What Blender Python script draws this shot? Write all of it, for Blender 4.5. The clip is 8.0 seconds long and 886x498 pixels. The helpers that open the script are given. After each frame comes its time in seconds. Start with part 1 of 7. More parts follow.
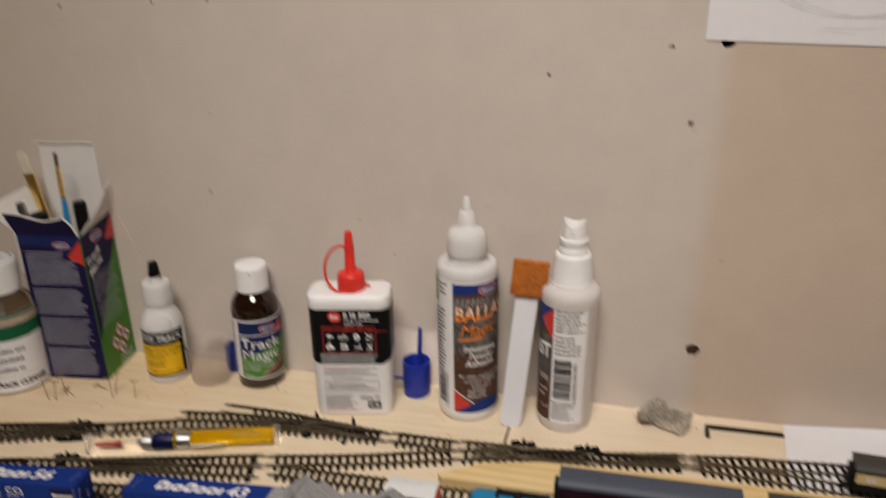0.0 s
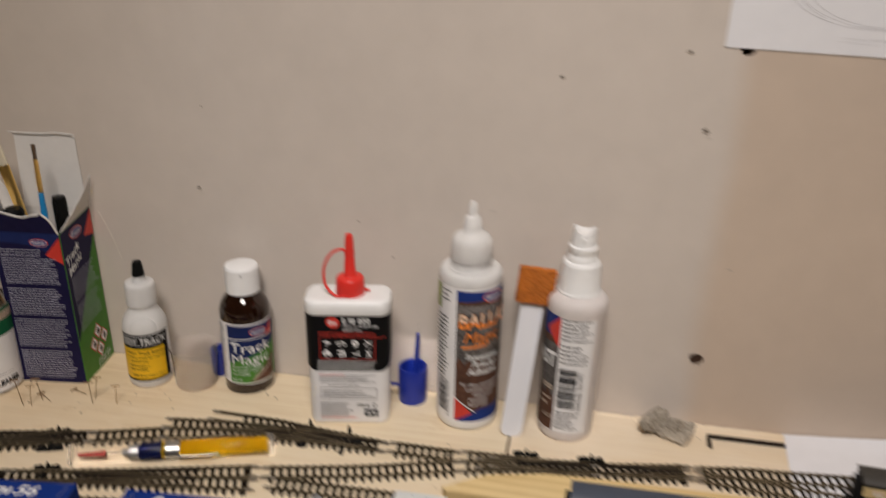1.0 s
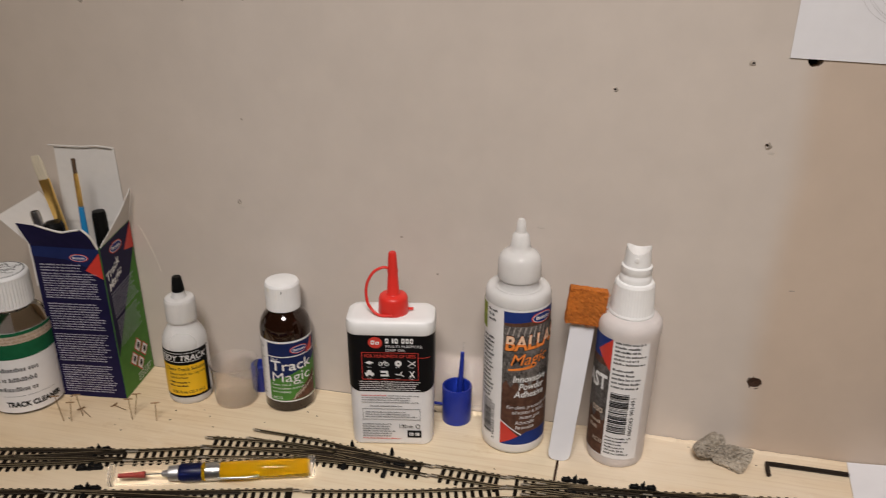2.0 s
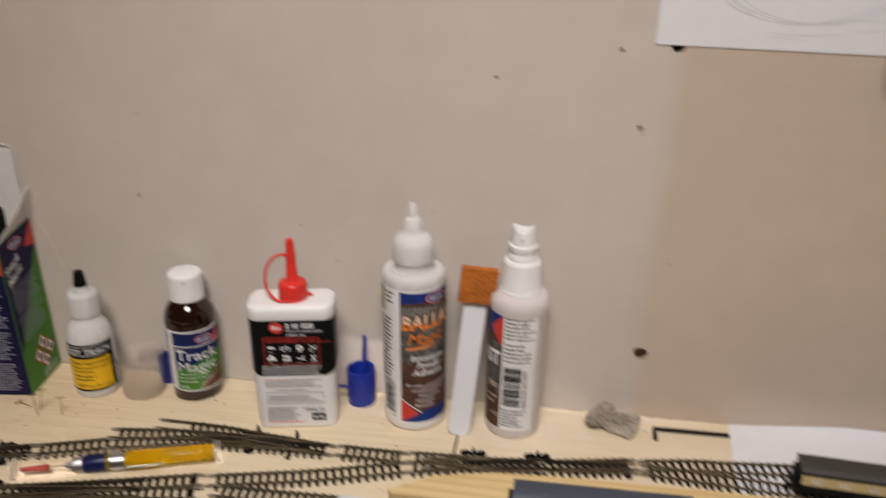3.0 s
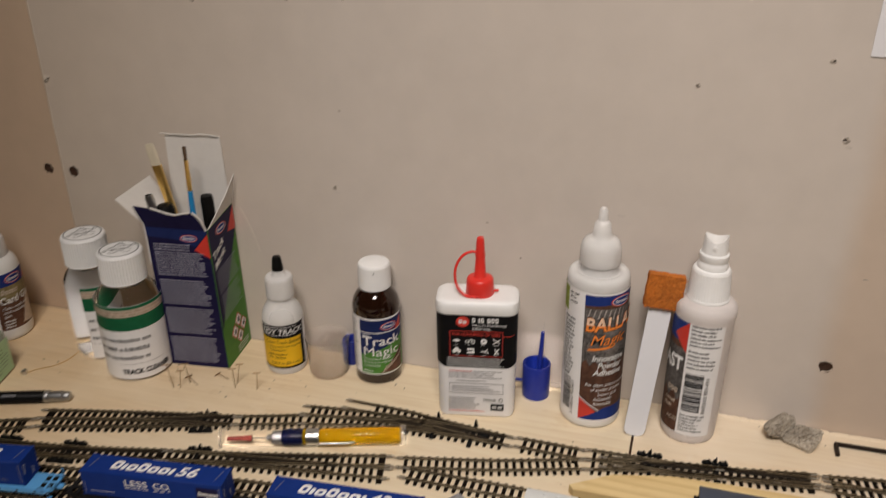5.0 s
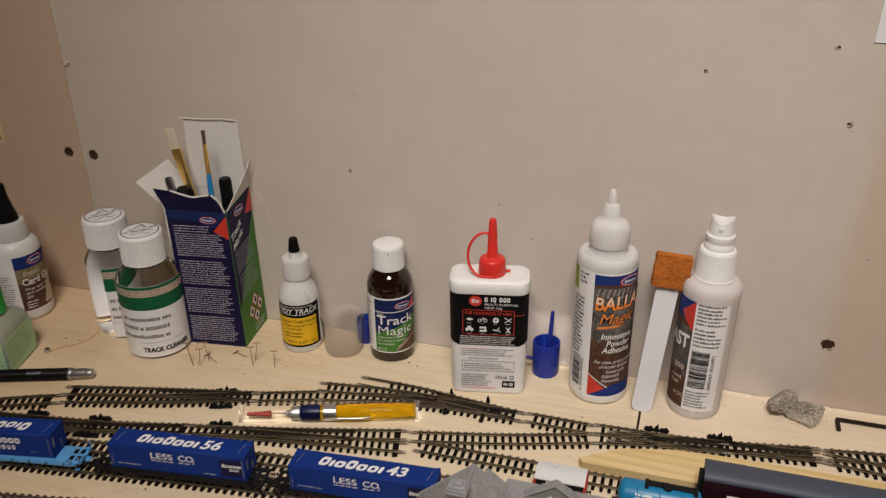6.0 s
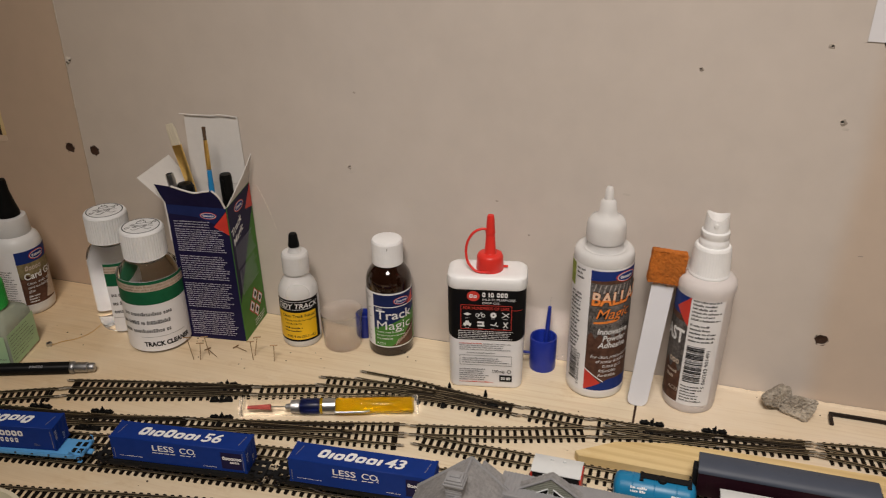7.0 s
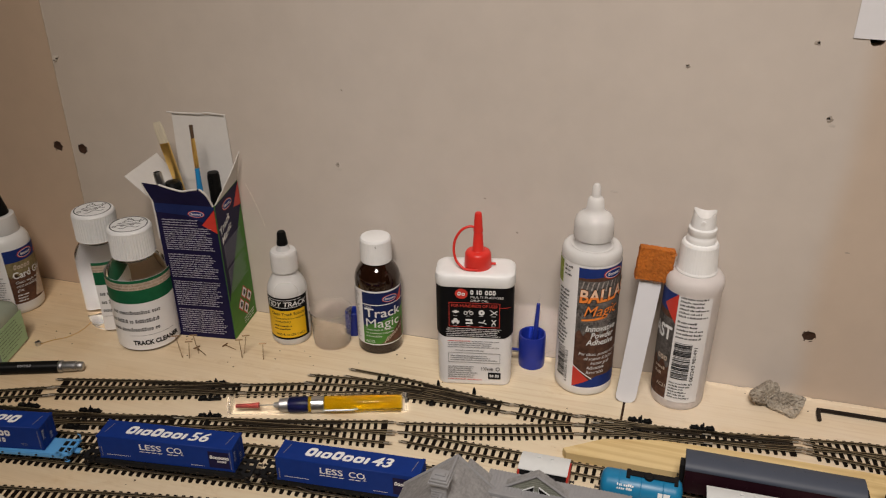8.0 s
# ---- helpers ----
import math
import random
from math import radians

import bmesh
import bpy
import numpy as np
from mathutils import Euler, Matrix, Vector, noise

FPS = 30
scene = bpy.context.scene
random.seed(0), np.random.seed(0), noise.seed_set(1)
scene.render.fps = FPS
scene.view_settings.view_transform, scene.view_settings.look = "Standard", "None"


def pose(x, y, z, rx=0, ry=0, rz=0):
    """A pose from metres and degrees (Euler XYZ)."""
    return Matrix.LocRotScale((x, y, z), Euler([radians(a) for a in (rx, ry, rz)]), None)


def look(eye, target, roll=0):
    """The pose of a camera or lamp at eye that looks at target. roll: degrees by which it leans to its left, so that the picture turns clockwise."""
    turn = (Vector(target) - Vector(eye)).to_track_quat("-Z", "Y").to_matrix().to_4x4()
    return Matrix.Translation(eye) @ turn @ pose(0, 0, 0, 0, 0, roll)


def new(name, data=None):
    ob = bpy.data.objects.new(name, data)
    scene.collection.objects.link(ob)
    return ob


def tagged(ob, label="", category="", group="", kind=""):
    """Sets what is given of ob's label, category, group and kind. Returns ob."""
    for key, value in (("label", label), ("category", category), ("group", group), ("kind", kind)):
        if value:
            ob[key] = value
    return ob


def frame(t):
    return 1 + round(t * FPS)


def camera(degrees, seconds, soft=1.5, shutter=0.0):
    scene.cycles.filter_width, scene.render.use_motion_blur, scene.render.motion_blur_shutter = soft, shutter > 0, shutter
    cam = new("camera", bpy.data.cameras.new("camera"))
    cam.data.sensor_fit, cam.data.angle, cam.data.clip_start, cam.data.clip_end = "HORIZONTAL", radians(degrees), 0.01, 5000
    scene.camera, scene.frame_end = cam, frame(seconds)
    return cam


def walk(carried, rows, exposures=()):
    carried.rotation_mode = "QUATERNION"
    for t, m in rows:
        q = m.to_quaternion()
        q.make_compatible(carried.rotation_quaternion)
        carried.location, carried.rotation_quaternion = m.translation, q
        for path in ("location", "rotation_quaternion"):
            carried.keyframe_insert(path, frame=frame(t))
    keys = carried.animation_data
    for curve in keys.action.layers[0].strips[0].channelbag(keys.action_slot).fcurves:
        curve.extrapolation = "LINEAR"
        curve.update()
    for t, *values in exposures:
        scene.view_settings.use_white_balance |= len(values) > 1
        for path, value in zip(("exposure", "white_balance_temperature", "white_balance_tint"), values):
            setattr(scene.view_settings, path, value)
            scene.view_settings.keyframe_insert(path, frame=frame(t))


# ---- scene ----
cam = camera(55.5, 8.0, soft=1.1, shutter=1.7)
PATH = [
    (0, (0.054, 0.012, 0.339), (-0.409, 1.806, -0.414), -1.2),
    (0.1, (0.0518, 0.0116, 0.3388), (-0.388, 1.8047, -0.4284), -0.88),
    (0.2, (0.0496, 0.0112, 0.3386), (-0.358, 1.8076, -0.4378), -0.56),
    (0.3, (0.0474, 0.0108, 0.3384), (-0.3411, 1.8118, -0.4374), -0.24),
    (0.4, (0.0452, 0.0104, 0.3382), (-0.337, 1.8152, -0.4326), 0.08),
    (0.5, (0.043, 0.01, 0.338), (-0.333, 1.818, -0.429), 0.4),
    (0.6, (0.0372, 0.013, 0.3392), (-0.3249, 1.8218, -0.433), 0.54),
    (0.7, (0.0314, 0.016, 0.3404), (-0.3216, 1.8259, -0.4337), 0.68),
    (0.8, (0.0256, 0.019, 0.3416), (-0.3235, 1.8285, -0.4355), 0.82),
    (0.9, (0.0198, 0.022, 0.3428), (-0.3222, 1.8306, -0.4392), 0.96),
    (1, (0.014, 0.025, 0.344), (-0.33, 1.832, -0.441), 1.1),
    (1.1, (0.0045, 0.03, 0.3475), (-0.3306, 1.8388, -0.4384), 1.15),
    (1.2, (-0.005, 0.035, 0.351), (-0.343, 1.836, -0.451), 1.2),
    (2.3, (0.005, 0.047, 0.351), (-0.438, 1.828, -0.445), -0.1),
    (2.5, (0.003, 0.035, 0.349), (-0.407, 1.835, -0.421), 0.3),
    (2.6, (0.0098, 0.0344, 0.3494), (-0.3909, 1.8357, -0.4223), 0.28),
    (2.7, (0.0166, 0.0338, 0.3498), (-0.3538, 1.8385, -0.4287), 0.26),
    (2.8, (0.0234, 0.0332, 0.3502), (-0.3136, 1.8423, -0.4331), 0.24),
    (2.9, (0.0302, 0.0326, 0.3506), (-0.2723, 1.8425, -0.4442), 0.22),
    (3, (0.037, 0.032, 0.351), (-0.253, 1.839, -0.454), 0.2),
    (3.1, (0.0362, 0.031, 0.3504), (-0.228, 1.8386, -0.4627), 0.26),
    (3.2, (0.0354, 0.03, 0.3498), (-0.206, 1.8378, -0.4702), 0.32),
    (3.3, (0.0346, 0.029, 0.3492), (-0.208, 1.8355, -0.4739), 0.38),
    (3.4, (0.0338, 0.028, 0.3486), (-0.216, 1.8338, -0.4745), 0.44),
    (3.5, (0.033, 0.027, 0.348), (-0.239, 1.83, -0.475), 0.5),
    (3.6, (0.025, 0.0262, 0.3502), (-0.2544, 1.8274, -0.4741), 0.68),
    (3.7, (0.017, 0.0254, 0.3524), (-0.2729, 1.825, -0.4713), 0.86),
    (3.8, (0.009, 0.0246, 0.3546), (-0.2953, 1.8225, -0.4674), 1.04),
    (3.9, (0.001, 0.0238, 0.3568), (-0.3286, 1.818, -0.4631), 1.22),
    (4, (-0.007, 0.023, 0.359), (-0.349, 1.815, -0.46), 1.4),
    (4.1, (-0.0078, 0.0214, 0.3604), (-0.3846, 1.808, -0.4554), 1.2),
    (4.2, (-0.0086, 0.0198, 0.3618), (-0.411, 1.8034, -0.4485), 1),
    (4.3, (-0.0094, 0.0182, 0.3632), (-0.4284, 1.7975, -0.4484), 0.8),
    (4.4, (-0.0102, 0.0166, 0.3646), (-0.4458, 1.7917, -0.4474), 0.6),
    (4.5, (-0.011, 0.015, 0.366), (-0.462, 1.785, -0.449), 0.4),
    (4.6, (-0.0108, 0.0146, 0.3672), (-0.4874, 1.7766, -0.4504), 0.16),
    (4.7, (-0.0106, 0.0142, 0.3684), (-0.5066, 1.7693, -0.4523), -0.08),
    (4.8, (-0.0104, 0.0138, 0.3696), (-0.5218, 1.7591, -0.4623), -0.32),
    (4.9, (-0.0102, 0.0134, 0.3708), (-0.5369, 1.7504, -0.4691), -0.56),
    (5, (-0.01, 0.013, 0.372), (-0.555, 1.737, -0.483), -0.8),
    (6.5, (-0.014, -0.01, 0.378), (-0.557, 1.696, -0.513), -0.8),
    (7, (-0.011, -0.01, 0.38), (-0.551, 1.694, -0.517), -0.7),
    (7.5, (-0.008, -0.012, 0.381), (-0.539, 1.694, -0.518), -0.7),
    (8, (-0.005, -0.007, 0.381), (-0.537, 1.694, -0.525), -0.8),
]
walk(cam, [(t, look(eye, target, roll)) for t, eye, target, roll in PATH], [(0, 0.0, 6430, 10), (1.0, 0.0, 6300, 10), (2.5, 0.05, 6220, 10), (3.5, 0.05, 6250, 10), (4.5, 0.0, 6400, 10), (5.0, 0.0, 6420, 10), (8.0, -0.03, 6450, 10)])


# ---- light: a warm ceiling panel in a small closed room ----
world = bpy.data.worlds.new("room_air")
scene.world = world
world.use_nodes = True
world.node_tree.nodes["Background"].inputs[0].default_value = (1.0, 0.95, 0.9, 1)
world.node_tree.nodes["Background"].inputs[1].default_value = 0.02


def area_lamp(name, at, target, size, power, colour):
    lamp = bpy.data.lights.new(name, "AREA")
    lamp.shape, lamp.size, lamp.energy, lamp.color, lamp.spread = "DISK", size, power, colour, radians(60)
    ob = new(name, lamp)
    ob.matrix_world = look(at, target)
    return ob


area_lamp("ceiling_lamp_light", (0.06, -0.36, 1.42), (-0.06, 0.52, 0.17), 0.62, 3.48, (1.0, 0.905, 0.82))
scene.view_settings.exposure = 0.0

# ---- materials ----
MATS = {}


def mat(name, rgb, rough=0.5, metal=0.0, var=0.08, size=4.0, bump=0.0, trans=0.0, ior=1.45, coat=0.0, sss=0.0, stretch=(1, 1, 1), tint=None, spec=0.5):
    """A surface with a fine and a coarse variation; size is the grain in millimetres."""
    m = bpy.data.materials.new(name)
    m.use_nodes = True
    nt = m.node_tree
    p = nt.nodes["Principled BSDF"]
    p.inputs["Roughness"].default_value = rough
    p.inputs["Metallic"].default_value = metal
    p.inputs["Specular IOR Level"].default_value = spec
    p.inputs["IOR"].default_value = ior
    p.inputs["Transmission Weight"].default_value = trans
    p.inputs["Coat Weight"].default_value = coat
    if sss:
        p.inputs["Subsurface Weight"].default_value = sss
        p.inputs["Subsurface Radius"].default_value = (0.004, 0.004, 0.004)
        p.inputs["Subsurface Scale"].default_value = 1.0
    tc = nt.nodes.new("ShaderNodeTexCoord")
    mp = nt.nodes.new("ShaderNodeMapping")
    mp.inputs["Scale"].default_value = stretch
    nt.links.new(tc.outputs["Object"], mp.inputs[0])
    fine = nt.nodes.new("ShaderNodeTexNoise")
    fine.inputs["Scale"].default_value = 1000.0 / size
    fine.inputs["Detail"].default_value = 5
    wide = nt.nodes.new("ShaderNodeTexNoise")
    wide.inputs["Scale"].default_value = 1000.0 / size / 9
    wide.inputs["Detail"].default_value = 2
    for n in (fine, wide):
        nt.links.new(mp.outputs[0], n.inputs["Vector"])
    mean = nt.nodes.new("ShaderNodeMath")
    mean.operation = "MULTIPLY_ADD"
    mean.inputs[1].default_value = 0.5
    half = nt.nodes.new("ShaderNodeMath")
    half.operation = "MULTIPLY"
    half.inputs[1].default_value = 0.5
    nt.links.new(wide.outputs["Fac"], half.inputs[0])
    nt.links.new(fine.outputs["Fac"], mean.inputs[0])
    nt.links.new(half.outputs[0], mean.inputs[2])
    ramp = nt.nodes.new("ShaderNodeValToRGB")
    lo = tint or [c * (1 - var) for c in rgb]
    hi = [min(1.0, c * (1 + var)) for c in rgb]
    ramp.color_ramp.elements[0].position, ramp.color_ramp.elements[1].position = 0.3, 0.7
    ramp.color_ramp.elements[0].color = (*lo, 1)
    ramp.color_ramp.elements[1].color = (*hi, 1)
    nt.links.new(mean.outputs[0], ramp.inputs[0])
    nt.links.new(ramp.outputs[0], p.inputs["Base Color"])
    vr = nt.nodes.new("ShaderNodeMapRange")
    vr.inputs["To Min"].default_value, vr.inputs["To Max"].default_value = max(0.02, rough * 0.85), min(1.0, rough * 1.15)
    nt.links.new(wide.outputs["Fac"], vr.inputs[0])
    nt.links.new(vr.outputs[0], p.inputs["Roughness"])
    if bump:
        b = nt.nodes.new("ShaderNodeBump")
        b.inputs["Strength"].default_value = 0.6
        b.inputs["Distance"].default_value = bump * 0.001
        nt.links.new(fine.outputs["Fac"], b.inputs["Height"])
        nt.links.new(b.outputs[0], p.inputs["Normal"])
    MATS[name] = m
    return m


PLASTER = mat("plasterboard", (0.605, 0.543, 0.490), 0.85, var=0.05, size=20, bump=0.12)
PLASTER_TAN = mat("plasterboard_tan", (0.57, 0.43, 0.315), 0.85, var=0.04, size=14, bump=0.12)
TORN = mat("torn_paper_fibre", (0.38, 0.33, 0.28), 0.95, var=0.25, size=1.5, bump=0.4)
FRAYED = mat("frayed_pale_paper", (0.70, 0.63, 0.54), 0.95, var=0.25, size=1.5, bump=0.4)
SCUFF = mat("scuffed_paper", (0.56, 0.505, 0.455), 0.9, var=0.12, size=1.5, bump=0.2)
# painted shade for the void behind the wall, and the grit's own colour
VOID = mat("void_shade_and_grit", (0.06, 0.035, 0.02), 0.9, var=0.3, size=10)
ROOM = mat("room_paint", (0.26, 0.24, 0.22), 0.8, var=0.05, size=30)
FLOORMAT = mat("floor_boards", (0.25, 0.17, 0.10), 0.6, var=0.2, size=30, stretch=(0.1, 1, 1))
WHITE = mat("white_plastic", (0.85, 0.85, 0.85), 0.38, var=0.03, size=6, sss=0.08)
CAPWHITE = mat("ribbed_white_plastic", (0.86, 0.86, 0.86), 0.42, var=0.03, size=5, sss=0.08)
MILK = mat("milky_plastic", (0.85, 0.84, 0.825), 0.34, var=0.03, size=8, trans=0.10, ior=1.4, sss=0.3)
HAZY = mat("hazy_plastic", (0.95, 0.94, 0.93), 0.20, var=0.04, size=8, trans=0.36, ior=1.05, sss=0.5, coat=0.4)
MILKTHIN = mat("thin_milky_plastic", (0.95, 0.935, 0.915), 0.28, var=0.04, size=8, trans=0.32, ior=1.05, sss=0.5, coat=0.15)
FROST = mat("frosted_plastic", (0.90, 0.84, 0.82), 0.45, var=0.03, size=8, trans=0.30, ior=1.2, sss=0.2)
CLEAR = mat("clear_plastic", (0.99, 0.985, 0.98), 0.04, var=0.02, size=8, trans=0.96, ior=1.15)
CUPPLAST = mat("cloudy_cup_plastic", (0.985, 0.965, 0.945), 0.22, var=0.02, size=8, trans=0.93, ior=1.06, sss=0.3)
GLASS = mat("clear_glass", (0.97, 0.98, 0.97), 0.03, var=0.01, size=9, trans=1.0, ior=1.45)
FILLED = mat("filled_clear_glass", (0.975, 0.985, 0.985), 0.03, var=0.006, size=9, trans=1.0, ior=1.16)
BROWN = mat("brown_glass", (0.022, 0.008, 0.004), 0.07, var=0.15, size=9, trans=0.25, ior=1.5, coat=0.6)
LABEL = mat("white_label_paper", (0.88, 0.87, 0.88), 0.45, var=0.03, size=5)
PAPER = mat("white_paper", (0.80, 0.80, 0.835), 0.8, var=0.03, size=10, bump=0.05)
CARTONIN = mat("carton_inside", (0.70, 0.675, 0.645), 0.8, var=0.04, size=6)
NAVY = mat("navy_print", (0.014, 0.012, 0.050), 0.40, var=0.18, size=5, spec=0.10)
BLUEP = mat("blue_print", (0.018, 0.040, 0.20), 0.40, var=0.12, size=5, spec=0.10)
GREENP = mat("green_print", (0.085, 0.235, 0.045), 0.42, var=0.18, size=6, spec=0.10)
DEEPBLUE = mat("deep_blue_print", (0.016, 0.026, 0.105), 0.40, var=0.15, size=5, spec=0.10)
GREENB = mat("dark_green_print", (0.015, 0.125, 0.055), 0.42, var=0.15, size=4, spec=0.10)
REDP = mat("red_print", (0.62, 0.045, 0.03), 0.42, var=0.08, size=4)
BLACKP = mat("black_print", (0.007, 0.007, 0.008), 0.35, var=0.2, size=4, spec=0.10)
INK = mat("black_ink", (0.02, 0.02, 0.022), 0.5, var=0.2, size=2, spec=0.10)
GREYINK = mat("grey_ink", (0.20, 0.20, 0.21), 0.5, var=0.2, size=2)
LILACINK = mat("pale_small_print", (0.48, 0.48, 0.58), 0.5, var=0.2, size=1.5)
PENCIL = mat("pencil_line", (0.60, 0.60, 0.62), 0.8, var=0.3, size=2)
YELLOWP = mat("yellow_print", (0.84, 0.50, 0.008), 0.42, var=0.05, size=5)
BROWNP = mat("brown_print", (0.125, 0.060, 0.040), 0.42, var=0.45, size=3.5, tint=(0.05, 0.027, 0.02), spec=0.10)
PALEGRAVEL = mat("pale_gravel_print", (0.26, 0.235, 0.22), 0.42, var=1.2, size=1.4, tint=(0.06, 0.05, 0.045), spec=0.10)
STONEP = mat("gravel_print", (0.085, 0.078, 0.075), 0.42, var=1.6, size=1.6, tint=(0.012, 0.011, 0.011), spec=0.10)
ORANGEP = mat("orange_print", (0.92, 0.27, 0.05), 0.42, var=0.12, size=4)
PEACHP = mat("pale_peach_print", (0.90, 0.66, 0.48), 0.42, var=0.12, size=4)
STRIPINK = mat("faded_brown_print", (0.40, 0.29, 0.21), 0.5, var=0.5, size=2)
OLIVEP = mat("olive_print", (0.26, 0.21, 0.11), 0.45, var=0.5, size=3, spec=0.10)
SANDP = mat("sandy_print", (0.55, 0.45, 0.36), 0.45, var=0.30, size=3)
WHITEINK = mat("white_ink", (0.82, 0.82, 0.82), 0.45, var=0.03, size=3)
RED = mat("red_plastic", (0.72, 0.035, 0.025), 0.36, var=0.06, size=6, sss=0.05)
BLUE = mat("blue_plastic", (0.012, 0.03, 0.30), 0.30, var=0.10, size=6)
NAVYPLAST = mat("navy_plastic", (0.003, 0.005, 0.032), 0.3, var=0.1, size=6, spec=0.2)
BLACK = mat("black_plastic", (0.007, 0.007, 0.007), 0.38, var=0.25, size=5, spec=0.10)
GREENCAP = mat("green_plastic", (0.02, 0.42, 0.06), 0.35, var=0.06, size=6)
GREENLBL = mat("pale_green_label", (0.46, 0.68, 0.40), 0.5, var=0.04, size=6)
GREYGLASS = mat("grey_glass", (0.80, 0.88, 0.72), 0.08, var=0.08, size=9, trans=0.6, ior=1.2)
SPONGE = mat("orange_abrasive_pad", (0.44, 0.13, 0.016), 0.95, var=0.4, size=1.6, bump=1.2)
STICK = mat("white_stick_plastic", (0.78, 0.79, 0.84), 0.40, var=0.02, size=8)
STEEL = mat("brushed_steel", (0.55, 0.55, 0.55), 0.28, 1.0, var=0.12, size=3)
GOLD = mat("brass_ferrule", (0.95, 0.62, 0.20), 0.30, 0.95, var=0.12, size=3)
DARKSTEEL = mat("blackened_steel", (0.030, 0.022, 0.018), 0.42, 0.6, var=0.25, size=3)
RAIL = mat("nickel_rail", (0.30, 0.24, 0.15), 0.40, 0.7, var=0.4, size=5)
RAILSIDE = mat("dark_rail_side", (0.036, 0.026, 0.016), 0.5, 0.3, var=0.45, size=6)
SLEEPER = mat("dark_sleeper", (0.009, 0.006, 0.004), 0.75, var=0.35, size=4, bump=0.1, spec=0.10)
JOINER = mat("clear_rail_joiner", (0.62, 0.55, 0.45), 0.35, var=0.15, size=4, trans=0.55, ior=1.2)
AMBER = mat("amber_plastic", (0.97, 0.64, 0.008), 0.06, var=0.06, size=9, trans=0.86, ior=1.36, spec=0.4)
STONE = mat("grey_stone", (0.47, 0.42, 0.35), 0.95, var=0.35, size=1.8, bump=1.6, tint=(0.11, 0.09, 0.07))
DULLRED = mat("dull_red_plastic", (0.28, 0.036, 0.025), 0.45, var=0.08, size=4)
TUBECLEAR = mat("clear_tube_plastic", (0.995, 0.99, 0.985), 0.02, var=0.005, size=8, trans=1.0, ior=1.025, spec=0.3)
DULLSTEEL = mat("frosted_steel", (0.42, 0.42, 0.42), 0.48, 1.0, var=0.15, size=1.5)
STRAW = mat("rusty_pin_steel", (0.30, 0.19, 0.10), 0.4, 0.7, var=0.3, size=2)
CONTBLUE = mat("container_blue", (0.008, 0.034, 0.215), 0.42, var=0.10, size=6, spec=0.10)
SKYBLUE = mat("light_blue_wagon", (0.10, 0.34, 0.68), 0.45, var=0.08, size=5)
TANKBLUE = mat("tank_blue", (0.012, 0.20, 0.40), 0.36, var=0.08, size=5)
WAGONBLACK = mat("wagon_black", (0.013, 0.013, 0.014), 0.6, var=0.25, size=4, spec=0.10)
ROOFWHITE = mat("wagon_white_roof", (0.70, 0.72, 0.72), 0.6, var=0.05, size=5)
COACHROOF = mat("coach_grey_roof", (0.058, 0.070, 0.100), 0.55, var=0.08, size=8)
COACHSIDE = mat("coach_maroon", (0.022, 0.007, 0.012), 0.40, var=0.15, size=6, spec=0.10)
COACHDARK = mat("coach_olive_roof", (0.050, 0.046, 0.040), 0.6, var=0.12, size=6)
COACHCREAM = mat("coach_cream", (0.56, 0.45, 0.24), 0.5, var=0.06, size=6)
SLATE = mat("grey_model_slate", (0.29, 0.285, 0.285), 0.55, var=0.35, size=2.2, bump=0.15)
BOARDGREY = mat("greenish_model_boards", (0.22, 0.23, 0.19), 0.6, var=0.15, size=4)
MODELGREY = mat("grey_model_plastic", (0.30, 0.30, 0.31), 0.6, var=0.10, size=4)
BRISTLE = mat("pale_bristle", (0.62, 0.55, 0.42), 0.8, var=0.2, size=1.0, stretch=(1, 1, 0.1))
BRISTLED = mat("dark_bristle", (0.10, 0.06, 0.035), 0.8, var=0.3, size=1.0, stretch=(1, 1, 0.1))
LIGHTBLUE = mat("blue_lacquer", (0.03, 0.28, 0.62), 0.25, var=0.05, size=6, coat=0.5)
MOSS = mat("scatter_material", (0.28, 0.34, 0.06), 0.95, var=0.6, size=2.5, bump=0.8)
CREAM = mat("cream_plastic", (0.62, 0.56, 0.42), 0.5, var=0.08, size=6)


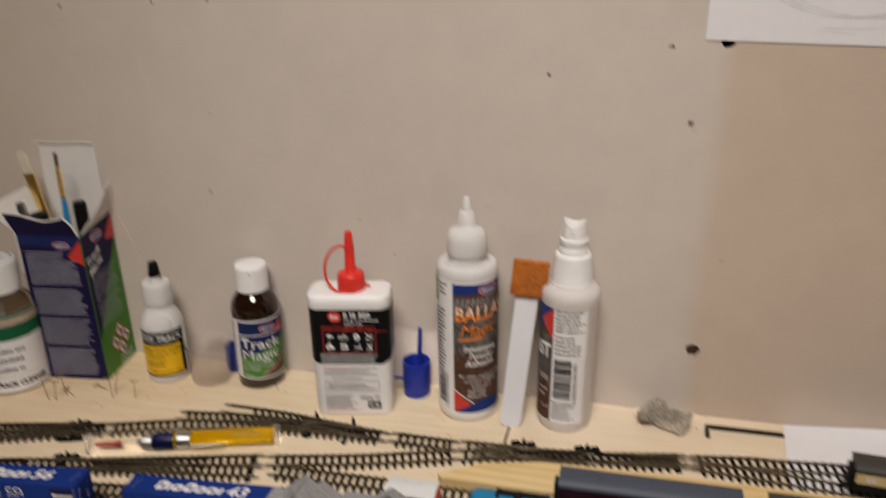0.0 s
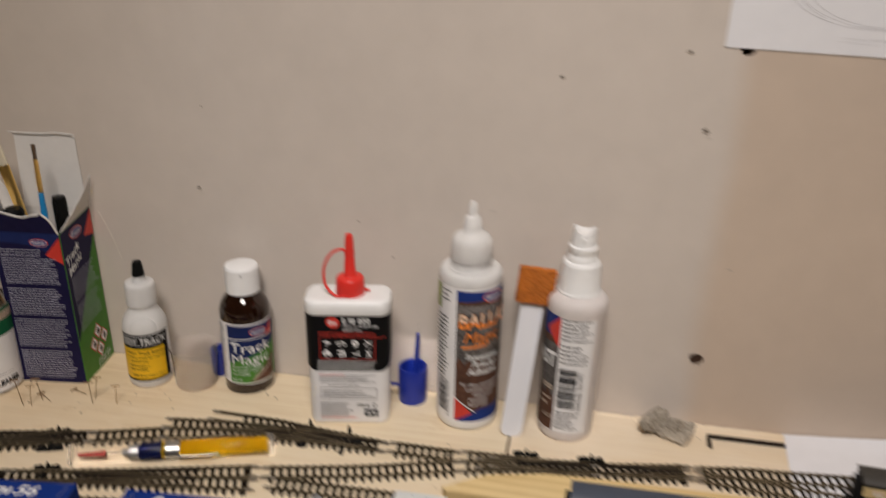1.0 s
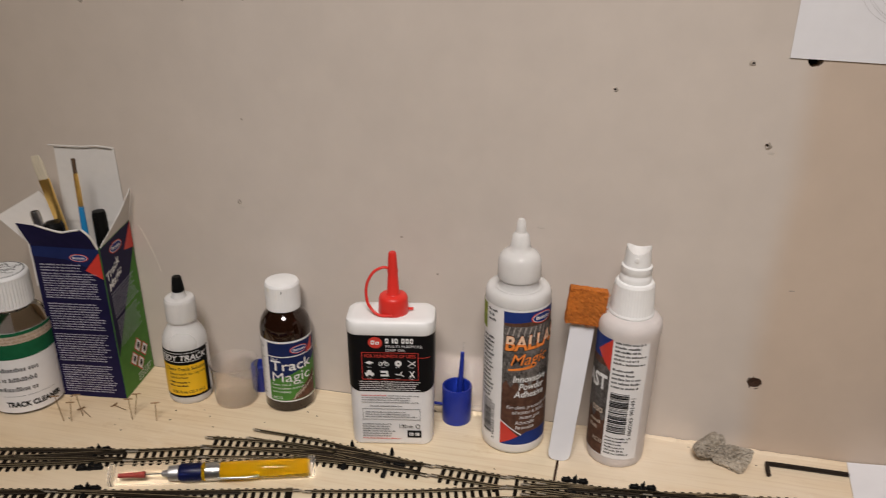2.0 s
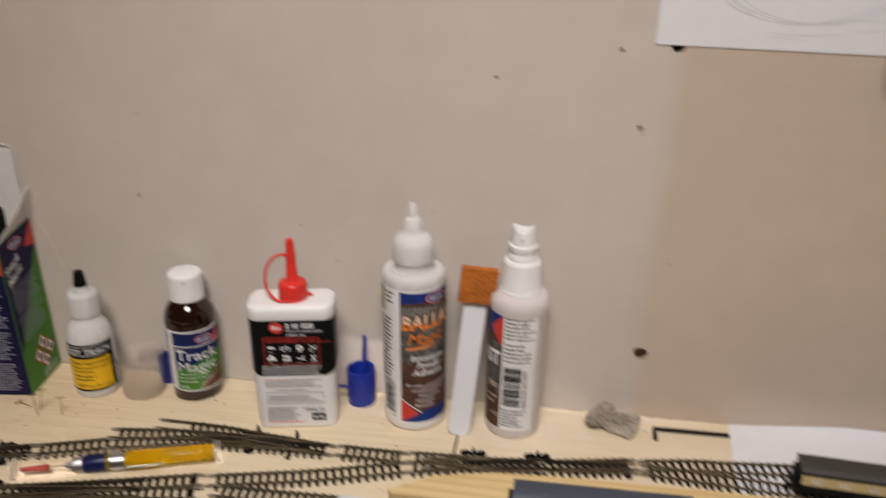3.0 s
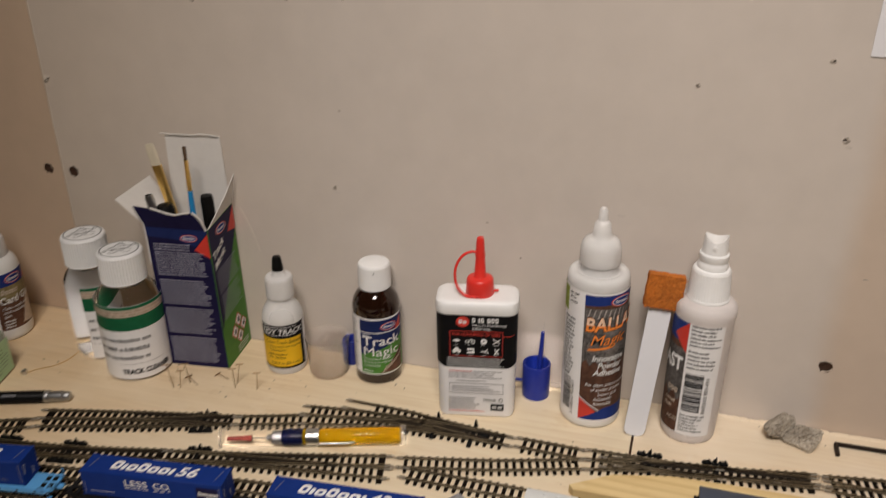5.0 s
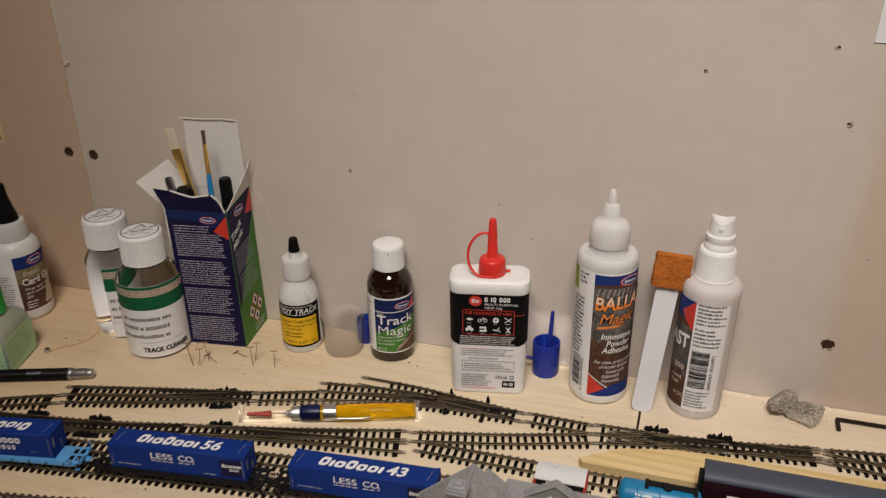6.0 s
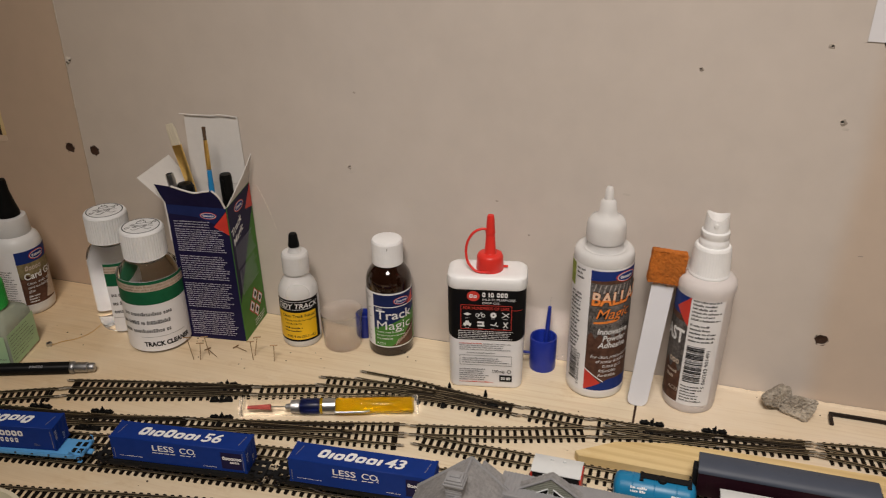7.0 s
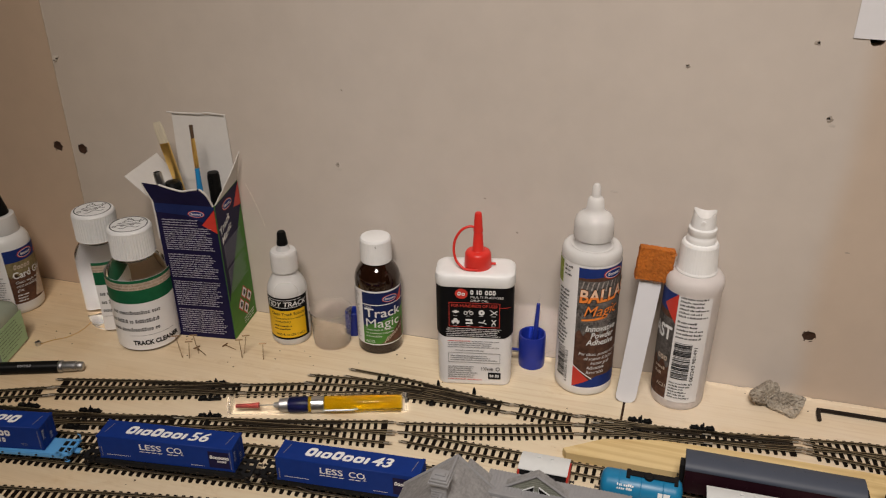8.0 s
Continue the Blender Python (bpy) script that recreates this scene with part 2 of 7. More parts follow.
def wood(name, base, dark, pale, bands=60.0, bend=6.0, wash=0.5, line=0.5, drift=None):
    """Sawn wood: bent grain bands, fine fibre along x, and pale worn patches."""
    m = bpy.data.materials.new(name)
    m.use_nodes = True
    nt = m.node_tree
    p = nt.nodes["Principled BSDF"]
    p.inputs["Roughness"].default_value = 0.62
    p.inputs["Specular IOR Level"].default_value = 0.3
    tc = nt.nodes.new("ShaderNodeTexCoord")

    def tex(kind, scale, stretch, **sockets):
        mp = nt.nodes.new("ShaderNodeMapping")
        mp.inputs["Scale"].default_value = stretch
        nt.links.new(tc.outputs["Object"], mp.inputs[0])
        n = nt.nodes.new(kind)
        n.inputs["Scale"].default_value = scale
        for k, v in sockets.items():
            n.inputs[k.replace("_", " ")].default_value = v
        nt.links.new(mp.outputs[0], n.inputs["Vector"])
        return n

    def mix(fac, a, b, lo=0.4, hi=0.7, amount=1.0):
        r = nt.nodes.new("ShaderNodeMapRange")
        r.inputs["From Min"].default_value, r.inputs["From Max"].default_value, r.inputs["To Max"].default_value = lo, hi, amount
        nt.links.new(fac, r.inputs[0])
        x = nt.nodes.new("ShaderNodeMix")
        x.data_type = "RGBA"
        nt.links.new(r.outputs[0], x.inputs[0])
        for sock, val in zip([s for s in x.inputs if s.type == "RGBA"], (a, b)):
            if isinstance(val, tuple):
                sock.default_value = (*val, 1)
            else:
                nt.links.new(val, sock)
        return [o for o in x.outputs if o.type == "RGBA"][0]

    grain = tex("ShaderNodeTexWave", bands, (0.10, 1, 1), Distortion=bend, Detail=2.0, Detail_Scale=0.6)
    grain.bands_direction = "Y"
    fibre = tex("ShaderNodeTexNoise", 420.0, (0.045, 1, 1), Detail=4.0)
    patches = tex("ShaderNodeTexNoise", 9.0, (0.55, 1, 1), Detail=5.0, Roughness=0.62)
    spots = tex("ShaderNodeTexNoise", 48.0, (0.6, 1, 1), Detail=6.0, Roughness=0.75)
    chalk = tex("ShaderNodeTexNoise", 22.0, (0.8, 1, 1), Detail=6.0, Roughness=0.7)
    if drift:
        axis = nt.nodes.new("ShaderNodeSeparateXYZ")
        nt.links.new(tc.outputs["Object"], axis.inputs[0])
        base = mix(axis.outputs["X"], base, drift[2], drift[0], drift[1])
    c = mix(grain.outputs["Fac"], base, dark, 0.35, 1.0, line)
    c = mix(fibre.outputs["Fac"], c, dark, 0.48, 0.80, 0.55)
    c = mix(patches.outputs["Fac"], c, pale, 0.42, 0.66, wash)
    c = mix(spots.outputs["Fac"], c, dark, 0.57, 0.78, 0.6)
    c = mix(chalk.outputs["Fac"], c, pale, 0.60, 0.72, 0.7)
    nt.links.new(c, p.inputs["Base Color"])
    b = nt.nodes.new("ShaderNodeBump")
    b.inputs["Strength"].default_value, b.inputs["Distance"].default_value = 0.5, 0.0002
    nt.links.new(fibre.outputs["Fac"], b.inputs["Height"])
    nt.links.new(b.outputs[0], p.inputs["Normal"])
    return m


PLY = wood("plywood", (0.755, 0.565, 0.350), (0.57, 0.39, 0.21), (0.84, 0.72, 0.54), 26, 9, 0.6, 0.12, (-0.46, -0.18, (0.80, 0.68, 0.49)))
PLY_PALE = wood("plywood_pale", (0.79, 0.655, 0.475), (0.62, 0.46, 0.30), (0.85, 0.76, 0.63), 26, 9, 0.7, 0.10)
PINE = wood("pine", (0.76, 0.58, 0.29), (0.52, 0.34, 0.13), (0.80, 0.65, 0.38), 34, 10, 0.4, 0.42)
LENSGLOW = bpy.data.materials.new("lamp_panel_glow")
LENSGLOW.use_nodes = True
LENSGLOW.node_tree.nodes["Principled BSDF"].inputs["Emission Color"].default_value = (1, 0.9, 0.77, 1)
LENSGLOW.node_tree.nodes["Principled BSDF"].inputs["Emission Strength"].default_value = 6.0

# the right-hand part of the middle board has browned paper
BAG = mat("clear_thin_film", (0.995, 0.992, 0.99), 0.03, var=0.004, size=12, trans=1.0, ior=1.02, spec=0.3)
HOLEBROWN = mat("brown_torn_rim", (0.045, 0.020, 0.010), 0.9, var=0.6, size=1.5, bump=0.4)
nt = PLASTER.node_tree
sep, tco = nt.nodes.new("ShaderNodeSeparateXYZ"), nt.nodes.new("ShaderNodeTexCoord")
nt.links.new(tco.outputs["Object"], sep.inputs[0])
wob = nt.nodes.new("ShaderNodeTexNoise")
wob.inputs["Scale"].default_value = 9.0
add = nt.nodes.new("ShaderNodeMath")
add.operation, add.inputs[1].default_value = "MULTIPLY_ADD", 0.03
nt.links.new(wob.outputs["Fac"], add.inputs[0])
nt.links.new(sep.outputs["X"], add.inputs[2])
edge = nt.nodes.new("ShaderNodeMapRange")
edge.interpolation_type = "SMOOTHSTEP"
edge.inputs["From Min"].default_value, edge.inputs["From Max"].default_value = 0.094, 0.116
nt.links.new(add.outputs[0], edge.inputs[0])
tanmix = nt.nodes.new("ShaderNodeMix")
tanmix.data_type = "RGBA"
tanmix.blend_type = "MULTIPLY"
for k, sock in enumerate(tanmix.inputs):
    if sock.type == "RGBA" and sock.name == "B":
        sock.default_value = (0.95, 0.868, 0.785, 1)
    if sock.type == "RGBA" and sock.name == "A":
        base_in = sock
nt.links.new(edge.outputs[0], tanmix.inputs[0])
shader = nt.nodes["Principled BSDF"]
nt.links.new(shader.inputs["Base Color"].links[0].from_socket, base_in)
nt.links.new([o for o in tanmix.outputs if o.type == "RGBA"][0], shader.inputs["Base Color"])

# towards the left joint a yellower tint also paints in the light's fall-off
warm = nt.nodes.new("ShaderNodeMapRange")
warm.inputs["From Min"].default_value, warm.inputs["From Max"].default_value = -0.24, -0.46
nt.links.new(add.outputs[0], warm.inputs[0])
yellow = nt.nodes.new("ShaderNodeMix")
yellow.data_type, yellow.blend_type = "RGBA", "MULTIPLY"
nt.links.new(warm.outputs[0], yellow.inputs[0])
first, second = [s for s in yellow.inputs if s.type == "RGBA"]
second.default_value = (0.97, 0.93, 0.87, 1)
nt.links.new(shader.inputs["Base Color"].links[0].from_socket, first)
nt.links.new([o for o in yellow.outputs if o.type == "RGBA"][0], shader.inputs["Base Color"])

# ---- mesh helpers: all shapes are drawn in millimetres ----
MM = 0.001
rnd = random.Random(7)


def thing(name, x, y, z=0.0, rz=0.0, rx=0.0, ry=0.0, label="", category="", group="", kind=""):
    ob = new(name)
    ob.empty_display_size = 0.01
    ob.matrix_world = pose(x * MM, y * MM, z * MM, rx, ry, rz)
    return tagged(ob, label, category, group, kind)


def mesh_of(name, bm, material, smooth=40):
    bmesh.ops.recalc_face_normals(bm, faces=bm.faces)
    me = bpy.data.meshes.new(name)
    bmesh.ops.scale(bm, vec=(MM, MM, MM), verts=bm.verts)
    bm.to_mesh(me)
    bm.free()
    me.materials.append(material)
    if smooth:
        me.shade_smooth()
        me.set_sharp_from_angle(angle=radians(smooth))
    return me


def part(name, bm, material, parent, label="", smooth=40):
    ob = new(name, mesh_of(name, bm, material, smooth))
    ob.parent = parent
    if material in (GLASS, FILLED, CLEAR):
        ob.visible_shadow = False
    if name in ("small_print", "instruction_print", "contact_block", "picture_strip", "barcode", "barcode_number"):
        tagged(ob, kind="stuff")
    return tagged(ob, label)


def solid(name, bm, material, label="", category="", kind="", smooth=40, at=None):
    ob = new(name, mesh_of(name, bm, material, smooth))
    if at is not None:
        ob.matrix_world = at
    return tagged(ob, label, category, "", kind)


def lathe(profile, seg=48, at=(0, 0, 0), bm=None):
    """A turned body from (radius, height) pairs; it is closed at both ends."""
    bm = bm or bmesh.new()
    rings = []
    for r, z in profile:
        if r < 1e-6:
            rings.append([bm.verts.new((at[0], at[1], at[2] + z))])
        else:
            rings.append([bm.verts.new((at[0] + r * math.cos(2 * math.pi * k / seg), at[1] + r * math.sin(2 * math.pi * k / seg), at[2] + z)) for k in range(seg)])
    for a, b in zip(rings, rings[1:]):
        for k in range(seg):
            q = (k + 1) % seg
            if len(a) == 1 and len(b) > 1:
                bm.faces.new((a[0], b[q], b[k]))
            elif len(b) == 1 and len(a) > 1:
                bm.faces.new((a[k], a[q], b[0]))
            elif len(a) > 1:
                bm.faces.new((a[k], a[q], b[q], b[k]))
    for ring in (rings[0], rings[-1]):
        if len(ring) > 1:
            bm.faces.new(ring)
    return bm


def ribbed(r, z0, z1, ribs, depth=0.35):
    """A screw cap with fine ribs round its side."""
    bm = bmesh.new()
    seg = ribs * 4
    rows = [(r * 0.985, z0, 0), (r, z0 + 0.4, 0), (r, z0 + 0.8, 1), (r, z1 - 2.6, 1), (r - 0.1, z1 - 2.0, 0), (r - 1.0, z1 - 0.4, 0), (r - 2.2, z1, 0)]
    rings = []
    for rr, z, rib in rows:
        rings.append([bm.verts.new(((rr - (depth if rib and k % 4 > 1 else 0)) * math.cos(2 * math.pi * k / seg), (rr - (depth if rib and k % 4 > 1 else 0)) * math.sin(2 * math.pi * k / seg), z)) for k in range(seg)])
    for a, b in zip(rings, rings[1:]):
        for k in range(seg):
            q = (k + 1) % seg
            bm.faces.new((a[k], a[q], b[q], b[k]))
    bm.faces.new(rings[-1])
    bm.faces.new(rings[0])
    return bm


def block(size, at=(0, 0, 0), bevel=0.0, bm=None, seg=2, m=None):
    """A box of the given size about its middle."""
    own = bmesh.new()
    bmesh.ops.create_cube(own, size=1.0)
    bmesh.ops.scale(own, vec=size, verts=own.verts)
    if bevel:
        bmesh.ops.bevel(own, geom=list(own.edges), offset=bevel, segments=seg, profile=0.5, affect="EDGES")
    if m is not None:
        bmesh.ops.transform(own, matrix=m, verts=own.verts)
    bmesh.ops.translate(own, vec=at, verts=own.verts)
    if bm is None:
        return own
    return join(bm, own)


def join(bm, other):
    made = {v: bm.verts.new(v.co) for v in other.verts}
    for f in other.faces:
        try:
            bm.faces.new([made[v] for v in f.verts])
        except ValueError:
            pass
    other.free()
    return bm


def tube(points, r, seg=10, bm=None, taper=None):
    """A round rod along points; taper gives a radius for each point."""
    bm = bm or bmesh.new()
    pts = [Vector(p) for p in points]
    rings, up = [], None
    for i, p in enumerate(pts):
        d = (pts[min(i + 1, len(pts) - 1)] - pts[max(i - 1, 0)]).normalized()
        if up is None:
            up = d.orthogonal().normalized()
        up = (up - d * up.dot(d)).normalized()
        side = d.cross(up)
        rr = taper[i] if taper else r
        rings.append([bm.verts.new(p + rr * (math.cos(2 * math.pi * k / seg) * up + math.sin(2 * math.pi * k / seg) * side)) for k in range(seg)])
    for a, b in zip(rings, rings[1:]):
        for k in range(seg):
            q = (k + 1) % seg
            bm.faces.new((a[k], a[q], b[q], b[k]))
    bm.faces.new(rings[0][::-1])
    bm.faces.new(rings[-1])
    return bm


def smooth_line(points, step):
    """Even points along a Catmull-Rom line through the given ones."""
    p = [Vector((*q, 0)) if len(q) == 2 else Vector(q) for q in points]
    p = [2 * p[0] - p[1]] + p + [2 * p[-1] - p[-2]]
    fine = []
    for a, b, c, d in zip(p, p[1:], p[2:], p[3:]):
        for k in range(24):
            t = k / 24
            fine.append(0.5 * (2 * b + (c - a) * t + (2 * a - 5 * b + 4 * c - d) * t * t + (3 * b - a - 3 * c + d) * t ** 3))
    fine.append(p[-2])
    out, left = [fine[0].copy()], step
    for a, b in zip(fine, fine[1:]):
        run = (b - a).length
        pos = 0.0
        while run - pos >= left:
            pos += left
            out.append(a.lerp(b, pos / run))
            left = step
        left -= run - pos
    if (out[-1] - fine[-1]).length > step * 0.3:
        out.append(fine[-1])
    return out


def flat_poly(pts, thick=0.3, z=0.0):
    """A plate with the given outline, lying in x and y."""
    bm = bmesh.new()
    low = [bm.verts.new((x, y, z)) for x, y in pts]
    top = [bm.verts.new((x, y, z + thick)) for x, y in pts]
    bm.faces.new(top)
    bm.faces.new(low[::-1])
    for k in range(len(pts)):
        q = (k + 1) % len(pts)
        bm.faces.new((low[k], low[q], top[q], top[k]))
    return bm


# surfaces that print lies on: they carry (u, v) in millimetres to a place
def on_cylinder(r, r_top=None, h=100.0, lift=0.12, at=0.0):
    """Round a bottle: u runs round it from the side that faces -y (turned by at degrees), v is the height."""
    def carry(u, v):
        rr = r + ((r_top or r) - r) * v / h + lift
        a = u / r + radians(at)
        return (rr * math.sin(a), -rr * math.cos(a), v)
    return carry


def on_face(origin, u_way, v_way, lift=0.12):
    o, u0, v0 = Vector(origin), Vector(u_way).normalized(), Vector(v_way).normalized()
    n = u0.cross(v0) * lift
    return lambda u, v: tuple(o + n + u0 * u + v0 * v)


def on_can(w, d, r, lift=0.12):
    """Round the front of a box with rounded corners; u = 0 is the middle of the front."""
    flat, arc = w / 2 - r, r * math.pi / 2
    def carry(u, v):
        s, a = (1, u) if u >= 0 else (-1, -u)
        if a <= flat:
            return (s * a, -d / 2 - lift, v)
        a -= flat
        if a <= arc:
            t = a / r
            return (s * (flat + (r + lift) * math.sin(t)), -d / 2 + r - (r + lift) * math.cos(t), v)
        return (s * (w / 2 + lift), -d / 2 + r + a - arc, v)
    return carry


def remap(carry, pairs):
    """The same surface with its heights stretched piece by piece."""
    def moved(u, v):
        for (a, b), (c, d) in zip(pairs, pairs[1:]):
            if v <= c or (c, d) == pairs[-1]:
                return carry(u, b + (v - a) * (d - b) / (c - a))
    return moved


def patch(carry, u0, u1, v0, v1, cols=24, rows=2, low=None, high=None):
    """A printed area; low and high may give the lower and upper edge as functions of u."""
    bm = bmesh.new()
    grid = []
    for i in range(cols + 1):
        u = u0 + (u1 - u0) * i / cols
        a, b = (low(u) if low else v0), (high(u) if high else v1)
        grid.append([bm.verts.new(carry(u, a + (b - a) * j / rows)) for j in range(rows + 1)])
    for a, b in zip(grid, grid[1:]):
        for j in range(rows):
            bm.faces.new((a[j], b[j], b[j + 1], a[j + 1]))
    return bm


def poly_patch(carry, pts, div=6):
    """A printed polygon, finely divided so that it follows a round surface."""
    bm = bmesh.new()
    mid = (sum(p[0] for p in pts) / len(pts), sum(p[1] for p in pts) / len(pts))
    for a, b in zip(pts, pts[1:] + pts[:1]):
        rows = []
        for i in range(div + 1):
            f = i / div
            row = []
            for j in range(div + 1):
                g = j / div
                x, y = a[0] + (b[0] - a[0]) * g, a[1] + (b[1] - a[1]) * g
                row.append(bm.verts.new(carry(mid[0] + (x - mid[0]) * f, mid[1] + (y - mid[1]) * f)))
            rows.append(row)
        for r0, r1 in zip(rows, rows[1:]):
            for j in range(div):
                bm.faces.new((r0[j], r0[j + 1], r1[j + 1], r1[j]))
    bmesh.ops.remove_doubles(bm, verts=bm.verts, dist=1e-4)
    return bm


def letters(text, carry, u, v, height, slant=0.0, bold=0.0, squeeze=1.0, align="LEFT", rise=0.0, bm=None):
    """Readable words in the built-in font; height is that of a capital, rise a slope of the line."""
    cu = bpy.data.curves.new("lettering", "FONT")
    cu.body, cu.size, cu.shear, cu.offset, cu.align_x, cu.resolution_u = text, height / 0.69, slant, bold * height, align, 3
    ob = new("lettering", cu)
    me = bpy.data.meshes.new_from_object(ob.evaluated_get(bpy.context.evaluated_depsgraph_get()))
    bpy.data.objects.remove(ob)
    bpy.data.curves.remove(cu)
    bm = bm or bmesh.new()
    vs = [bm.verts.new(carry(u + w.co.x * squeeze, v + w.co.y + rise * w.co.x)) for w in me.vertices]
    for f in me.polygons:
        try:
            bm.faces.new([vs[i] for i in f.vertices])
        except ValueError:
            pass
    bpy.data.meshes.remove(me)
    return bm


def quad(bm, carry, pts):
    bm.faces.new([bm.verts.new(carry(*p)) for p in pts])


def bars(carry, u0, u1, v0, v1, rows, seed=1, fill=0.55, ragged=0.25, bm=None, rise=0.0):
    """Small print as rows of short bars."""
    r = random.Random(seed)
    bm = bm or bmesh.new()
    pitch = (v1 - v0) / rows
    for i in range(rows):
        v = v1 - (i + 1) * pitch + pitch * (1 - fill) / 2
        u, stop = u0, u1 - (u1 - u0) * ragged * r.random()
        unit = max(0.32, pitch * fill * 0.62)
        while u < stop - unit:
            for _ in range(r.randint(2, 9)):
                if u + unit > stop:
                    break
                h = pitch * fill * r.choice((0.66, 0.66, 0.7, 0.95))
                w = unit * r.choice((0.5, 0.85, 0.85, 1.0))
                k = rise * (u - u0)
                quad(bm, carry, [(u, v + k), (u + w, v + k), (u + w, v + h + k), (u, v + h + k)])
                u += w + unit * 0.28
            u += unit * 0.75
    return bm


def word_shapes(pattern, carry, u, v, height, slant=0.2, gap=0.14, wide=0.62, rise=0.0, bm=None, hollow=True):
    """A trade mark as plain shapes: X a tall block, x a low one, i a narrow one."""
    bm = bm or bmesh.new()
    for c in pattern:
        w = height * (wide if c in "Xx" else 0.3 if c in "iI" else 0.3)
        h = height * (1.0 if c in "XI" else 0.74)
        if c != " ":
            def place(p, q):
                return (u + p + slant * q, v + q + rise * (u + p))
            rim = [(0, 0.2 * h), (0.2 * w, 0), (0.8 * w, 0), (w, 0.2 * h), (w, 0.8 * h), (0.8 * w, h), (0.2 * w, h), (0, 0.8 * h)]
            if c in "Xx" and hollow:
                hole = [(w / 2 + (p - w / 2) * 0.36, h / 2 + (q - h / 2) * 0.40) for p, q in rim]
                for k in range(8):
                    j = (k + 1) % 8
                    quad(bm, carry, [place(*rim[k]), place(*rim[j]), place(*hole[j]), place(*hole[k])])
            else:
                quad(bm, carry, [place(*p) for p in rim])
        u += w + gap * height
    return bm


def barcode(carry, u0, u1, v0, v1, seed=3, upright=True):
    r = random.Random(seed)
    bm = bmesh.new()
    a, b = (u0, u1) if upright else (v0, v1)
    x = a
    while x < b:
        w = r.choice((0.25, 0.25, 0.5, 0.75))
        e = min(b, x + w)
        if upright:
            quad(bm, carry, [(x, v0), (e, v0), (e, v1), (x, v1)])
        else:
            for k in range(8):
                p, q = u0 + (u1 - u0) * k / 8, u0 + (u1 - u0) * (k + 1) / 8
                quad(bm, carry, [(p, x), (q, x), (q, e), (p, e)])
        x = e + r.choice((0.25, 0.35, 0.6))
    return bm


EYE_XY = (-13.0, -8.0)


def facing(x, y):
    return math.degrees(math.atan2(EYE_XY[0] - x, y - EYE_XY[1]))


# ---- structure ----
WALL_Y = 550.0
SEAM_X = -510.0


def pierced_board(name, x0, x1, z0, z1, holes, material, thick=12.5):
    """A plasterboard sheet with ragged holes through it; a hole is a list of (x, z)."""
    bm = bmesh.new()
    loops = [[(x0, z0), (x1, z0), (x1, z1), (x0, z1)]] + holes
    for loop in loops:
        vs = [bm.verts.new((x, WALL_Y, z)) for x, z in loop]
        for a, b in zip(vs, vs[1:] + vs[:1]):
            bm.edges.new((a, b))
    bmesh.ops.triangle_fill(bm, use_beauty=True, edges=list(bm.edges))
    front = list(bm.faces)
    if sum(f.normal.y for f in front) > 0:
        bmesh.ops.reverse_faces(bm, faces=front)
    back = bmesh.ops.extrude_face_region(bm, geom=front)
    bmesh.ops.translate(bm, vec=(0, thick, 0), verts=[g for g in back["geom"] if isinstance(g, bmesh.types.BMVert)])
    me = mesh_of(name, bm, material, smooth=0)
    return tagged(new(name, me), "", "", "", "structure")


def flat_patch(x, z, w, h, seed):
    """A low ragged blister on the wall's face."""
    q = random.Random(seed)
    bm = bmesh.new()
    mid = bm.verts.new((x, WALL_Y - 0.25, z))
    rim = [bm.verts.new((x + w * q.uniform(0.6, 1.1) * math.cos(k * math.pi / 6), WALL_Y - 0.04, z + h * q.uniform(0.6, 1.1) * math.sin(k * math.pi / 6))) for k in range(12)]
    for k in range(12):
        bm.faces.new((mid, rim[k], rim[(k + 1) % 12]))
    return bm


def ragged_hole(x, z, r, n=14, rough=0.14, seed=1, squash=1.0):
    q = random.Random(seed)
    return [(x + r * (1 + q.uniform(-rough, rough)) * math.cos(2 * math.pi * k / n), z + squash * r * (1 + q.uniform(-rough, rough)) * math.sin(2 * math.pi * k / n)) for k in range(n)]


left_holes = [ragged_hole(-524, 136.5, 4.4, seed=2), [(-660, 136), (-589, 136), (-590, 158), (-588, 260), (-660, 262)]]
mid_holes = [ragged_hole(-499, 136, 4.5, seed=3)]
MARKS = [(-13, 239, 1.5), (62, 258, 1.7), (76, 211, 2.2), (-263, 146, 1.7), (-364, 279, 1.7), (-290, 282, 1.5), (-248, 284, 1.5), (-90.5, 290.5, 1.5)]
mid_holes += [ragged_hole(x, z, r * 0.5, n=8, rough=0.3, seed=int(x)) for x, z, r in MARKS]
wall_left = pierced_board("wall_left_board", -1500, SEAM_X - 0.3, 0, 1500, left_holes, PLASTER_TAN)
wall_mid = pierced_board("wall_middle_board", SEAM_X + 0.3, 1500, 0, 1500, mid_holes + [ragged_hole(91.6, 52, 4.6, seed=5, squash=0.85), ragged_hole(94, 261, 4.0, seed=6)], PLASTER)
tagged(wall_left, "tan plasterboard sheet with a socket cut-out", "wall")
tagged(wall_mid, "greyish bare plasterboard sheet with screw dents", "wall")

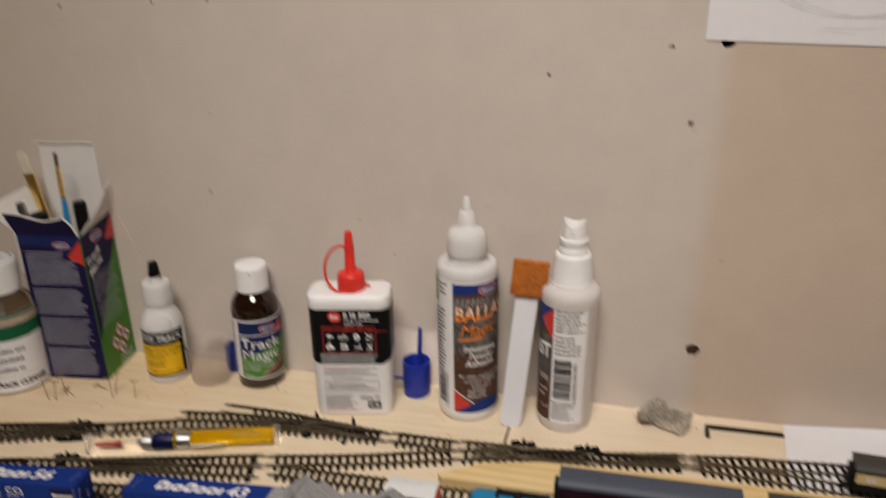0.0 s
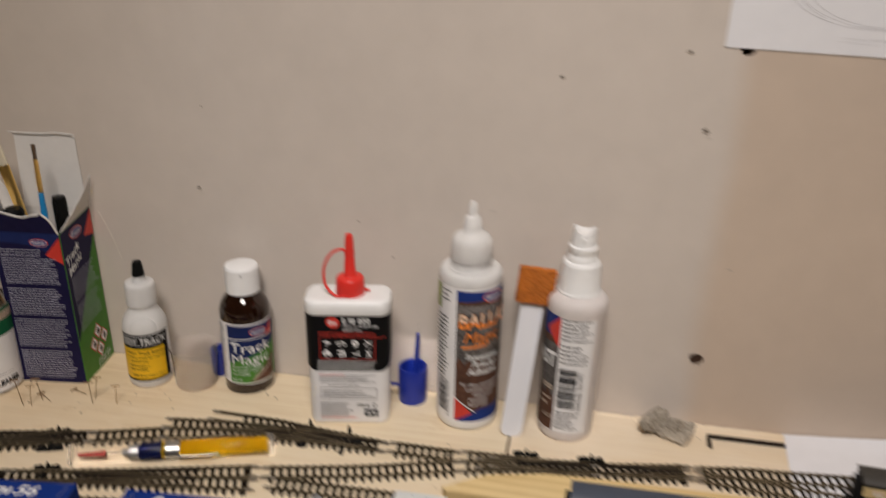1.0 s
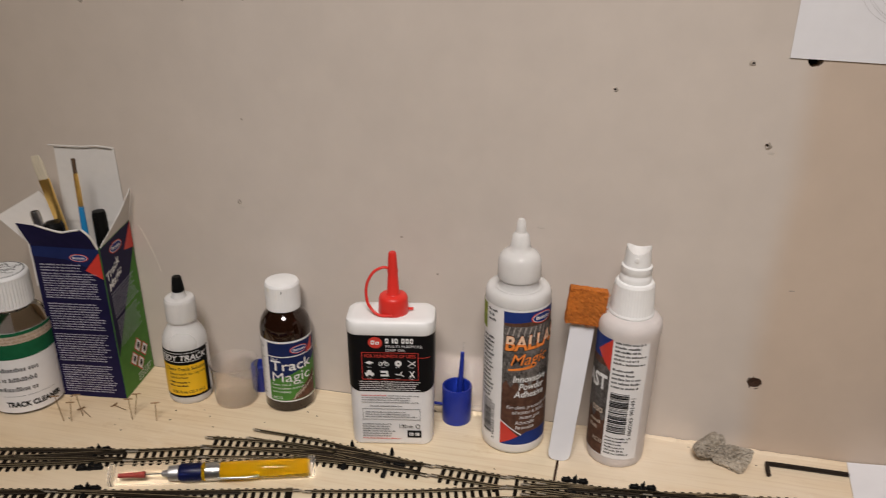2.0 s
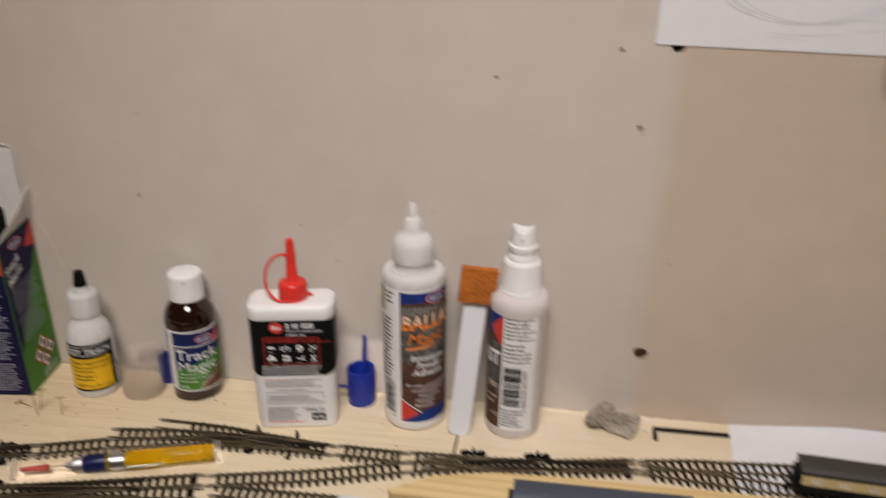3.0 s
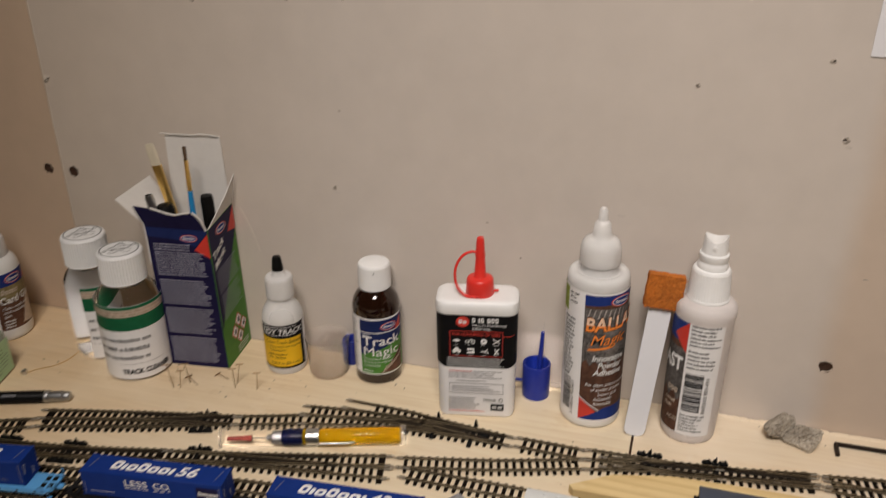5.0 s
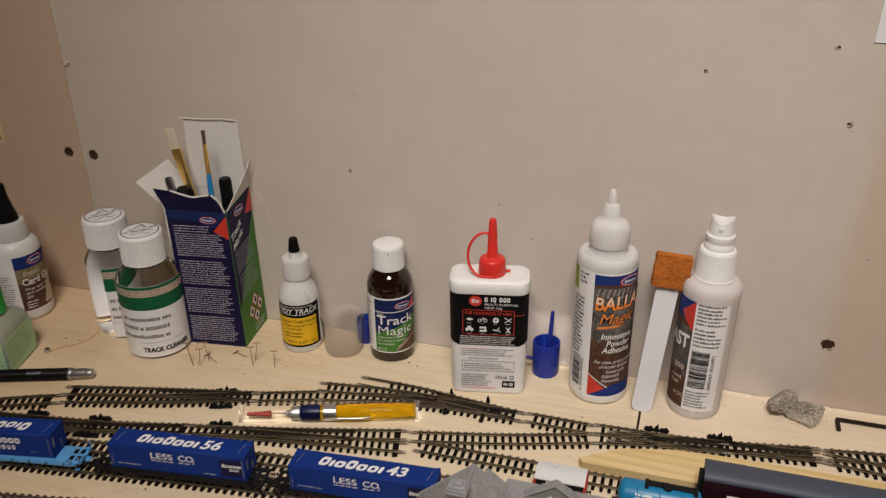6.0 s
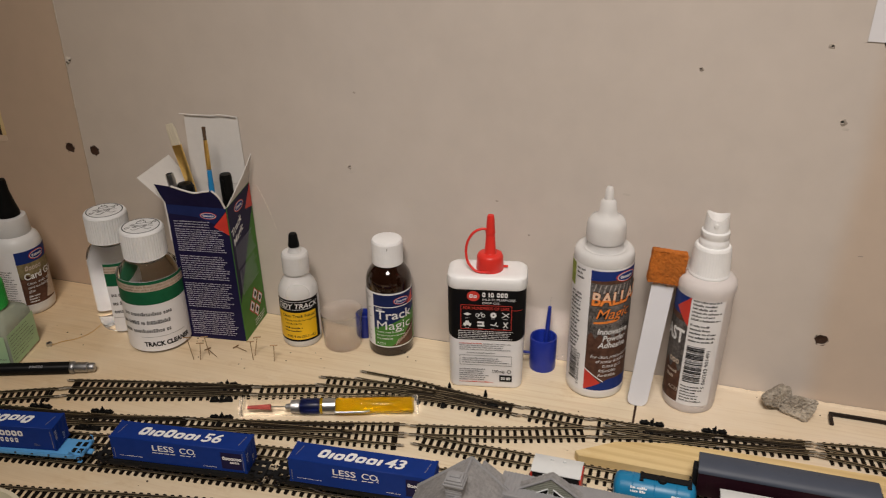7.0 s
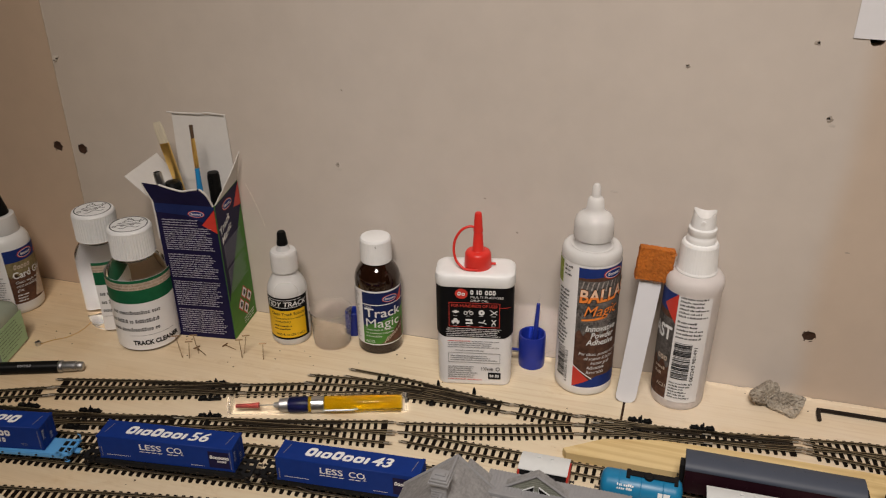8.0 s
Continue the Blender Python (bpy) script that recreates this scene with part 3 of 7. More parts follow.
for n, (x, z, r) in enumerate(MARKS):
    bm = bmesh.new()
    q = random.Random(n)
    inner = ragged_hole(x, z, r * 0.52, n=10, rough=0.2, seed=n)
    outer = ragged_hole(x + q.uniform(-0.6, 0.6), z - 0.3, r * 1.05, n=10, rough=0.35, seed=n + 40)
    a = [bm.verts.new((p[0], WALL_Y - 0.5, p[1])) for p in inner]
    b = [bm.verts.new((p[0], WALL_Y - 0.05, p[1])) for p in outer]
    for k in range(10):
        bm.faces.new((a[k], a[(k + 1) % 10], b[(k + 1) % 10], b[k]))
    part("torn_rim", bm, TORN, wall_mid)
for x, z, r, owner in ((91.6, 52, 4.9, wall_mid), (-499, 136, 4.9, wall_mid), (-524, 136.5, 4.9, wall_left)):
    bm = lathe([(0, 0.2), (r * 0.3, 0.4), (r * 0.6, 1.0), (r, 1.5), (r, -4), (0, -4)], 18)
    bmesh.ops.rotate(bm, matrix=Matrix.Rotation(radians(90), 3, "X"), verts=bm.verts, cent=(0, 0, 0))
    bmesh.ops.translate(bm, vec=(x, WALL_Y + 1.5, z), verts=bm.verts)
    for v in bm.verts:
        v.co.y += 0.5 * noise.noise(v.co * 0.7)
    part("wall_plug", bm, HOLEBROWN, owner, smooth=0)
# added panels whose dark colour stands for the shade behind the board
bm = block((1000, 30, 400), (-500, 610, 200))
solid("wall_void_panel", bm, VOID, "dark panel painted as the shaded void behind the wall board", "wall", "structure")
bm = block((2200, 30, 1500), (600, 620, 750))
solid("wall_backing", bm, VOID, "dark backing panel painted as shade behind the wall board", "wall", "structure")
bm = block((18, 30, 400), (-600.5, 580, 250))
solid("wall_batten", bm, PINE, "pale timber batten inside the wall cut-out", "wall", "structure")

q = random.Random(4)
bm = bmesh.new()
last = None
for k in range(120):
    pz = 2 + 4.2 * k
    w = max(0.06, 0.30 + 0.45 * noise.noise(Vector((0, 0, pz * 0.05))) + q.uniform(-0.1, 0.1))
    row = [bm.verts.new((SEAM_X + 0.6 + a + q.uniform(-0.1, 0.1), WALL_Y - b, pz)) for a, b in ((-w, -0.1), (-w * 0.4, 0.25), (w * 0.6, 0.25), (w, -0.1))]
    if last:
        for a in range(3):
            bm.faces.new((last[a], row[a], row[a + 1], last[a + 1]))
    last = row
part("frayed_seam", bm, FRAYED, wall_mid, "pale frayed paper along the board joint", smooth=0)

# a torn knot of paper over a screw in the joint
bm = bmesh.new()
for k in range(9):
    block((q.uniform(1.4, 3.0), q.uniform(0.5, 1.2), q.uniform(1.2, 2.6)), (SEAM_X + 5.0 + q.uniform(-2.4, 2.4), WALL_Y - 0.4, 213 + q.uniform(-2.0, 2.0)), 0.2, bm, seg=1, m=Matrix.Rotation(q.uniform(-0.8, 0.8), 4, "Y"))
part("torn_paper_knot", bm, FRAYED, wall_mid, "pale torn paper over a screw", smooth=0)
bm = bmesh.new()
for k in range(4):
    block((q.uniform(0.8, 1.6), 0.8, q.uniform(0.7, 1.3)), (SEAM_X + 4.6 + q.uniform(-2, 1), WALL_Y - 0.9, 212.6 + q.uniform(-1.8, 1.0)), 0.2, bm, seg=1)
part("screw_head", bm, HOLEBROWN, wall_mid, smooth=0)

# faint scuffs in the paper
for x, z, w, h in ((-146, 131, 1.5, 0.8), (-256, 205, 1.0, 1.0), (-52, 147, 3.4, 1.0), (-262, 142, 2.4, 1.2), (-121, 106, 1.0, 0.8), (104, 120, 2.2, 0.5), (79.0, 206.5, 2.4, 1.2)):
    part("scuff", flat_patch(x, z, w, h, int(x) + 500), TORN if w < 2.3 else SCUFF, wall_mid)

# a pale scratch in the paper
bm = bmesh.new()
last = None
for k in range(24):
    f = k / 23
    w = 0.75 * math.sin(math.pi * (0.06 + 0.88 * f)) + 0.03
    px, pz = -346.5 + 13.5 * f + 1.2 * math.sin(3 * f), 121 - 37 * f
    row = [bm.verts.new((px + a * w, WALL_Y - b, pz + 0.3 * a * w)) for a, b in ((-1, -0.05), (0, 0.2), (1, -0.05))]
    if last:
        for a in range(2):
            bm.faces.new((last[a], row[a], row[a + 1], last[a + 1]))
    last = row
part("scratch", bm, FRAYED, wall_mid, "pale scratch in the wall paper")

# baseboard in two plywood sheets with a slit between them
SLIT_X = -28.5
base_left = solid("baseboard_left_sheet", block((1200, 900, 12), (SLIT_X - 0.9 - 600, 549.5 - 450, -6)), PLY, "pale plywood baseboard sheet", "baseboard", "structure")
part("joint_filler", block((1.8, 160, 4), (SLIT_X, 460, -4.6)), HOLEBROWN, base_left)
base_right = solid("baseboard_right_sheet", block((1200, 900, 12), (SLIT_X + 0.9 + 600, 549.5 - 450, -6)), PLY_PALE, "pale plywood baseboard sheet", "baseboard", "structure")
solid("baseboard_frame", block((2398, 60, 70), (0, 480, -48)), PINE, "timber bearer under the baseboard", "baseboard", "structure")

q = random.Random(12)
bm = bmesh.new()
last = None
for k in range(150):
    px = -20 + 1.6 * k
    deep = 2.2 + 1.6 * noise.noise(Vector((px * 0.05, 0, 0))) + q.uniform(-0.5, 0.5)
    high = max(0.25, 1.0 + 1.1 * noise.noise(Vector((px * 0.09, 4, 0))) + q.uniform(-0.35, 0.35))
    row = [bm.verts.new((px, 549.4 - a, b)) for a, b in ((deep + 1.6, -0.2), (deep * 0.8, high * 0.7), (deep * 0.35, high), (0, high * 0.8), (0, -0.2))]
    if last:
        for a in range(4):
            bm.faces.new((last[a], row[a], row[a + 1], last[a + 1]))
    last = row
part("torn_back_edge", bm, PLY_PALE, base_right, "splintered pale plywood edge", smooth=0)

# the closed room
solid("floor", block((3400, 3400, 40), (0, -1000, -920)), FLOORMAT, "dark boarded floor", "floor", "structure")
solid("ceiling", block((3400, 3400, 40), (0, -1000, 1520)), ROOM, "painted ceiling", "ceiling", "structure")
for nm, size, at in (("wall_west", (40, 3400, 2400), (-1520, -1000, 300)), ("wall_east", (40, 3400, 2400), (1520, -1000, 300)), ("wall_south", (3000, 40, 2400), (0, -2500, 300)), ("wall_north_low", (3000, 40, 900), (0, 590, -450))):
    solid(nm, block(size, at), ROOM, "plain painted room wall", "wall", "structure")
lamp = thing("ceiling_lamp", 60, -360, 1440, label="round warm white ceiling lamp panel", category="lamp")
part("housing", lathe([(330, 60), (330, 5), (316, 0), (316, 58)], 64), WHITE, lamp)

# pine strip between the tracks
pts = [(-62, 437), (-59, 433), (20, 433.5), (330, 437), (330, 470), (120, 467), (40, 465), (0, 463), (-37, 454)]
bm = flat_poly(pts, 7.0)
bmesh.ops.bevel(bm, geom=[e for e in bm.edges if abs(e.verts[0].co.z - e.verts[1].co.z) < 1], offset=0.4, segments=1, affect="EDGES")
solid("pine_strip", bm, PINE, "flat pale pine offcut with a pointed end", "wood strip")

# ---- railway track ----
SLEEPER_MESH = mesh_of("sleeper", block((2.3, 1.0, 1.6), (0, 0, 0.8), 0.15, seg=1), SLEEPER, 0)
PITCH = 5.2


def rail_mesh(line, off):
    """One rail beside the line: a foot, a web and a head."""
    bm = bmesh.new()
    prof = [(-0.6, 1.55), (0.6, 1.55), (0.6, 1.9), (0.22, 2.1), (0.22, 2.6), (0.36, 2.75), (0.36, 3.3), (-0.36, 3.3), (-0.36, 2.75), (-0.22, 2.6), (-0.22, 2.1), (-0.6, 1.9)]
    rings = []
    for i, p in enumerate(line):
        d = (line[min(i + 1, len(line) - 1)] - line[max(i - 1, 0)]).normalized()
        n = Vector((-d.y, d.x, 0))
        rings.append([bm.verts.new(p + n * (off + a) + Vector((0, 0, z))) for a, z in prof])
    for a, b in zip(rings, rings[1:]):
        for k in range(len(prof)):
            q = (k + 1) % len(prof)
            bm.faces.new((a[k], a[q], b[q], b[k]))
    bm.faces.new(rings[0])
    bm.faces.new(rings[-1][::-1])
    return bm


def track(routes, label, over=6.0, box=None, name="railway_track", pitch=None, joints=True):
    """A piece of track from one or more centre lines; routes that run together share their sleepers."""
    t = thing(name, 0, 0, label=label, category="track", group="model railway tracks")
    lines = [smooth_line(r, pitch or PITCH) for r in routes]
    fine = [smooth_line(r, 3.0) for r in routes]
    for line in fine:
        d0, d1 = (line[0] - line[1]).normalized(), (line[-1] - line[-2]).normalized()
        ext = [line[0] + d0 * over] + line + [line[-1] + d1 * over]
        for off in (-4.8, 4.8):
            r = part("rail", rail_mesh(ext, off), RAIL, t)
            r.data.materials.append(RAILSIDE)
            # upward faces keep the nickel colour, all others take the dark brown
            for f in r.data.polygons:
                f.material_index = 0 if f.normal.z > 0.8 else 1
        if joints:
            for p, d in ((ext[0], d0), (ext[-1], d1)):
                n = Vector((-d.y, d.x, 0))
                for off in (-4.8, 4.8):
                    j = part("rail_joiner", block((6.0, 1.5, 1.3), (0, 0, 2.3), 0.4, seg=1), JOINER, t)
                    j.matrix_world = Matrix.Translation((p - d * 1.0 + n * off) * MM) @ Matrix.Rotation(math.atan2(d.y, d.x), 4, "Z")
    for k, line in enumerate(lines):
        for i, p in enumerate(line):
            d = (line[min(i + 1, len(line) - 1)] - line[max(i - 1, 0)]).normalized()
            n = Vector((-d.y, d.x, 0))
            lo, hi, skip = 0.0, 0.0, False
            for j, other in enumerate(fine):
                if j == k:
                    continue
                near = [((q - p).dot(n), abs((q - p).dot(d))) for q in other]
                near = [a for a, b in near if b < 2.2 and abs(a) < 15.5]
                if near:
                    if j < k:
                        skip = True
                    lo, hi = min(lo, min(near)), max(hi, max(near))
            if skip:
                continue
            length = hi - lo + 16.6
            c = p + n * (lo + hi) / 2
            s = new("sleeper", SLEEPER_MESH)
            s.parent = t
            s.matrix_world = Matrix.Translation(c * MM) @ Matrix.Rotation(math.atan2(d.y, d.x) + rnd.uniform(-0.012, 0.012), 4, "Z") @ Matrix.Diagonal((1, length, 1, 1))
    # where routes lie close: check rails and the moulded web between the sleepers
    for k, line in enumerate(fine):
        close = []
        for p in line:
            gap = min([(q - p).length for j, other in enumerate(fine) if j != k for q in other] or [99.0])
            close.append(p if gap < 9.0 else None)
        run = [p for p in close if p is not None]
        if len(run) < 8 or (run[0] - run[-1]).length > 3.6 * len(run):
            continue
        third = len(run) // 3
        for off in (-3.3, 3.3):
            part("check_rail", rail_mesh(run[third:], off), RAILSIDE, t)
        for off in (-1.4, 6.0):
            web = []
            for a, b in zip(run, run[1:]):
                d = (b - a).normalized()
                web.append(a + Vector((-d.y, d.x, 0)) * off + Vector((0, 0, 1.1)))
            part("web", tube(web, 0.55, 6), SLEEPER, t)
    for bx, by, brz, ends in box or ():
        b = block((2.6, 24, 1.3), (0, 0, 1.5), 0.2, seg=1)
        if not ends:
            block((8, 3.4, 1.4), (7.5, 1.5, 1.9), 0.3, b, seg=1)
            block((3, 5.0, 1.6), (0, -10.5, 1.2), 0.3, b, seg=1)
            join(b, lathe([(1.5, 0), (1.3, 2.6), (0.5, 5.6), (0, 6)], 8, (0, 11.6, 0.6)))
        for e in ends:
            block((17, 2.6, 1.0), (0, e * 9.8, 0.8), 0.2, b, seg=1)
        for e in ends:
            for q in (-5.2, 5.2):
                block((5.4, 3.0, 2.6), (q, e * 9.2, 1.6), 0.35, b, seg=1)
                block((1.3, 1.6, 1.2), (q + 1.2, e * 9.6, 3.2), 0.3, b, seg=1)
            block((2.0, 2.2, 3.4), (0, e * 9.8, 2.2), 0.5, b, seg=1)
        b = join(b, lathe([(0.8, 0), (0.8, 1.6), (0.4, 3.6), (0, 4)], 8, (0.6, ends[0] * 10, 2))) if ends else b
        ob = part("point_lever", b, BLACK, t)
        ob.matrix_world = pose(bx * MM, by * MM, 0, 0, 0, brz)
    return t


track([[(-640, 313), (-560, 349), (-487, 380.5), (-465, 390), (-451, 395.4)]], "straight piece of model track on pale plywood", over=8.5)
track([[(-436, 401.5), (-368, 420.5), (-308, 441)], [(-441, 410), (-372, 427), (-308, 441)]], "model turnout with two tracks converging", box=[(-326, 434.5, 18, (1, -1))], name="track_turnout")
track([[(-299.5, 443), (-260, 456)]], "short straight piece of model track")
track([[(-254, 457.5), (-205, 468), (-161.5, 473), (-114, 474)], [(-257, 468), (-207, 474), (-162.5, 475), (-114, 474)], [(-230, 483), (-191.5, 482), (-163, 479), (-114, 474)]], "model turnout with three tracks converging", box=[(-164, 476, 4, ()), (-136, 474.5, 2, ())], name="track_turnout")
track([[(-99, 474.5), (-64, 474)]], "short straight piece of model track")
track([[(-51, 475.5), (-1, 477.5), (36, 481.5), (85, 490.5)], [(-49, 466), (-20, 473), (18, 479.5), (54, 483), (85, 487)], [(-30, 474), (0, 477), (30, 480.6), (60, 485)], [(-40, 471), (-6, 474.5), (26, 478.5)]], "long model crossing with slender crossing rails", box=[(-15, 478, 3, (1,)), (28, 481.5, 7, (1,))], name="track_turnout")
track([[(100, 492), (132, 497), (150, 498), (193, 502), (330, 513)], [(100, 487), (146, 484), (187, 481), (330, 470)]], "model tracks spreading apart from a joint")
track([[(-640, 352), (-520, 361), (-434, 373), (-391, 380), (-334, 393)], [(-560, 349), (-480, 360), (-420, 372), (-370, 384), (-334, 393)]], "model track beside the blue wagons", box=[(-398, 379, 10, (1, -1)), (-446, 371.5, 8, (1,))])
track([[(-329, 394), (-267, 408.5), (-186, 430)], [(-329, 394), (-266, 405), (-184, 418)]], "model turnout with two tracks parting", box=[(-310, 398, 14, (1, -1))], name="track_turnout")
track([[(-171, 432.5), (-113.5, 446.5), (-61, 463)]], "straight piece of model track")
track([[(-164, 423), (-123.5, 423.5), (-89, 424.2), (20, 424), (118, 425), (330, 432)]], "model siding that carries two coaches")
track([[(-640, 322), (-520, 340), (-420, 353), (-340, 367), (-264, 381), (-145, 393.8), (-68, 397.6), (60, 398.5), (330, 401)]], "model track that carries the tank wagon and vans")
track([[(-640, 300), (-520, 319), (-439, 331), (-355, 343), (-316, 348.5), (-258, 356), (-217, 360), (-140, 366.5), (-60, 370), (60, 372)]], "model track that carries the container wagons")
track([[(-640, 248), (-500, 281), (-414, 297), (-376.5, 304), (-321, 316), (-240, 331), (-180, 338)]], "curved piece of model track near the board's edge")

# ---- bottles and boxes along the wall ----
def deg(u, r):
    return radians(u) * r


def oval(carry, u, v, a, b):
    return patch(carry, u - a, u + a, 0, 0, 16, low=lambda w: v - b * math.sqrt(max(0, 1 - ((w - u) / a) ** 2)), high=lambda w: v + b * math.sqrt(max(0, 1 - ((w - u) / a) ** 2)))


def logo(owner, carries, u, v, a, b):
    """A maker's oval: a red rim, a pale line, a blue field with white blocks."""
    c = lambda k: carries(0.36 + 0.06 * k)
    ob = part("logo", oval(c(0), u, v, a, b), REDP, owner)
    part("logo_rim", oval(c(1), u, v, a * 0.90, b * 0.84), WHITEINK, ob)
    part("logo_field", oval(c(2), u, v, a * 0.85, b * 0.74), BLUEP, ob)
    part("logo_mark", word_shapes("Xxxxxx", c(3), u - a * 0.62, v - b * 0.30, b * 0.62, 0.0, 0.16, a / b * 0.27), WHITEINK, ob)


# amber bottle with a white cap
x, y = -228.4, 533
amber = thing("amber_bottle", x, y, rz=facing(x, y), label="brown glass bottle with white screw cap and green label", category="bottle")
R = 18.0
part("body", lathe([(0, 1.2), (15.5, 0.6), (16.6, 0), (18.0, 1.4), (R, 3.5), (R, 60), (18.0, 64), (16.6, 69), (13.8, 73.5), (11.2, 76), (10.4, 78), (10.4, 82), (0, 82)], 64), BROWN, amber)
part("cap_mark", block((0.5, 0.3, 2.0), (-0.3, -12.25, 93), 0.1, seg=1), INK, amber)
part("cap", ribbed(12.2, 77.5, 97.5, 40, 0.14), CAPWHITE, amber, smooth=25)
ring = on_cylinder(R)
lab = part("label", patch(ring, deg(-105, R), deg(100, R), 9, 58, 40), LABEL, amber)
r2 = on_cylinder(R, lift=0.2)
M0 = deg(-44, R)
part("print", patch(r2, M0, deg(98, R), 10, 57, 30, low=lambda u: 10, high=lambda u: 43), GREENP, lab)
part("print", patch(on_cylinder(R, lift=0.24), M0, deg(98, R), 0, 0, 24, low=lambda u: 26 + 0.35 * (u - M0), high=lambda u: 56.6), DEEPBLUE, lab)
r3 = on_cylinder(R, lift=0.3)
part("print", poly_patch(r3, [(deg(46, R), 46), (deg(70, R), 46), (deg(70, R), 56.6)]), REDP, lab)
part("print", patch(r3, M0, deg(98, R), 10, 10, 24, low=lambda u: 45.5, high=lambda u: 46.3), WHITEINK, lab)
logo(lab, lambda q: on_cylinder(R, lift=q), deg(30, R), 50.8, deg(22, R), 3.2)
r4 = on_cylinder(R, lift=0.36)
big = on_cylinder(R, lift=0.75)
bm = letters("Track", big, deg(-37, R), 35.2, 7.6, bold=0.018, squeeze=1.14)
letters("Magic", big, deg(-37, R), 26.0, 7.6, bold=0.0, squeeze=1.14, bm=bm)
part("lettering", bm, WHITEINK, lab)
bm = letters("50ml", r4, deg(-37, R), 43.0, 1.9)
letters("Cleans track & contacts", r4, deg(-37, R), 22.6, 1.7, bm=bm, squeeze=0.95)
letters("for maximum response", r4, deg(-37, R), 19.6, 1.7, bm=bm)
letters("and reliability", r4, deg(-37, R), 16.6, 1.7, bm=bm)
letters("AC13", r4, deg(-38, R), 11.4, 2.2, bm=bm)
part("lettering", bm, WHITEINK, lab)
part("picture", poly_patch(r3, [(deg(2, R), 10.4), (deg(70, R), 10.4), (deg(70, R), 30)]), BROWNP, lab)
bm = bmesh.new()
for k in range(9):
    u = deg(10 + 7 * k, R)
    quad(bm, r4, [(u, 11 + 1.5 * k), (u + 0.8, 11 + 1.5 * k), (u + 3.6, 16.5 + 1.1 * k), (u + 2.8, 16.5 + 1.1 * k)])
part("picture_line", bm, SANDP, lab)
part("small_print", bars(r4, deg(-98, R), deg(-52, R), 13, 55, 26, 5), GREYINK, lab)

# oil can with a red spout
can = thing("oil_can", -142.2, 510.4, rz=11.5, label="black and white oil can with a red spout cap", category="oil can")


def rounded_ring(w, d, r, z, n=6):
    pts = []
    for cx, cy, a0 in ((w / 2 - r, d / 2 - r, 0), (-w / 2 + r, d / 2 - r, 90), (-w / 2 + r, -d / 2 + r, 180), (w / 2 - r, -d / 2 + r, 270)):
        for k in range(n + 1):
            a = radians(a0 + 90 * k / n)
            pts.append((cx + r * math.cos(a), cy + r * math.sin(a), z))
    return pts


def loft(sections):
    bm = bmesh.new()
    rings = [[bm.verts.new(p) for p in s] for s in sections]
    for a, b in zip(rings, rings[1:]):
        for k in range(len(a)):
            q = (k + 1) % len(a)
            bm.faces.new((a[k], a[q], b[q], b[k]))
    bm.faces.new(rings[0][::-1])
    bm.faces.new(rings[-1])
    return bm


CW, CD, CR = 55.5, 28.0, 8.0
part("body", loft([rounded_ring(CW - 4, CD - 4, CR - 2, 0), rounded_ring(CW - 2, CD - 2, CR - 1, 0.8), rounded_ring(CW - 1, CD - 1, CR, 3), rounded_ring(CW, CD, CR, 44), rounded_ring(CW + 1, CD + 0.6, CR, 86.6)]), LABEL, can)
part("top", loft([rounded_ring(CW + 2.0, CD + 1.6, CR + 0.6, 85.4), rounded_ring(CW + 2.8, CD + 2.4, CR + 1, 86.6), rounded_ring(CW + 2.6, CD + 2.2, CR + 1, 91), rounded_ring(CW + 1.4, CD + 1.0, CR, 93.8), rounded_ring(CW - 2.5, CD - 2.5, CR - 2, 95.3), rounded_ring(CW - 8, CD - 8, CR - 4, 95.6)]), WHITE, can)


def on_taper_can(lift):
    def carry(u, v):
        k = 1.0 * v / 86.0
        return on_can(CW - 0.4 + 1.3 * k, CD - 0.4 + 0.9 * k, CR, lift)(u, v)
    return remap(carry, [(0, 0), (37.5, 43.1), (78.6, 85.8)])


c1, c2, c3 = on_taper_can(0.25), on_taper_can(0.35), on_taper_can(0.45)
wrap = CW / 2 + CD * 0.8
lab = part("label", patch(c1, -wrap, wrap, 36, 78.6, 60, 4, low=lambda u: 37.5 if abs(u) < 22 else 37.5 + 0.28 * min(12, abs(u) - 22)), BLACKP, can)
part("emblem", poly_patch(c2, [(-9.5 + 4.6 * math.cos(2 * math.pi * k / 20), 73 + 4.0 * math.sin(2 * math.pi * k / 20)) for k in range(20)], 2), REDP, lab)
bm = word_shapes("Xx", c3, -12.4, 71.6, 3.0, 0.1, 0.2, 0.8)
part("emblem_mark", bm, WHITEINK, lab)
part("name_mark", word_shapes("X IX XXX", c3, -3.0, 72.6, 3.6, 0.0, 0.16, 0.6), WHITEINK, lab)
bm = letters("MULTI PURPOSE", c3, -3.0, 69.7, 1.75, squeeze=1.3)
letters("DRIP OIL", c3, -3.0, 66.9, 1.75, squeeze=1.3, bm=bm)
part("lettering", bm, WHITEINK, lab)
part("lettering", letters("FOR HUNDREDS OF USES", c3, -17.0, 62.4, 2.25, squeeze=0.90, bold=0.015), REDP, lab)
bm = bmesh.new()
for a, b, c, d in ((-18.6, 46.3, 18.4, 46.7), (-18.6, 65.7, 18.4, 66.1), (-18.6, 46.3, -18.2, 66.1), (18.0, 46.3, 18.4, 66.1), (18.4, 62.4, 26, 62.8)):
    n = 8
    for k in range(n):
        quad(bm, c3, [(a + (c - a) * k / n, b), (a + (c - a) * (k + 1) / n, b), (a + (c - a) * (k + 1) / n, d), (a + (c - a) * k / n, d)])
part("frame_line", bm, REDP, lab)
bm = bmesh.new()


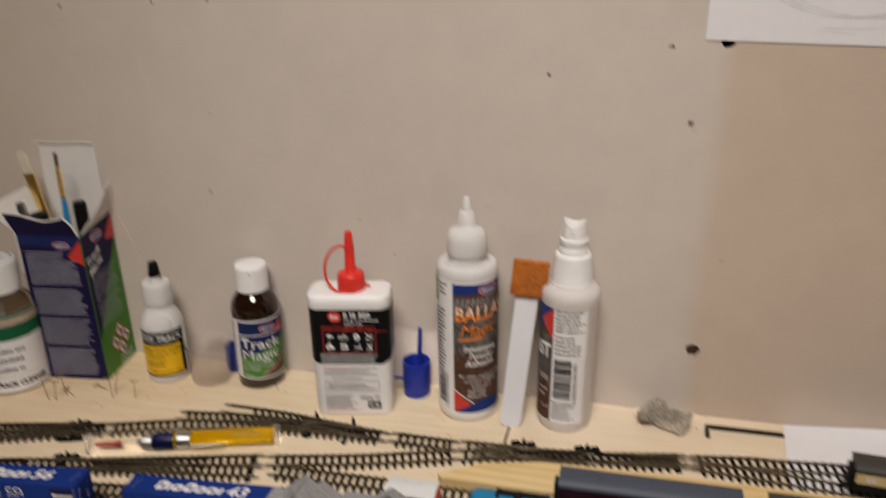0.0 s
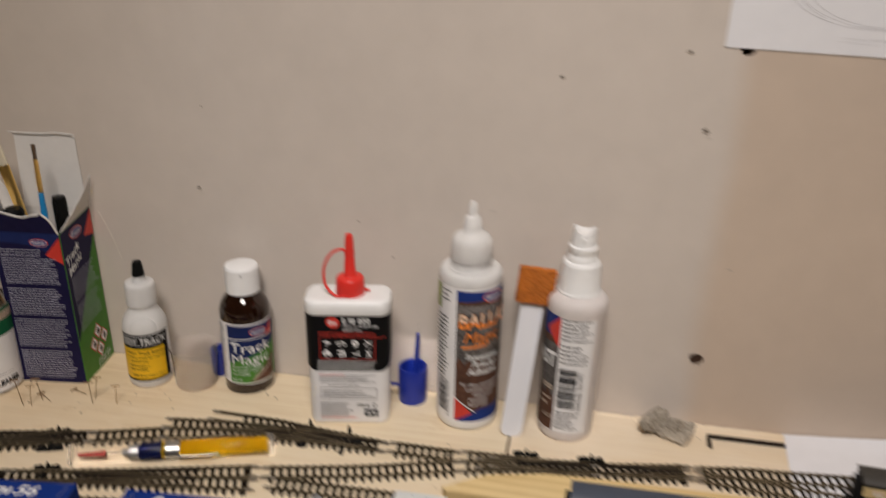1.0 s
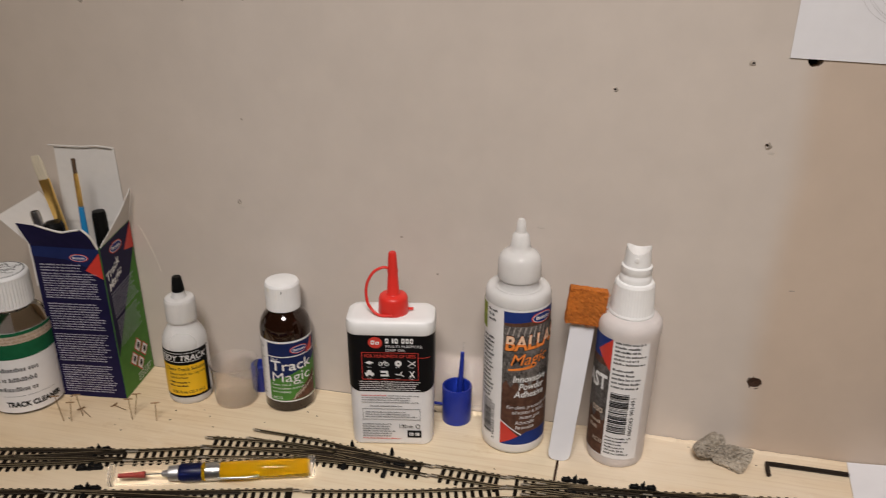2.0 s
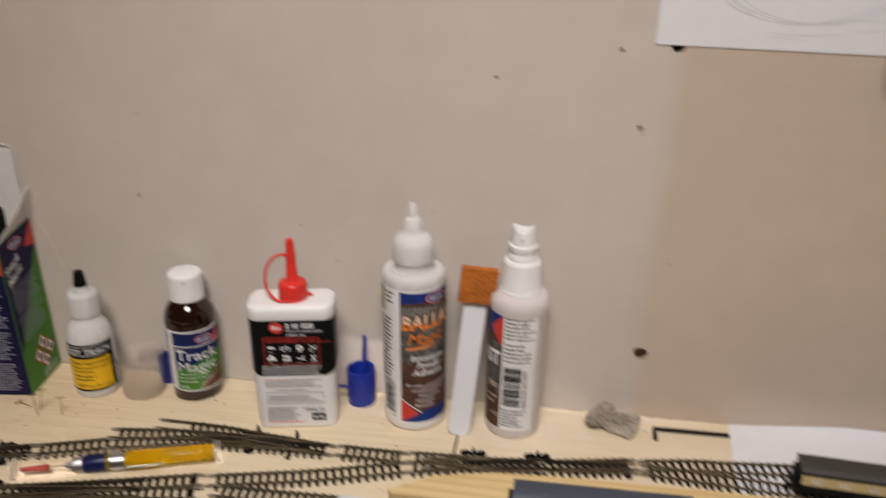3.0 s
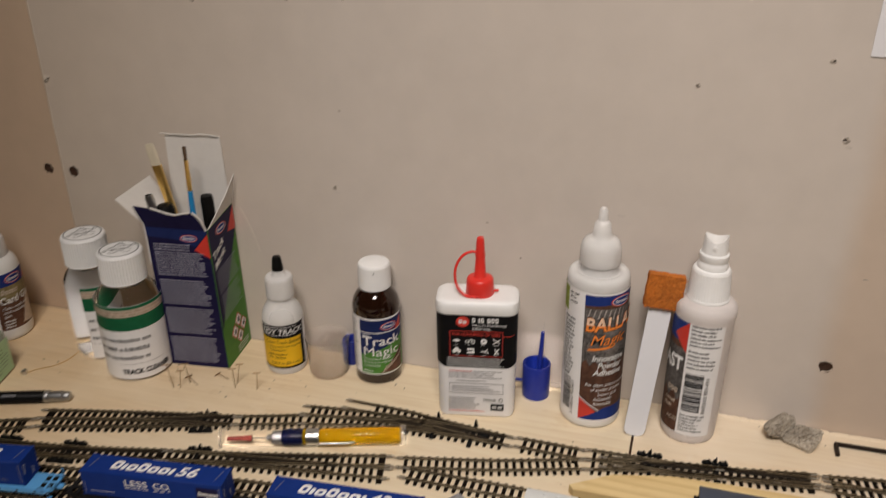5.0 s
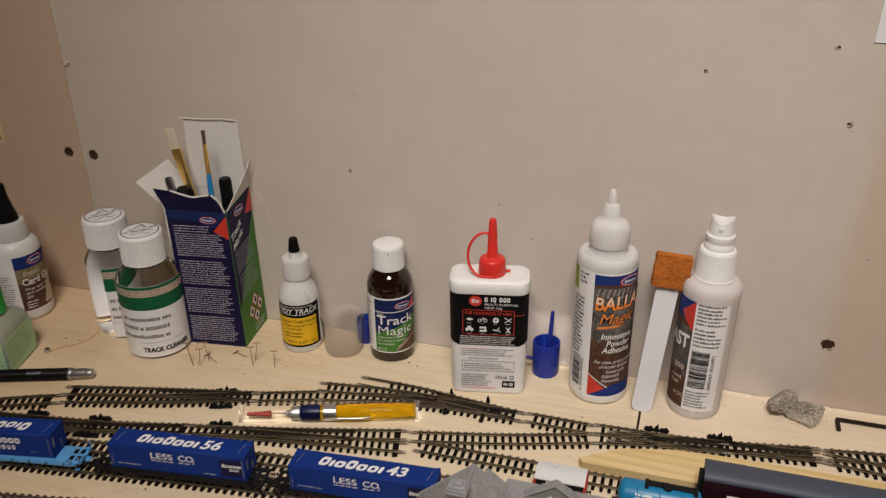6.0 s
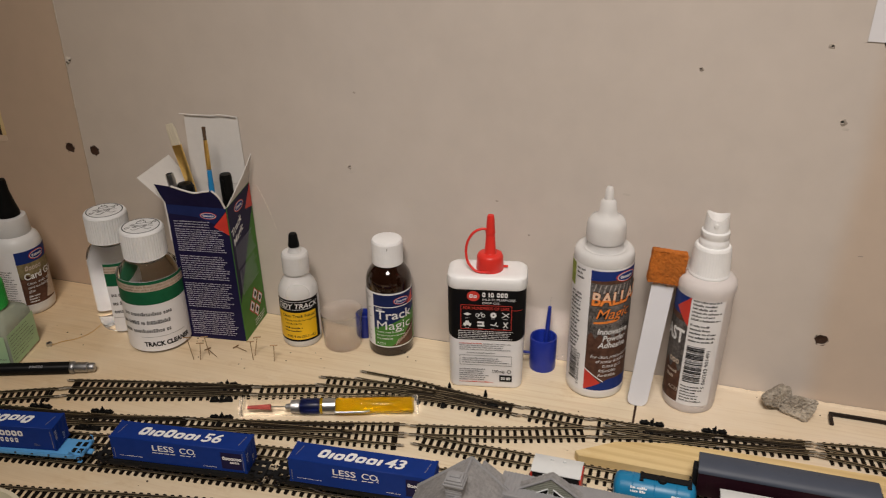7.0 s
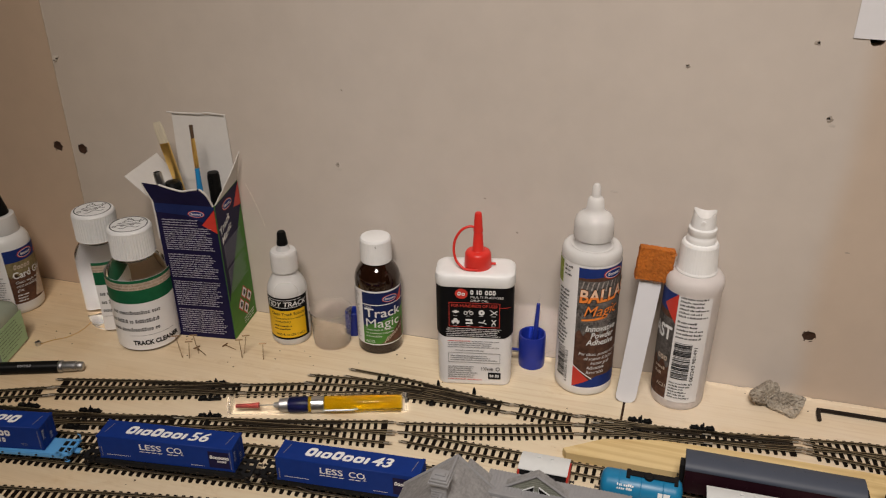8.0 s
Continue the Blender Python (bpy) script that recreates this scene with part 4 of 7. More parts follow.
def disc(bm, carry, u, v, a, b, n=14, hole=0.0):
    pts = [(u + a * math.cos(2 * math.pi * k / n), v + b * math.sin(2 * math.pi * k / n)) for k in range(n)]
    if not hole:
        quad(bm, carry, pts)
    else:
        ins = [(u + (p[0] - u) * hole, v + (p[1] - v) * hole) for p in pts]
        for k in range(n):
            q = (k + 1) % n
            quad(bm, carry, [pts[k], pts[q], ins[q], ins[k]])


# small pictures of things that want oil
quad(bm, c3, [(-16.6, 58.6), (-13.6, 57.3), (-10.6, 58.6), (-13.6, 59.9)])
for u in (-6.3, -2.3):
    disc(bm, c3, u, 57.8, 1.5, 1.5, 12, 0.7)
quad(bm, c3, [(-6.3, 57.6), (-3.4, 60.2), (-3.0, 59.8), (-5.9, 57.3)])
quad(bm, c3, [(-2.5, 57.8), (-4.0, 60.2), (-3.6, 60.4), (-2.1, 58.0)])
disc(bm, c3, 5.2, 58.3, 2.2, 2.2, 16, 0.3)
for s in (1, -1):
    quad(bm, c3, [(11.2, 58.5 - 1.9 * s), (11.6, 58.5 - 2.3 * s), (16.6, 58.5 + 1.3 * s), (16.2, 58.5 + 1.8 * s)])
    quad(bm, c3, [(12.2, 50.6 - 2.2 * s), (13.0, 50.6 - 2.4 * s), (16.0, 50.6 + 2.3 * s), (15.2, 50.6 + 2.5 * s)])
quad(bm, c3, [(-16.6, 49.6), (-10.8, 49.6), (-10.8, 51.2), (-12, 51.4), (-12.8, 53.2), (-14.8, 53.2), (-15.6, 51.4), (-16.6, 51.2)])
disc(bm, c3, -15.4, 49.4, 0.8, 0.8, 8)
disc(bm, c3, -12.0, 49.4, 0.8, 0.8, 8)
quad(bm, c3, [(-6.4, 48.8), (-1.2, 48.8), (-1.2, 50.2), (-6.4, 50.2)])
quad(bm, c3, [(-6.4, 51.4), (-1.6, 51.4), (-1.6, 52.9), (-6.4, 52.9)])
quad(bm, c3, [(-2.8, 50.2), (-1.6, 50.2), (-1.6, 51.4), (-2.8, 51.4)])
quad(bm, c3, [(3, 50.2), (6.2, 49.6), (6.6, 50.4), (3.2, 51.0)])
quad(bm, c3, [(6.2, 49.6), (8.0, 52.4), (7.4, 52.8), (5.8, 50.2)])
quad(bm, c3, [(6.6, 49.9), (8.6, 48.8), (8.8, 49.4), (6.9, 50.5)])
part("pictogram", bm, WHITEINK, lab)
bm = bmesh.new()
for u in (-13.6, -4.0, 5.2, 13.9):
    bars(c3, u - 1.8, u + 1.8, 55.0, 55.9, 1, int(u * 7) + 90, bm=bm)
    bars(c3, u - 1.6, u + 1.6, 46.9, 47.7, 1, int(u * 9) + 91, bm=bm)
bars(c3, -20.4, 20.4, 38.2, 45.6, 5, 14, bm=bm, ragged=0.1)
part("small_print", bm, WHITEINK, lab)
part("instruction_print", bars(c3, -19.5, -3.0, 34.1, 35.6, 1, 21, fill=0.55, ragged=0.0), REDP, can)
part("instruction_print", bars(c3, -19.5, 6.0, 4.4, 5.9, 1, 25, fill=0.55, ragged=0.0), REDP, can)
bm = bars(c3, -2.0, 19.5, 34.1, 35.6, 1, 20, fill=0.55, ragged=0.05)
bars(c3, -19.5, 19.5, 29.5, 34.1, 3, 19, bm=bm, fill=0.55)
bars(c3, -14, 14, 27.0, 28.6, 1, 22, bm=bm)
bars(c3, -17.6, 17.6, 19.6, 24.4, 3, 23, bm=bm)
bars(c3, -19.5, 4.0, 6.2, 16.0, 6, 24, bm=bm)
for a, b, c, d in ((-19.2, 18.3, 19.2, 18.6), (-19.2, 25.6, 19.2, 25.9), (-19.2, 18.3, -18.9, 25.9), (18.9, 18.3, 19.2, 25.9)):
    quad(bm, c3, [(a, b), (c, b), (c, d), (a, d)])
part("small_print", bm, GREYINK, can)
bm = letters("100ml", c3, 4.6, 12.6, 2.5, squeeze=0.92)
letters("e", c3, 12.4, 12.6, 2.7, bm=bm)
disc(bm, c3, 17.6, 13.9, 1.5, 1.5, 14, 0.72)
part("lettering", bm, INK, can)
part("badge", patch(c2, 10.4, 19.8, 6.0, 11.0, 6), INK, can)
part("badge_mark", word_shapes("XX XX", c3, 11.6, 7.4, 2.1, 0.0, 0.12, 0.62), WHITEINK, can)
cap = part("spout_cap", lathe([(9.6, 95.2), (9.9, 96), (9.3, 105.6), (8.6, 107.2), (7.4, 107.8), (4.6, 108.2), (4.0, 109), (3.0, 126), (2.8, 127), (0, 127)], 40, (1.5, 0, 0)), RED, can)
part("nozzle_cover", lathe([(0, 123), (3.4, 123), (3.5, 124.5), (3.1, 127), (2.9, 132), (2.5, 136.4), (2.0, 137.4), (0, 137.6)], 28, (1.5, 0, 0)), RED, cap)
strap = [(1.0 - 2.4, -1, 126.5), (-4.5, -1.5, 127.2), (-10.0, -2.0, 124.5), (-14.2, -2.5, 118), (-15.6, -3.2, 110.5), (-14.4, -4.6, 103), (-10.6, -6.8, 98.4), (-6.0, -8.8, 96.6), (1.5, -9.7, 97.0)]
part("strap", tube(smooth_line(strap, 1.5), 0.95, 10), RED, cap)
part("tab", block((4, 2.4, 1.0), (12.4, 0.5, 97.3), 0.3), RED, cap)

# dropper lid in blue plastic
x, y = -104, 538
dropper = thing("blue_dropper_lid", x, y, rz=facing(x, y), label="blue plastic lid with an upright dropper needle", category="lid")
part("cup", lathe([(0, 0.8), (9.4, 0.2), (10.0, 0), (10.2, 1), (10.4, 27), (10.2, 27.6), (9.2, 27.6), (9.0, 27), (8.8, 8), (0, 7)], 48), BLUE, dropper)
part("stem", tube([(1.5, 0, 7), (2.4, 0, 30), (3.6, 0, 54)], 1.6, 12, taper=[2.2, 1.9, 1.4]), BLUE, dropper)
part("needle", tube([(3.6, 0, 53), (4.4, 0, 62)], 0.45, 8), CLEAR, dropper)
part("side_tube", tube([(-9.5, -2, 13), (-18, -1.0, 13)], 1.1, 10), BLUE, dropper)
part("side_tip", tube([(10, 2, 9), (17, 2.5, 9.5)], 1.0, 10), CLEAR, dropper)
film_bag = thing("plastic_bag", -92, 544.5, rx=-4, label="clear thin plastic bag standing against the wall", category="bag")
bm = bmesh.new()
grid = [[bm.verts.new((-34 + 4 * i, 1.2 * math.sin(i * 0.7) + b, (47 - 0.22 * i + 1.2 * math.sin(i * 0.9)) * j / 6)) for j in range(7)] for b in (0.0, 2.2) for i in range(18)]
for i in range(17):
    for j in range(6):
        for o in (0, 18):
            bm.faces.new((grid[o + i][j], grid[o + i + 1][j], grid[o + i + 1][j + 1], grid[o + i][j + 1]))
part("film", bm, BAG, film_bag).visible_shadow = False
x, y = -255, 541.5
lid = thing("blue_cup", x, y, rz=10, label="small blue plastic cup behind the amber bottle", category="cup")
part("shell", lathe([(0, 0.6), (6.4, 0), (6.9, 0.6), (6.9, 21), (6.2, 21.6), (5.8, 21), (5.6, 3), (0, 2.6)], 32), BLUE, lid)
part("stem", tube([(0, 0, 3), (0.5, 0, 18)], 1.3, 10), BLUE, lid)

# adhesive bottle with a pointed nozzle
x, y = -62, 526.6
adh = thing("adhesive_bottle", x, y, rz=facing(x, y), label="white plastic adhesive bottle with a pointed nozzle", category="bottle")
R = 21.0
part("body", lathe([(0, 1.5), (17.5, 0.6), (19, 0), (20.6, 1.2), (21.3, 3.5), (R, 8), (R, 108.5), (0, 108.5)], 64), MILK, adh)
part("shoulder", lathe([(0, 108.6), (R, 108.6), (21.0, 112.4), (20.4, 115.0), (19.0, 116.6), (17.0, 117.0), (15.2, 116.4), (14.2, 115.8), (13.0, 116.2), (12.2, 118.4), (12.4, 119.6), (12.4, 121), (11.6, 121.6), (11.6, 124), (0, 124)], 64), HAZY, adh)
noz = part("nozzle", lathe([(12.4, 121.6), (13.4, 122.2), (13.8, 123.6), (13.6, 133), (12.8, 136.4), (11.0, 139), (8.6, 140.4), (6.9, 141.6), (6.2, 144), (5.3, 150.6), (4.2, 151.8), (3.4, 152.4), (3.2, 154), (2.8, 159.4), (1.8, 161.2), (0, 161.6)], 40), HAZY, adh)
ADH = [(11, 7.0), (92, 107)]
lab = part("label", patch(remap(on_cylinder(R, lift=0.1), ADH), deg(-100, R), deg(104, R), 10.2, 92.8, 48), LABEL, adh)
r2, r3, r4 = (remap(on_cylinder(R, lift=q), ADH) for q in (0.2, 0.3, 0.4))
A0, A1 = deg(-20.5, R), deg(102, R)
part("print", patch(r2, A0, A1, 12, 92, 30), BROWNP, lab)
part("picture", patch(r3, A0, A1, 0, 0, 30, low=lambda u: 50 + 2 * math.sin(u), high=lambda u: 84), STONEP, lab)
part("print", patch(r3, A0, A1, 84, 92, 30, low=lambda u: 85.5 + 0.06 * (u - A0)), BLUEP, lab)
logo(lab, lambda q: remap(on_cylinder(R, lift=q + 0.1), ADH), deg(50, R), 88.0, deg(24, R), 3.2)
part("print", poly_patch(r3, [(A0, 12), (A0 + 12, 17.5), (A0, 27)]), REDP, lab)
part("print", patch(r3, A0, A1, 0, 0, 30, low=lambda u: 12, high=lambda u: 12 + min(8, 0.45 * max(0, u - A0))), BLUEP, lab)
part("print_line", patch(r4, A0, A0 + 14, 0, 0, 10, low=lambda u: 26.6 - 0.62 * (u - A0), high=lambda u: 27.4 - 0.62 * (u - A0)), WHITEINK, lab)
bm = bmesh.new()
for k in range(9):
    u = A0 + 2 + 3.4 * k
    quad(bm, r4, [(u, 78.4 - 0.12 * k), (u + 1.0, 78.4 - 0.12 * k), (u + 2.6, 83.6), (u + 1.8, 83.6)])
for v0, v1 in ((79.2, 77.6), (82.0, 80.8)):
    quad(bm, r4, [(A0 + 1, v0), (A0 + 10, v0 - 0.4), (A0 + 10, v0 + 0.2), (A0 + 1, v0 + 0.6)])
    quad(bm, r4, [(A0 + 10, v0 - 0.4), (A0 + 20, v1 - 0.2), (A0 + 20, v1 + 0.4), (A0 + 10, v0 + 0.2)])
    quad(bm, r4, [(A0 + 20, v1 - 0.2), (A0 + 32, v1 - 0.8), (A0 + 32, v1 - 0.2), (A0 + 20, v1 + 0.4)])
part("picture_line", bm, PALEGRAVEL, lab)
part("picture", patch(r3, A0, A1, 0, 0, 30, low=lambda u: 51 + 2 * math.sin(u), high=lambda u: 62 + 1.4 * math.sin(u * 1.7)), PALEGRAVEL, lab)
e1, e2, e3 = (remap(on_cylinder(R, lift=q), ADH) for q in (0.7, 0.85, 0.95))
part("lettering_edge", letters("BALLAST", e1, A0 + 1.2, 70.2, 8.0, slant=0.08, bold=0.09, squeeze=0.98, rise=0.05), INK, lab)
part("lettering", letters("BALLAST", e2, A0 + 1.2, 70.2, 8.0, slant=0.08, bold=0.045, squeeze=0.98, rise=0.05), ORANGEP, lab)
bm = letters("BALLAST", e3, A0 + 1.2, 70.2, 8.0, slant=0.08, bold=0.03, squeeze=0.98, rise=0.05)
bmesh.ops.bisect_plane(bm, geom=list(bm.verts) + list(bm.edges) + list(bm.faces), plane_co=(0, 0, 84.8), plane_no=(0, 0, 1), clear_inner=True)
part("lettering_top", bm, PEACHP, lab, "pale upper half of the orange lettering")
part("lettering_edge", letters("Magic", e1, A0 + 4.6, 61.4, 6.6, slant=0.3, bold=0.03, squeeze=1.16, rise=0.06), INK, lab)
part("lettering", letters("Magic", e2, A0 + 4.6, 61.4, 6.6, slant=0.3, bold=0.0, squeeze=1.16, rise=0.06), ORANGEP, lab)
part("underline", patch(r4, A0 + 4, A0 + 20, 0, 0, 12, low=lambda u: 57.4 + 0.1 * (u - A0), high=lambda u: 58.5 + 0.13 * (u - A0)), ORANGEP, lab)
bm = letters("Innovative", e3, A0 + 7.0, 51.6, 3.7, slant=0.2, bold=0.03, squeeze=1.05)
letters("Powder", e3, A0 + 10.8, 46.9, 3.7, slant=0.2, bold=0.03, squeeze=1.05, bm=bm)
letters("Adhesive", e3, A0 + 8.4, 42.4, 3.7, slant=0.2, bold=0.03, squeeze=1.05, bm=bm)
letters("For clean, precise bonding", r4, A0 + 3.6, 34.8, 2.1, slant=0.2, bm=bm, squeeze=1.05)
letters("of scatter & ballast", r4, A0 + 7.4, 31.6, 2.1, slant=0.2, bm=bm, squeeze=1.05)
letters("Instant grab", r4, A0 + 12.4, 28.4, 2.1, slant=0.2, bm=bm, squeeze=1.05)
letters("Adjustable", r4, A0 + 9.6, 25.2, 2.1, slant=0.2, bm=bm, squeeze=1.05)
letters("Reversible", r4, A0 + 9.6, 22.0, 2.1, slant=0.2, bm=bm, squeeze=1.05)
part("lettering", bm, WHITEINK, lab)
part("picture", patch(r3, deg(-98, R), deg(-60, R), 78, 92.5, 10), MOSS, lab)
bm = bars(r4, deg(-54, R), deg(-31, R), 84, 92, 3, 31)
bars(r4, deg(-68, R), deg(-35, R), 38, 76, 15, 32, fill=0.62, bm=bm)
part("small_print", bm, INK, lab)
part("barcode", barcode(r4, deg(-62, R), deg(-40, R), 16, 37, 8, upright=False), INK, lab)
part("barcode_digits", letters("5 060243 901453", lambda a, b: r4(deg(-33, R) - b, 13.0 + a), 0, 0, 2.2), INK, lab)

# applicator stick with an abrasive pad
app = thing("applicator_stick", -28.5, 508.5, rz=8, rx=-7.5, ry=6.2, label="white plastic stick with an orange abrasive pad", category="applicator")
pts = [(-7.2, 5), (-6.4, 2.2), (-4.5, 0.6), (-2, 0), (2, 0), (4.5, 0.6), (6.4, 2.2), (7.2, 5), (7.6, 101), (-7.6, 101)]
bm = flat_poly(pts, 2.0)
bmesh.ops.rotate(bm, matrix=Matrix.Rotation(radians(90), 3, "X"), verts=bm.verts, cent=(0, 0, 0))
bmesh.ops.bevel(bm, geom=list(bm.edges), offset=0.35, segments=2, affect="EDGES")
part("handle", bm, STICK, app)
bm = block((23.6, 9, 22.6), (0.2, -0.8, 109.6), 0.0)
bmesh.ops.subdivide_edges(bm, edges=list(bm.edges), cuts=14, use_grid_fill=True)
for v in bm.verts:
    v.co += Vector((0.55 * noise.noise(v.co * 0.9), 0.5 * noise.noise(v.co * 0.8 + Vector((9, 0, 0))), 0.6 * noise.noise(v.co * 0.8 + Vector((0, 7, 0)))))
part("pad", bm, SPONGE, app, "fibrous orange abrasive pad", smooth=0)
bm = bmesh.new()
for k in range(260):
    f = rnd.random()
    px, pz = rnd.uniform(-11.2, 11.6), rnd.uniform(99, 120.4)
    if f < 0.4:
        pz = rnd.choice((98.4, 120.8))
    elif f < 0.6:
        px = rnd.choice((-11.5, 12))
    a = Vector((px, -5.2, pz))
    b = a + Vector((rnd.uniform(-1.6, 1.6), rnd.uniform(-0.8, 0.1), rnd.uniform(-1.6, 1.6)))
    tube([a, (a + b) / 2 + Vector((0.2, -0.3, 0.2)), b], 0.13, 3, bm)
tagged(part("fibre_fuzz", bm, SPONGE, app), kind="stuff")

# spray bottle
x, y = 7.2, 526
spray = thing("spray_bottle", x, y, rz=facing(x, y), ry=1.0, label="frosted plastic pump spray bottle with a white top", category="bottle")
R = 18.8
part("body", lathe([(0, 1.5), (15.6, 0.6), (17.2, 0), (18.2, 1.2), (18.6, 4), (R, 30), (19.2, 92), (19.9, 96), (20.0, 99.5), (19.4, 102.6), (17.4, 105.2), (14.4, 106.6), (12, 107.2), (12, 109), (10.8, 109), (10.8, 106.4), (13.4, 105), (16.2, 103.6), (17.8, 101), (18.4, 98), (17.8, 92), (17.2, 6), (15, 2.4), (0, 2.6)], 64), FROST, spray)
bm = ribbed(13.2, 107.4, 128.6, 44, 0.2)
for v in bm.verts:
    k = 1.03 - 0.11 * (v.co.z - 107.4) / 21
    v.co.x, v.co.y = v.co.x * k, v.co.y * k
join(bm, lathe([(12.6, 106.4), (13.9, 106.6), (14.1, 107.6), (13.6, 108.6), (12.6, 108.8)], 48))
part("collar", bm, CAPWHITE, spray, smooth=25)
part("neck_ring", lathe([(0, 127), (9.6, 127), (9.9, 130), (9.6, 132), (8.9, 133), (8.9, 134), (9.5, 135), (9.3, 138.4), (8.0, 139.4), (0, 139.4)], 40), WHITE, spray)
bm = bmesh.new()
rows = []
for i in range(11):
    h = i / 10
    ring = []
    for k in range(40):
        a = 2 * math.pi * k / 40
        rr = 8.2 - 0.9 * h
        px, py = rr * math.cos(a), rr * math.sin(a)
        top = 147.6 + 0.07 * px * px
        ring.append(bm.verts.new((px, py, 138.6 + (top - 138.6) * h)))
    rows.append(ring)
for a, b in zip(rows, rows[1:]):
    for k in range(40):
        bm.faces.new((a[k], a[(k + 1) % 40], b[(k + 1) % 40], b[k]))
inner = rows[-1]
for f in (0.75, 0.5, 0.25):
    ring = [bm.verts.new((v.co.x * f, v.co.y * f, 147.0 + 0.07 * (v.co.x * f) ** 2)) for v in rows[-1]]
    for k in range(40):
        bm.faces.new((inner[k], inner[(k + 1) % 40], ring[(k + 1) % 40], ring[k]))
    inner = ring
bm.faces.new(inner)
act = part("actuator", bm, WHITE, spray)
part("orifice", lathe([(0, 0), (1.4, 0), (1.4, 0.8), (0, 0.8)], 16), CAPWHITE, act).matrix_local = pose(0, -0.0076, 0.1445, 90)
SPR = [(7.5, 7.6), (80, 96)]
lab = part("label", patch(remap(on_cylinder(R, R + 0.5, 100, 0.2), SPR), deg(-120, R), deg(46, R), 7.5, 80, 44), LABEL, spray)
r3, r4 = remap(on_cylinder(R, R + 0.5, 100, 0.32), SPR), remap(on_cylinder(R, R + 0.5, 100, 0.42), SPR)
B1 = deg(-24, R)
part("print", patch(r3, deg(-118, R), B1, 8.2, 66, 24), BROWNP, lab)
part("picture", patch(r4, deg(-118, R), B1, 34, 62, 24, low=lambda u: 32 + 3 * math.sin(u * 0.8)), STONEP, lab)
part("print", patch(r3, deg(-118, R), B1, 66, 80, 24), BLUEP, lab)
part("print", poly_patch(remap(on_cylinder(R, R + 0.5, 100, 0.46), SPR), [(B1, 60), (B1, 79), (B1 - 10.5, 70)]), REDP, lab)
r5 = remap(on_cylinder(R, R + 0.5, 100, 0.5), SPR)
part("lettering", letters("BALLAST", remap(on_cylinder(R, R + 0.5, 100, 0.9), SPR), B1 - 1.2, 48.5, 8.2, bold=0.05, squeeze=0.8, align="RIGHT"), WHITEINK, lab)
bm = word_shapes("xxx", r5, B1 - 11, 33.4, 4.4, 0.0, 0.1, 0.6)
bars(r5, B1 - 12, B1 - 2, 22, 30, 2, 8, bm=bm)
part("name_mark", bm, SANDP, lab)
bm = letters("AC33", r5, B1 - 8.6, 15.4, 2.4, slant=0.1, bold=0.02)
part("lettering", bm, SANDP, lab)
bm = bars(r5, B1 + 1.6, deg(42, R), 65, 79, 6, 51, ragged=0.35)
bars(r5, B1 + 1.6, deg(42, R), 51, 63.6, 5, 52, ragged=0.35, bm=bm)
bars(r5, B1 + 1.6, deg(40, R), 10, 22, 6, 53, ragged=0.5, bm=bm)
part("small_print", bm, INK, lab)
part("barcode", barcode(r5, B1 + 1.8, B1 + 13.5, 24, 48.6, 9, upright=False), INK, lab)
part("barcode_digits", letters("5 060243 901491", lambda a, b: r5(B1 + 17.4 - b, 20.0 + a), 0, 0, 2.5, squeeze=1.06), INK, lab)

# little white cleaner bottle with a black tip
x, y = -303, 522
tidy = thing("dropper_bottle", x, y, rz=facing(x, y), label="small milky dropper bottle with black tip, yellow label", category="bottle")
R = 16.0
part("body", lathe([(0, 1.2), (13.5, 0.5), (14.4, 0), (15.4, 1.2), (R, 3.5), (R, 46), (15.4, 50), (13.6, 54.5), (11.0, 58.6), (9.8, 61), (9.0, 63), (9.0, 66), (0, 66)], 56), MILKTHIN, tidy)
part("cap", ribbed(10.7, 63.5, 81, 32, 0.05), HAZY, tidy, smooth=25)
part("spout", lathe([(0, 79), (6.2, 80), (5.0, 82), (4.2, 84), (3.8, 88), (0, 88)], 28), HAZY, tidy)
part("tip", lathe([(0, 85.5), (4.3, 85.5), (4.5, 86.2), (4.3, 88), (3.4, 95.4), (2.8, 96.6), (0, 96.9)], 28), BLACK, tidy)
lab = part("label", patch(on_cylinder(R, lift=0.1), deg(-120, R), deg(68, R), 6.5, 45, 40), BLACKP, tidy)
r3, r4 = on_cylinder(R, lift=0.22), on_cylinder(R, lift=0.34)
part("print", patch(r3, deg(-112, R), deg(48, R), 8.4, 33.6, 30), YELLOWP, lab)
part("print_edge", patch(r3, deg(62, R), deg(76, R), 7, 44.5, 4), LABEL, lab)
part("lettering", letters("TIDY TRACK", r4, deg(-72, R), 37.4, 4.2, slant=0.2, bold=0.02, squeeze=1.0), WHITEINK, lab)
bm = bmesh.new()
for dv in (36.2, 43.0):
    for k in range(16):
        a, b = deg(-76 + 7 * k, R), deg(-69 + 7 * k, R)
        quad(bm, r4, [(a, dv), (b, dv), (b, dv + 0.4), (a, dv + 0.4)])
part("print_line", bm, WHITEINK, lab)
bm = letters("Clean Track Solution", r4, deg(-58, R), 29.2, 2.5, bold=0.02, squeeze=1.0)
letters("Cleans track for improved", r4, deg(-52, R), 25.6, 1.9, bm=bm, bold=0.01)
letters("conductivity", r4, deg(-48, R), 22.6, 1.9, bm=bm, bold=0.01)
bars(r4, deg(-52, R), deg(10, R), 15.2, 21.0, 2, 61, bm=bm)
letters("0.85 fl oz (25.1 mL)", r4, deg(-46, R), 10.4, 2.1, bold=0.02, bm=bm)
part("lettering", bm, INK, lab)

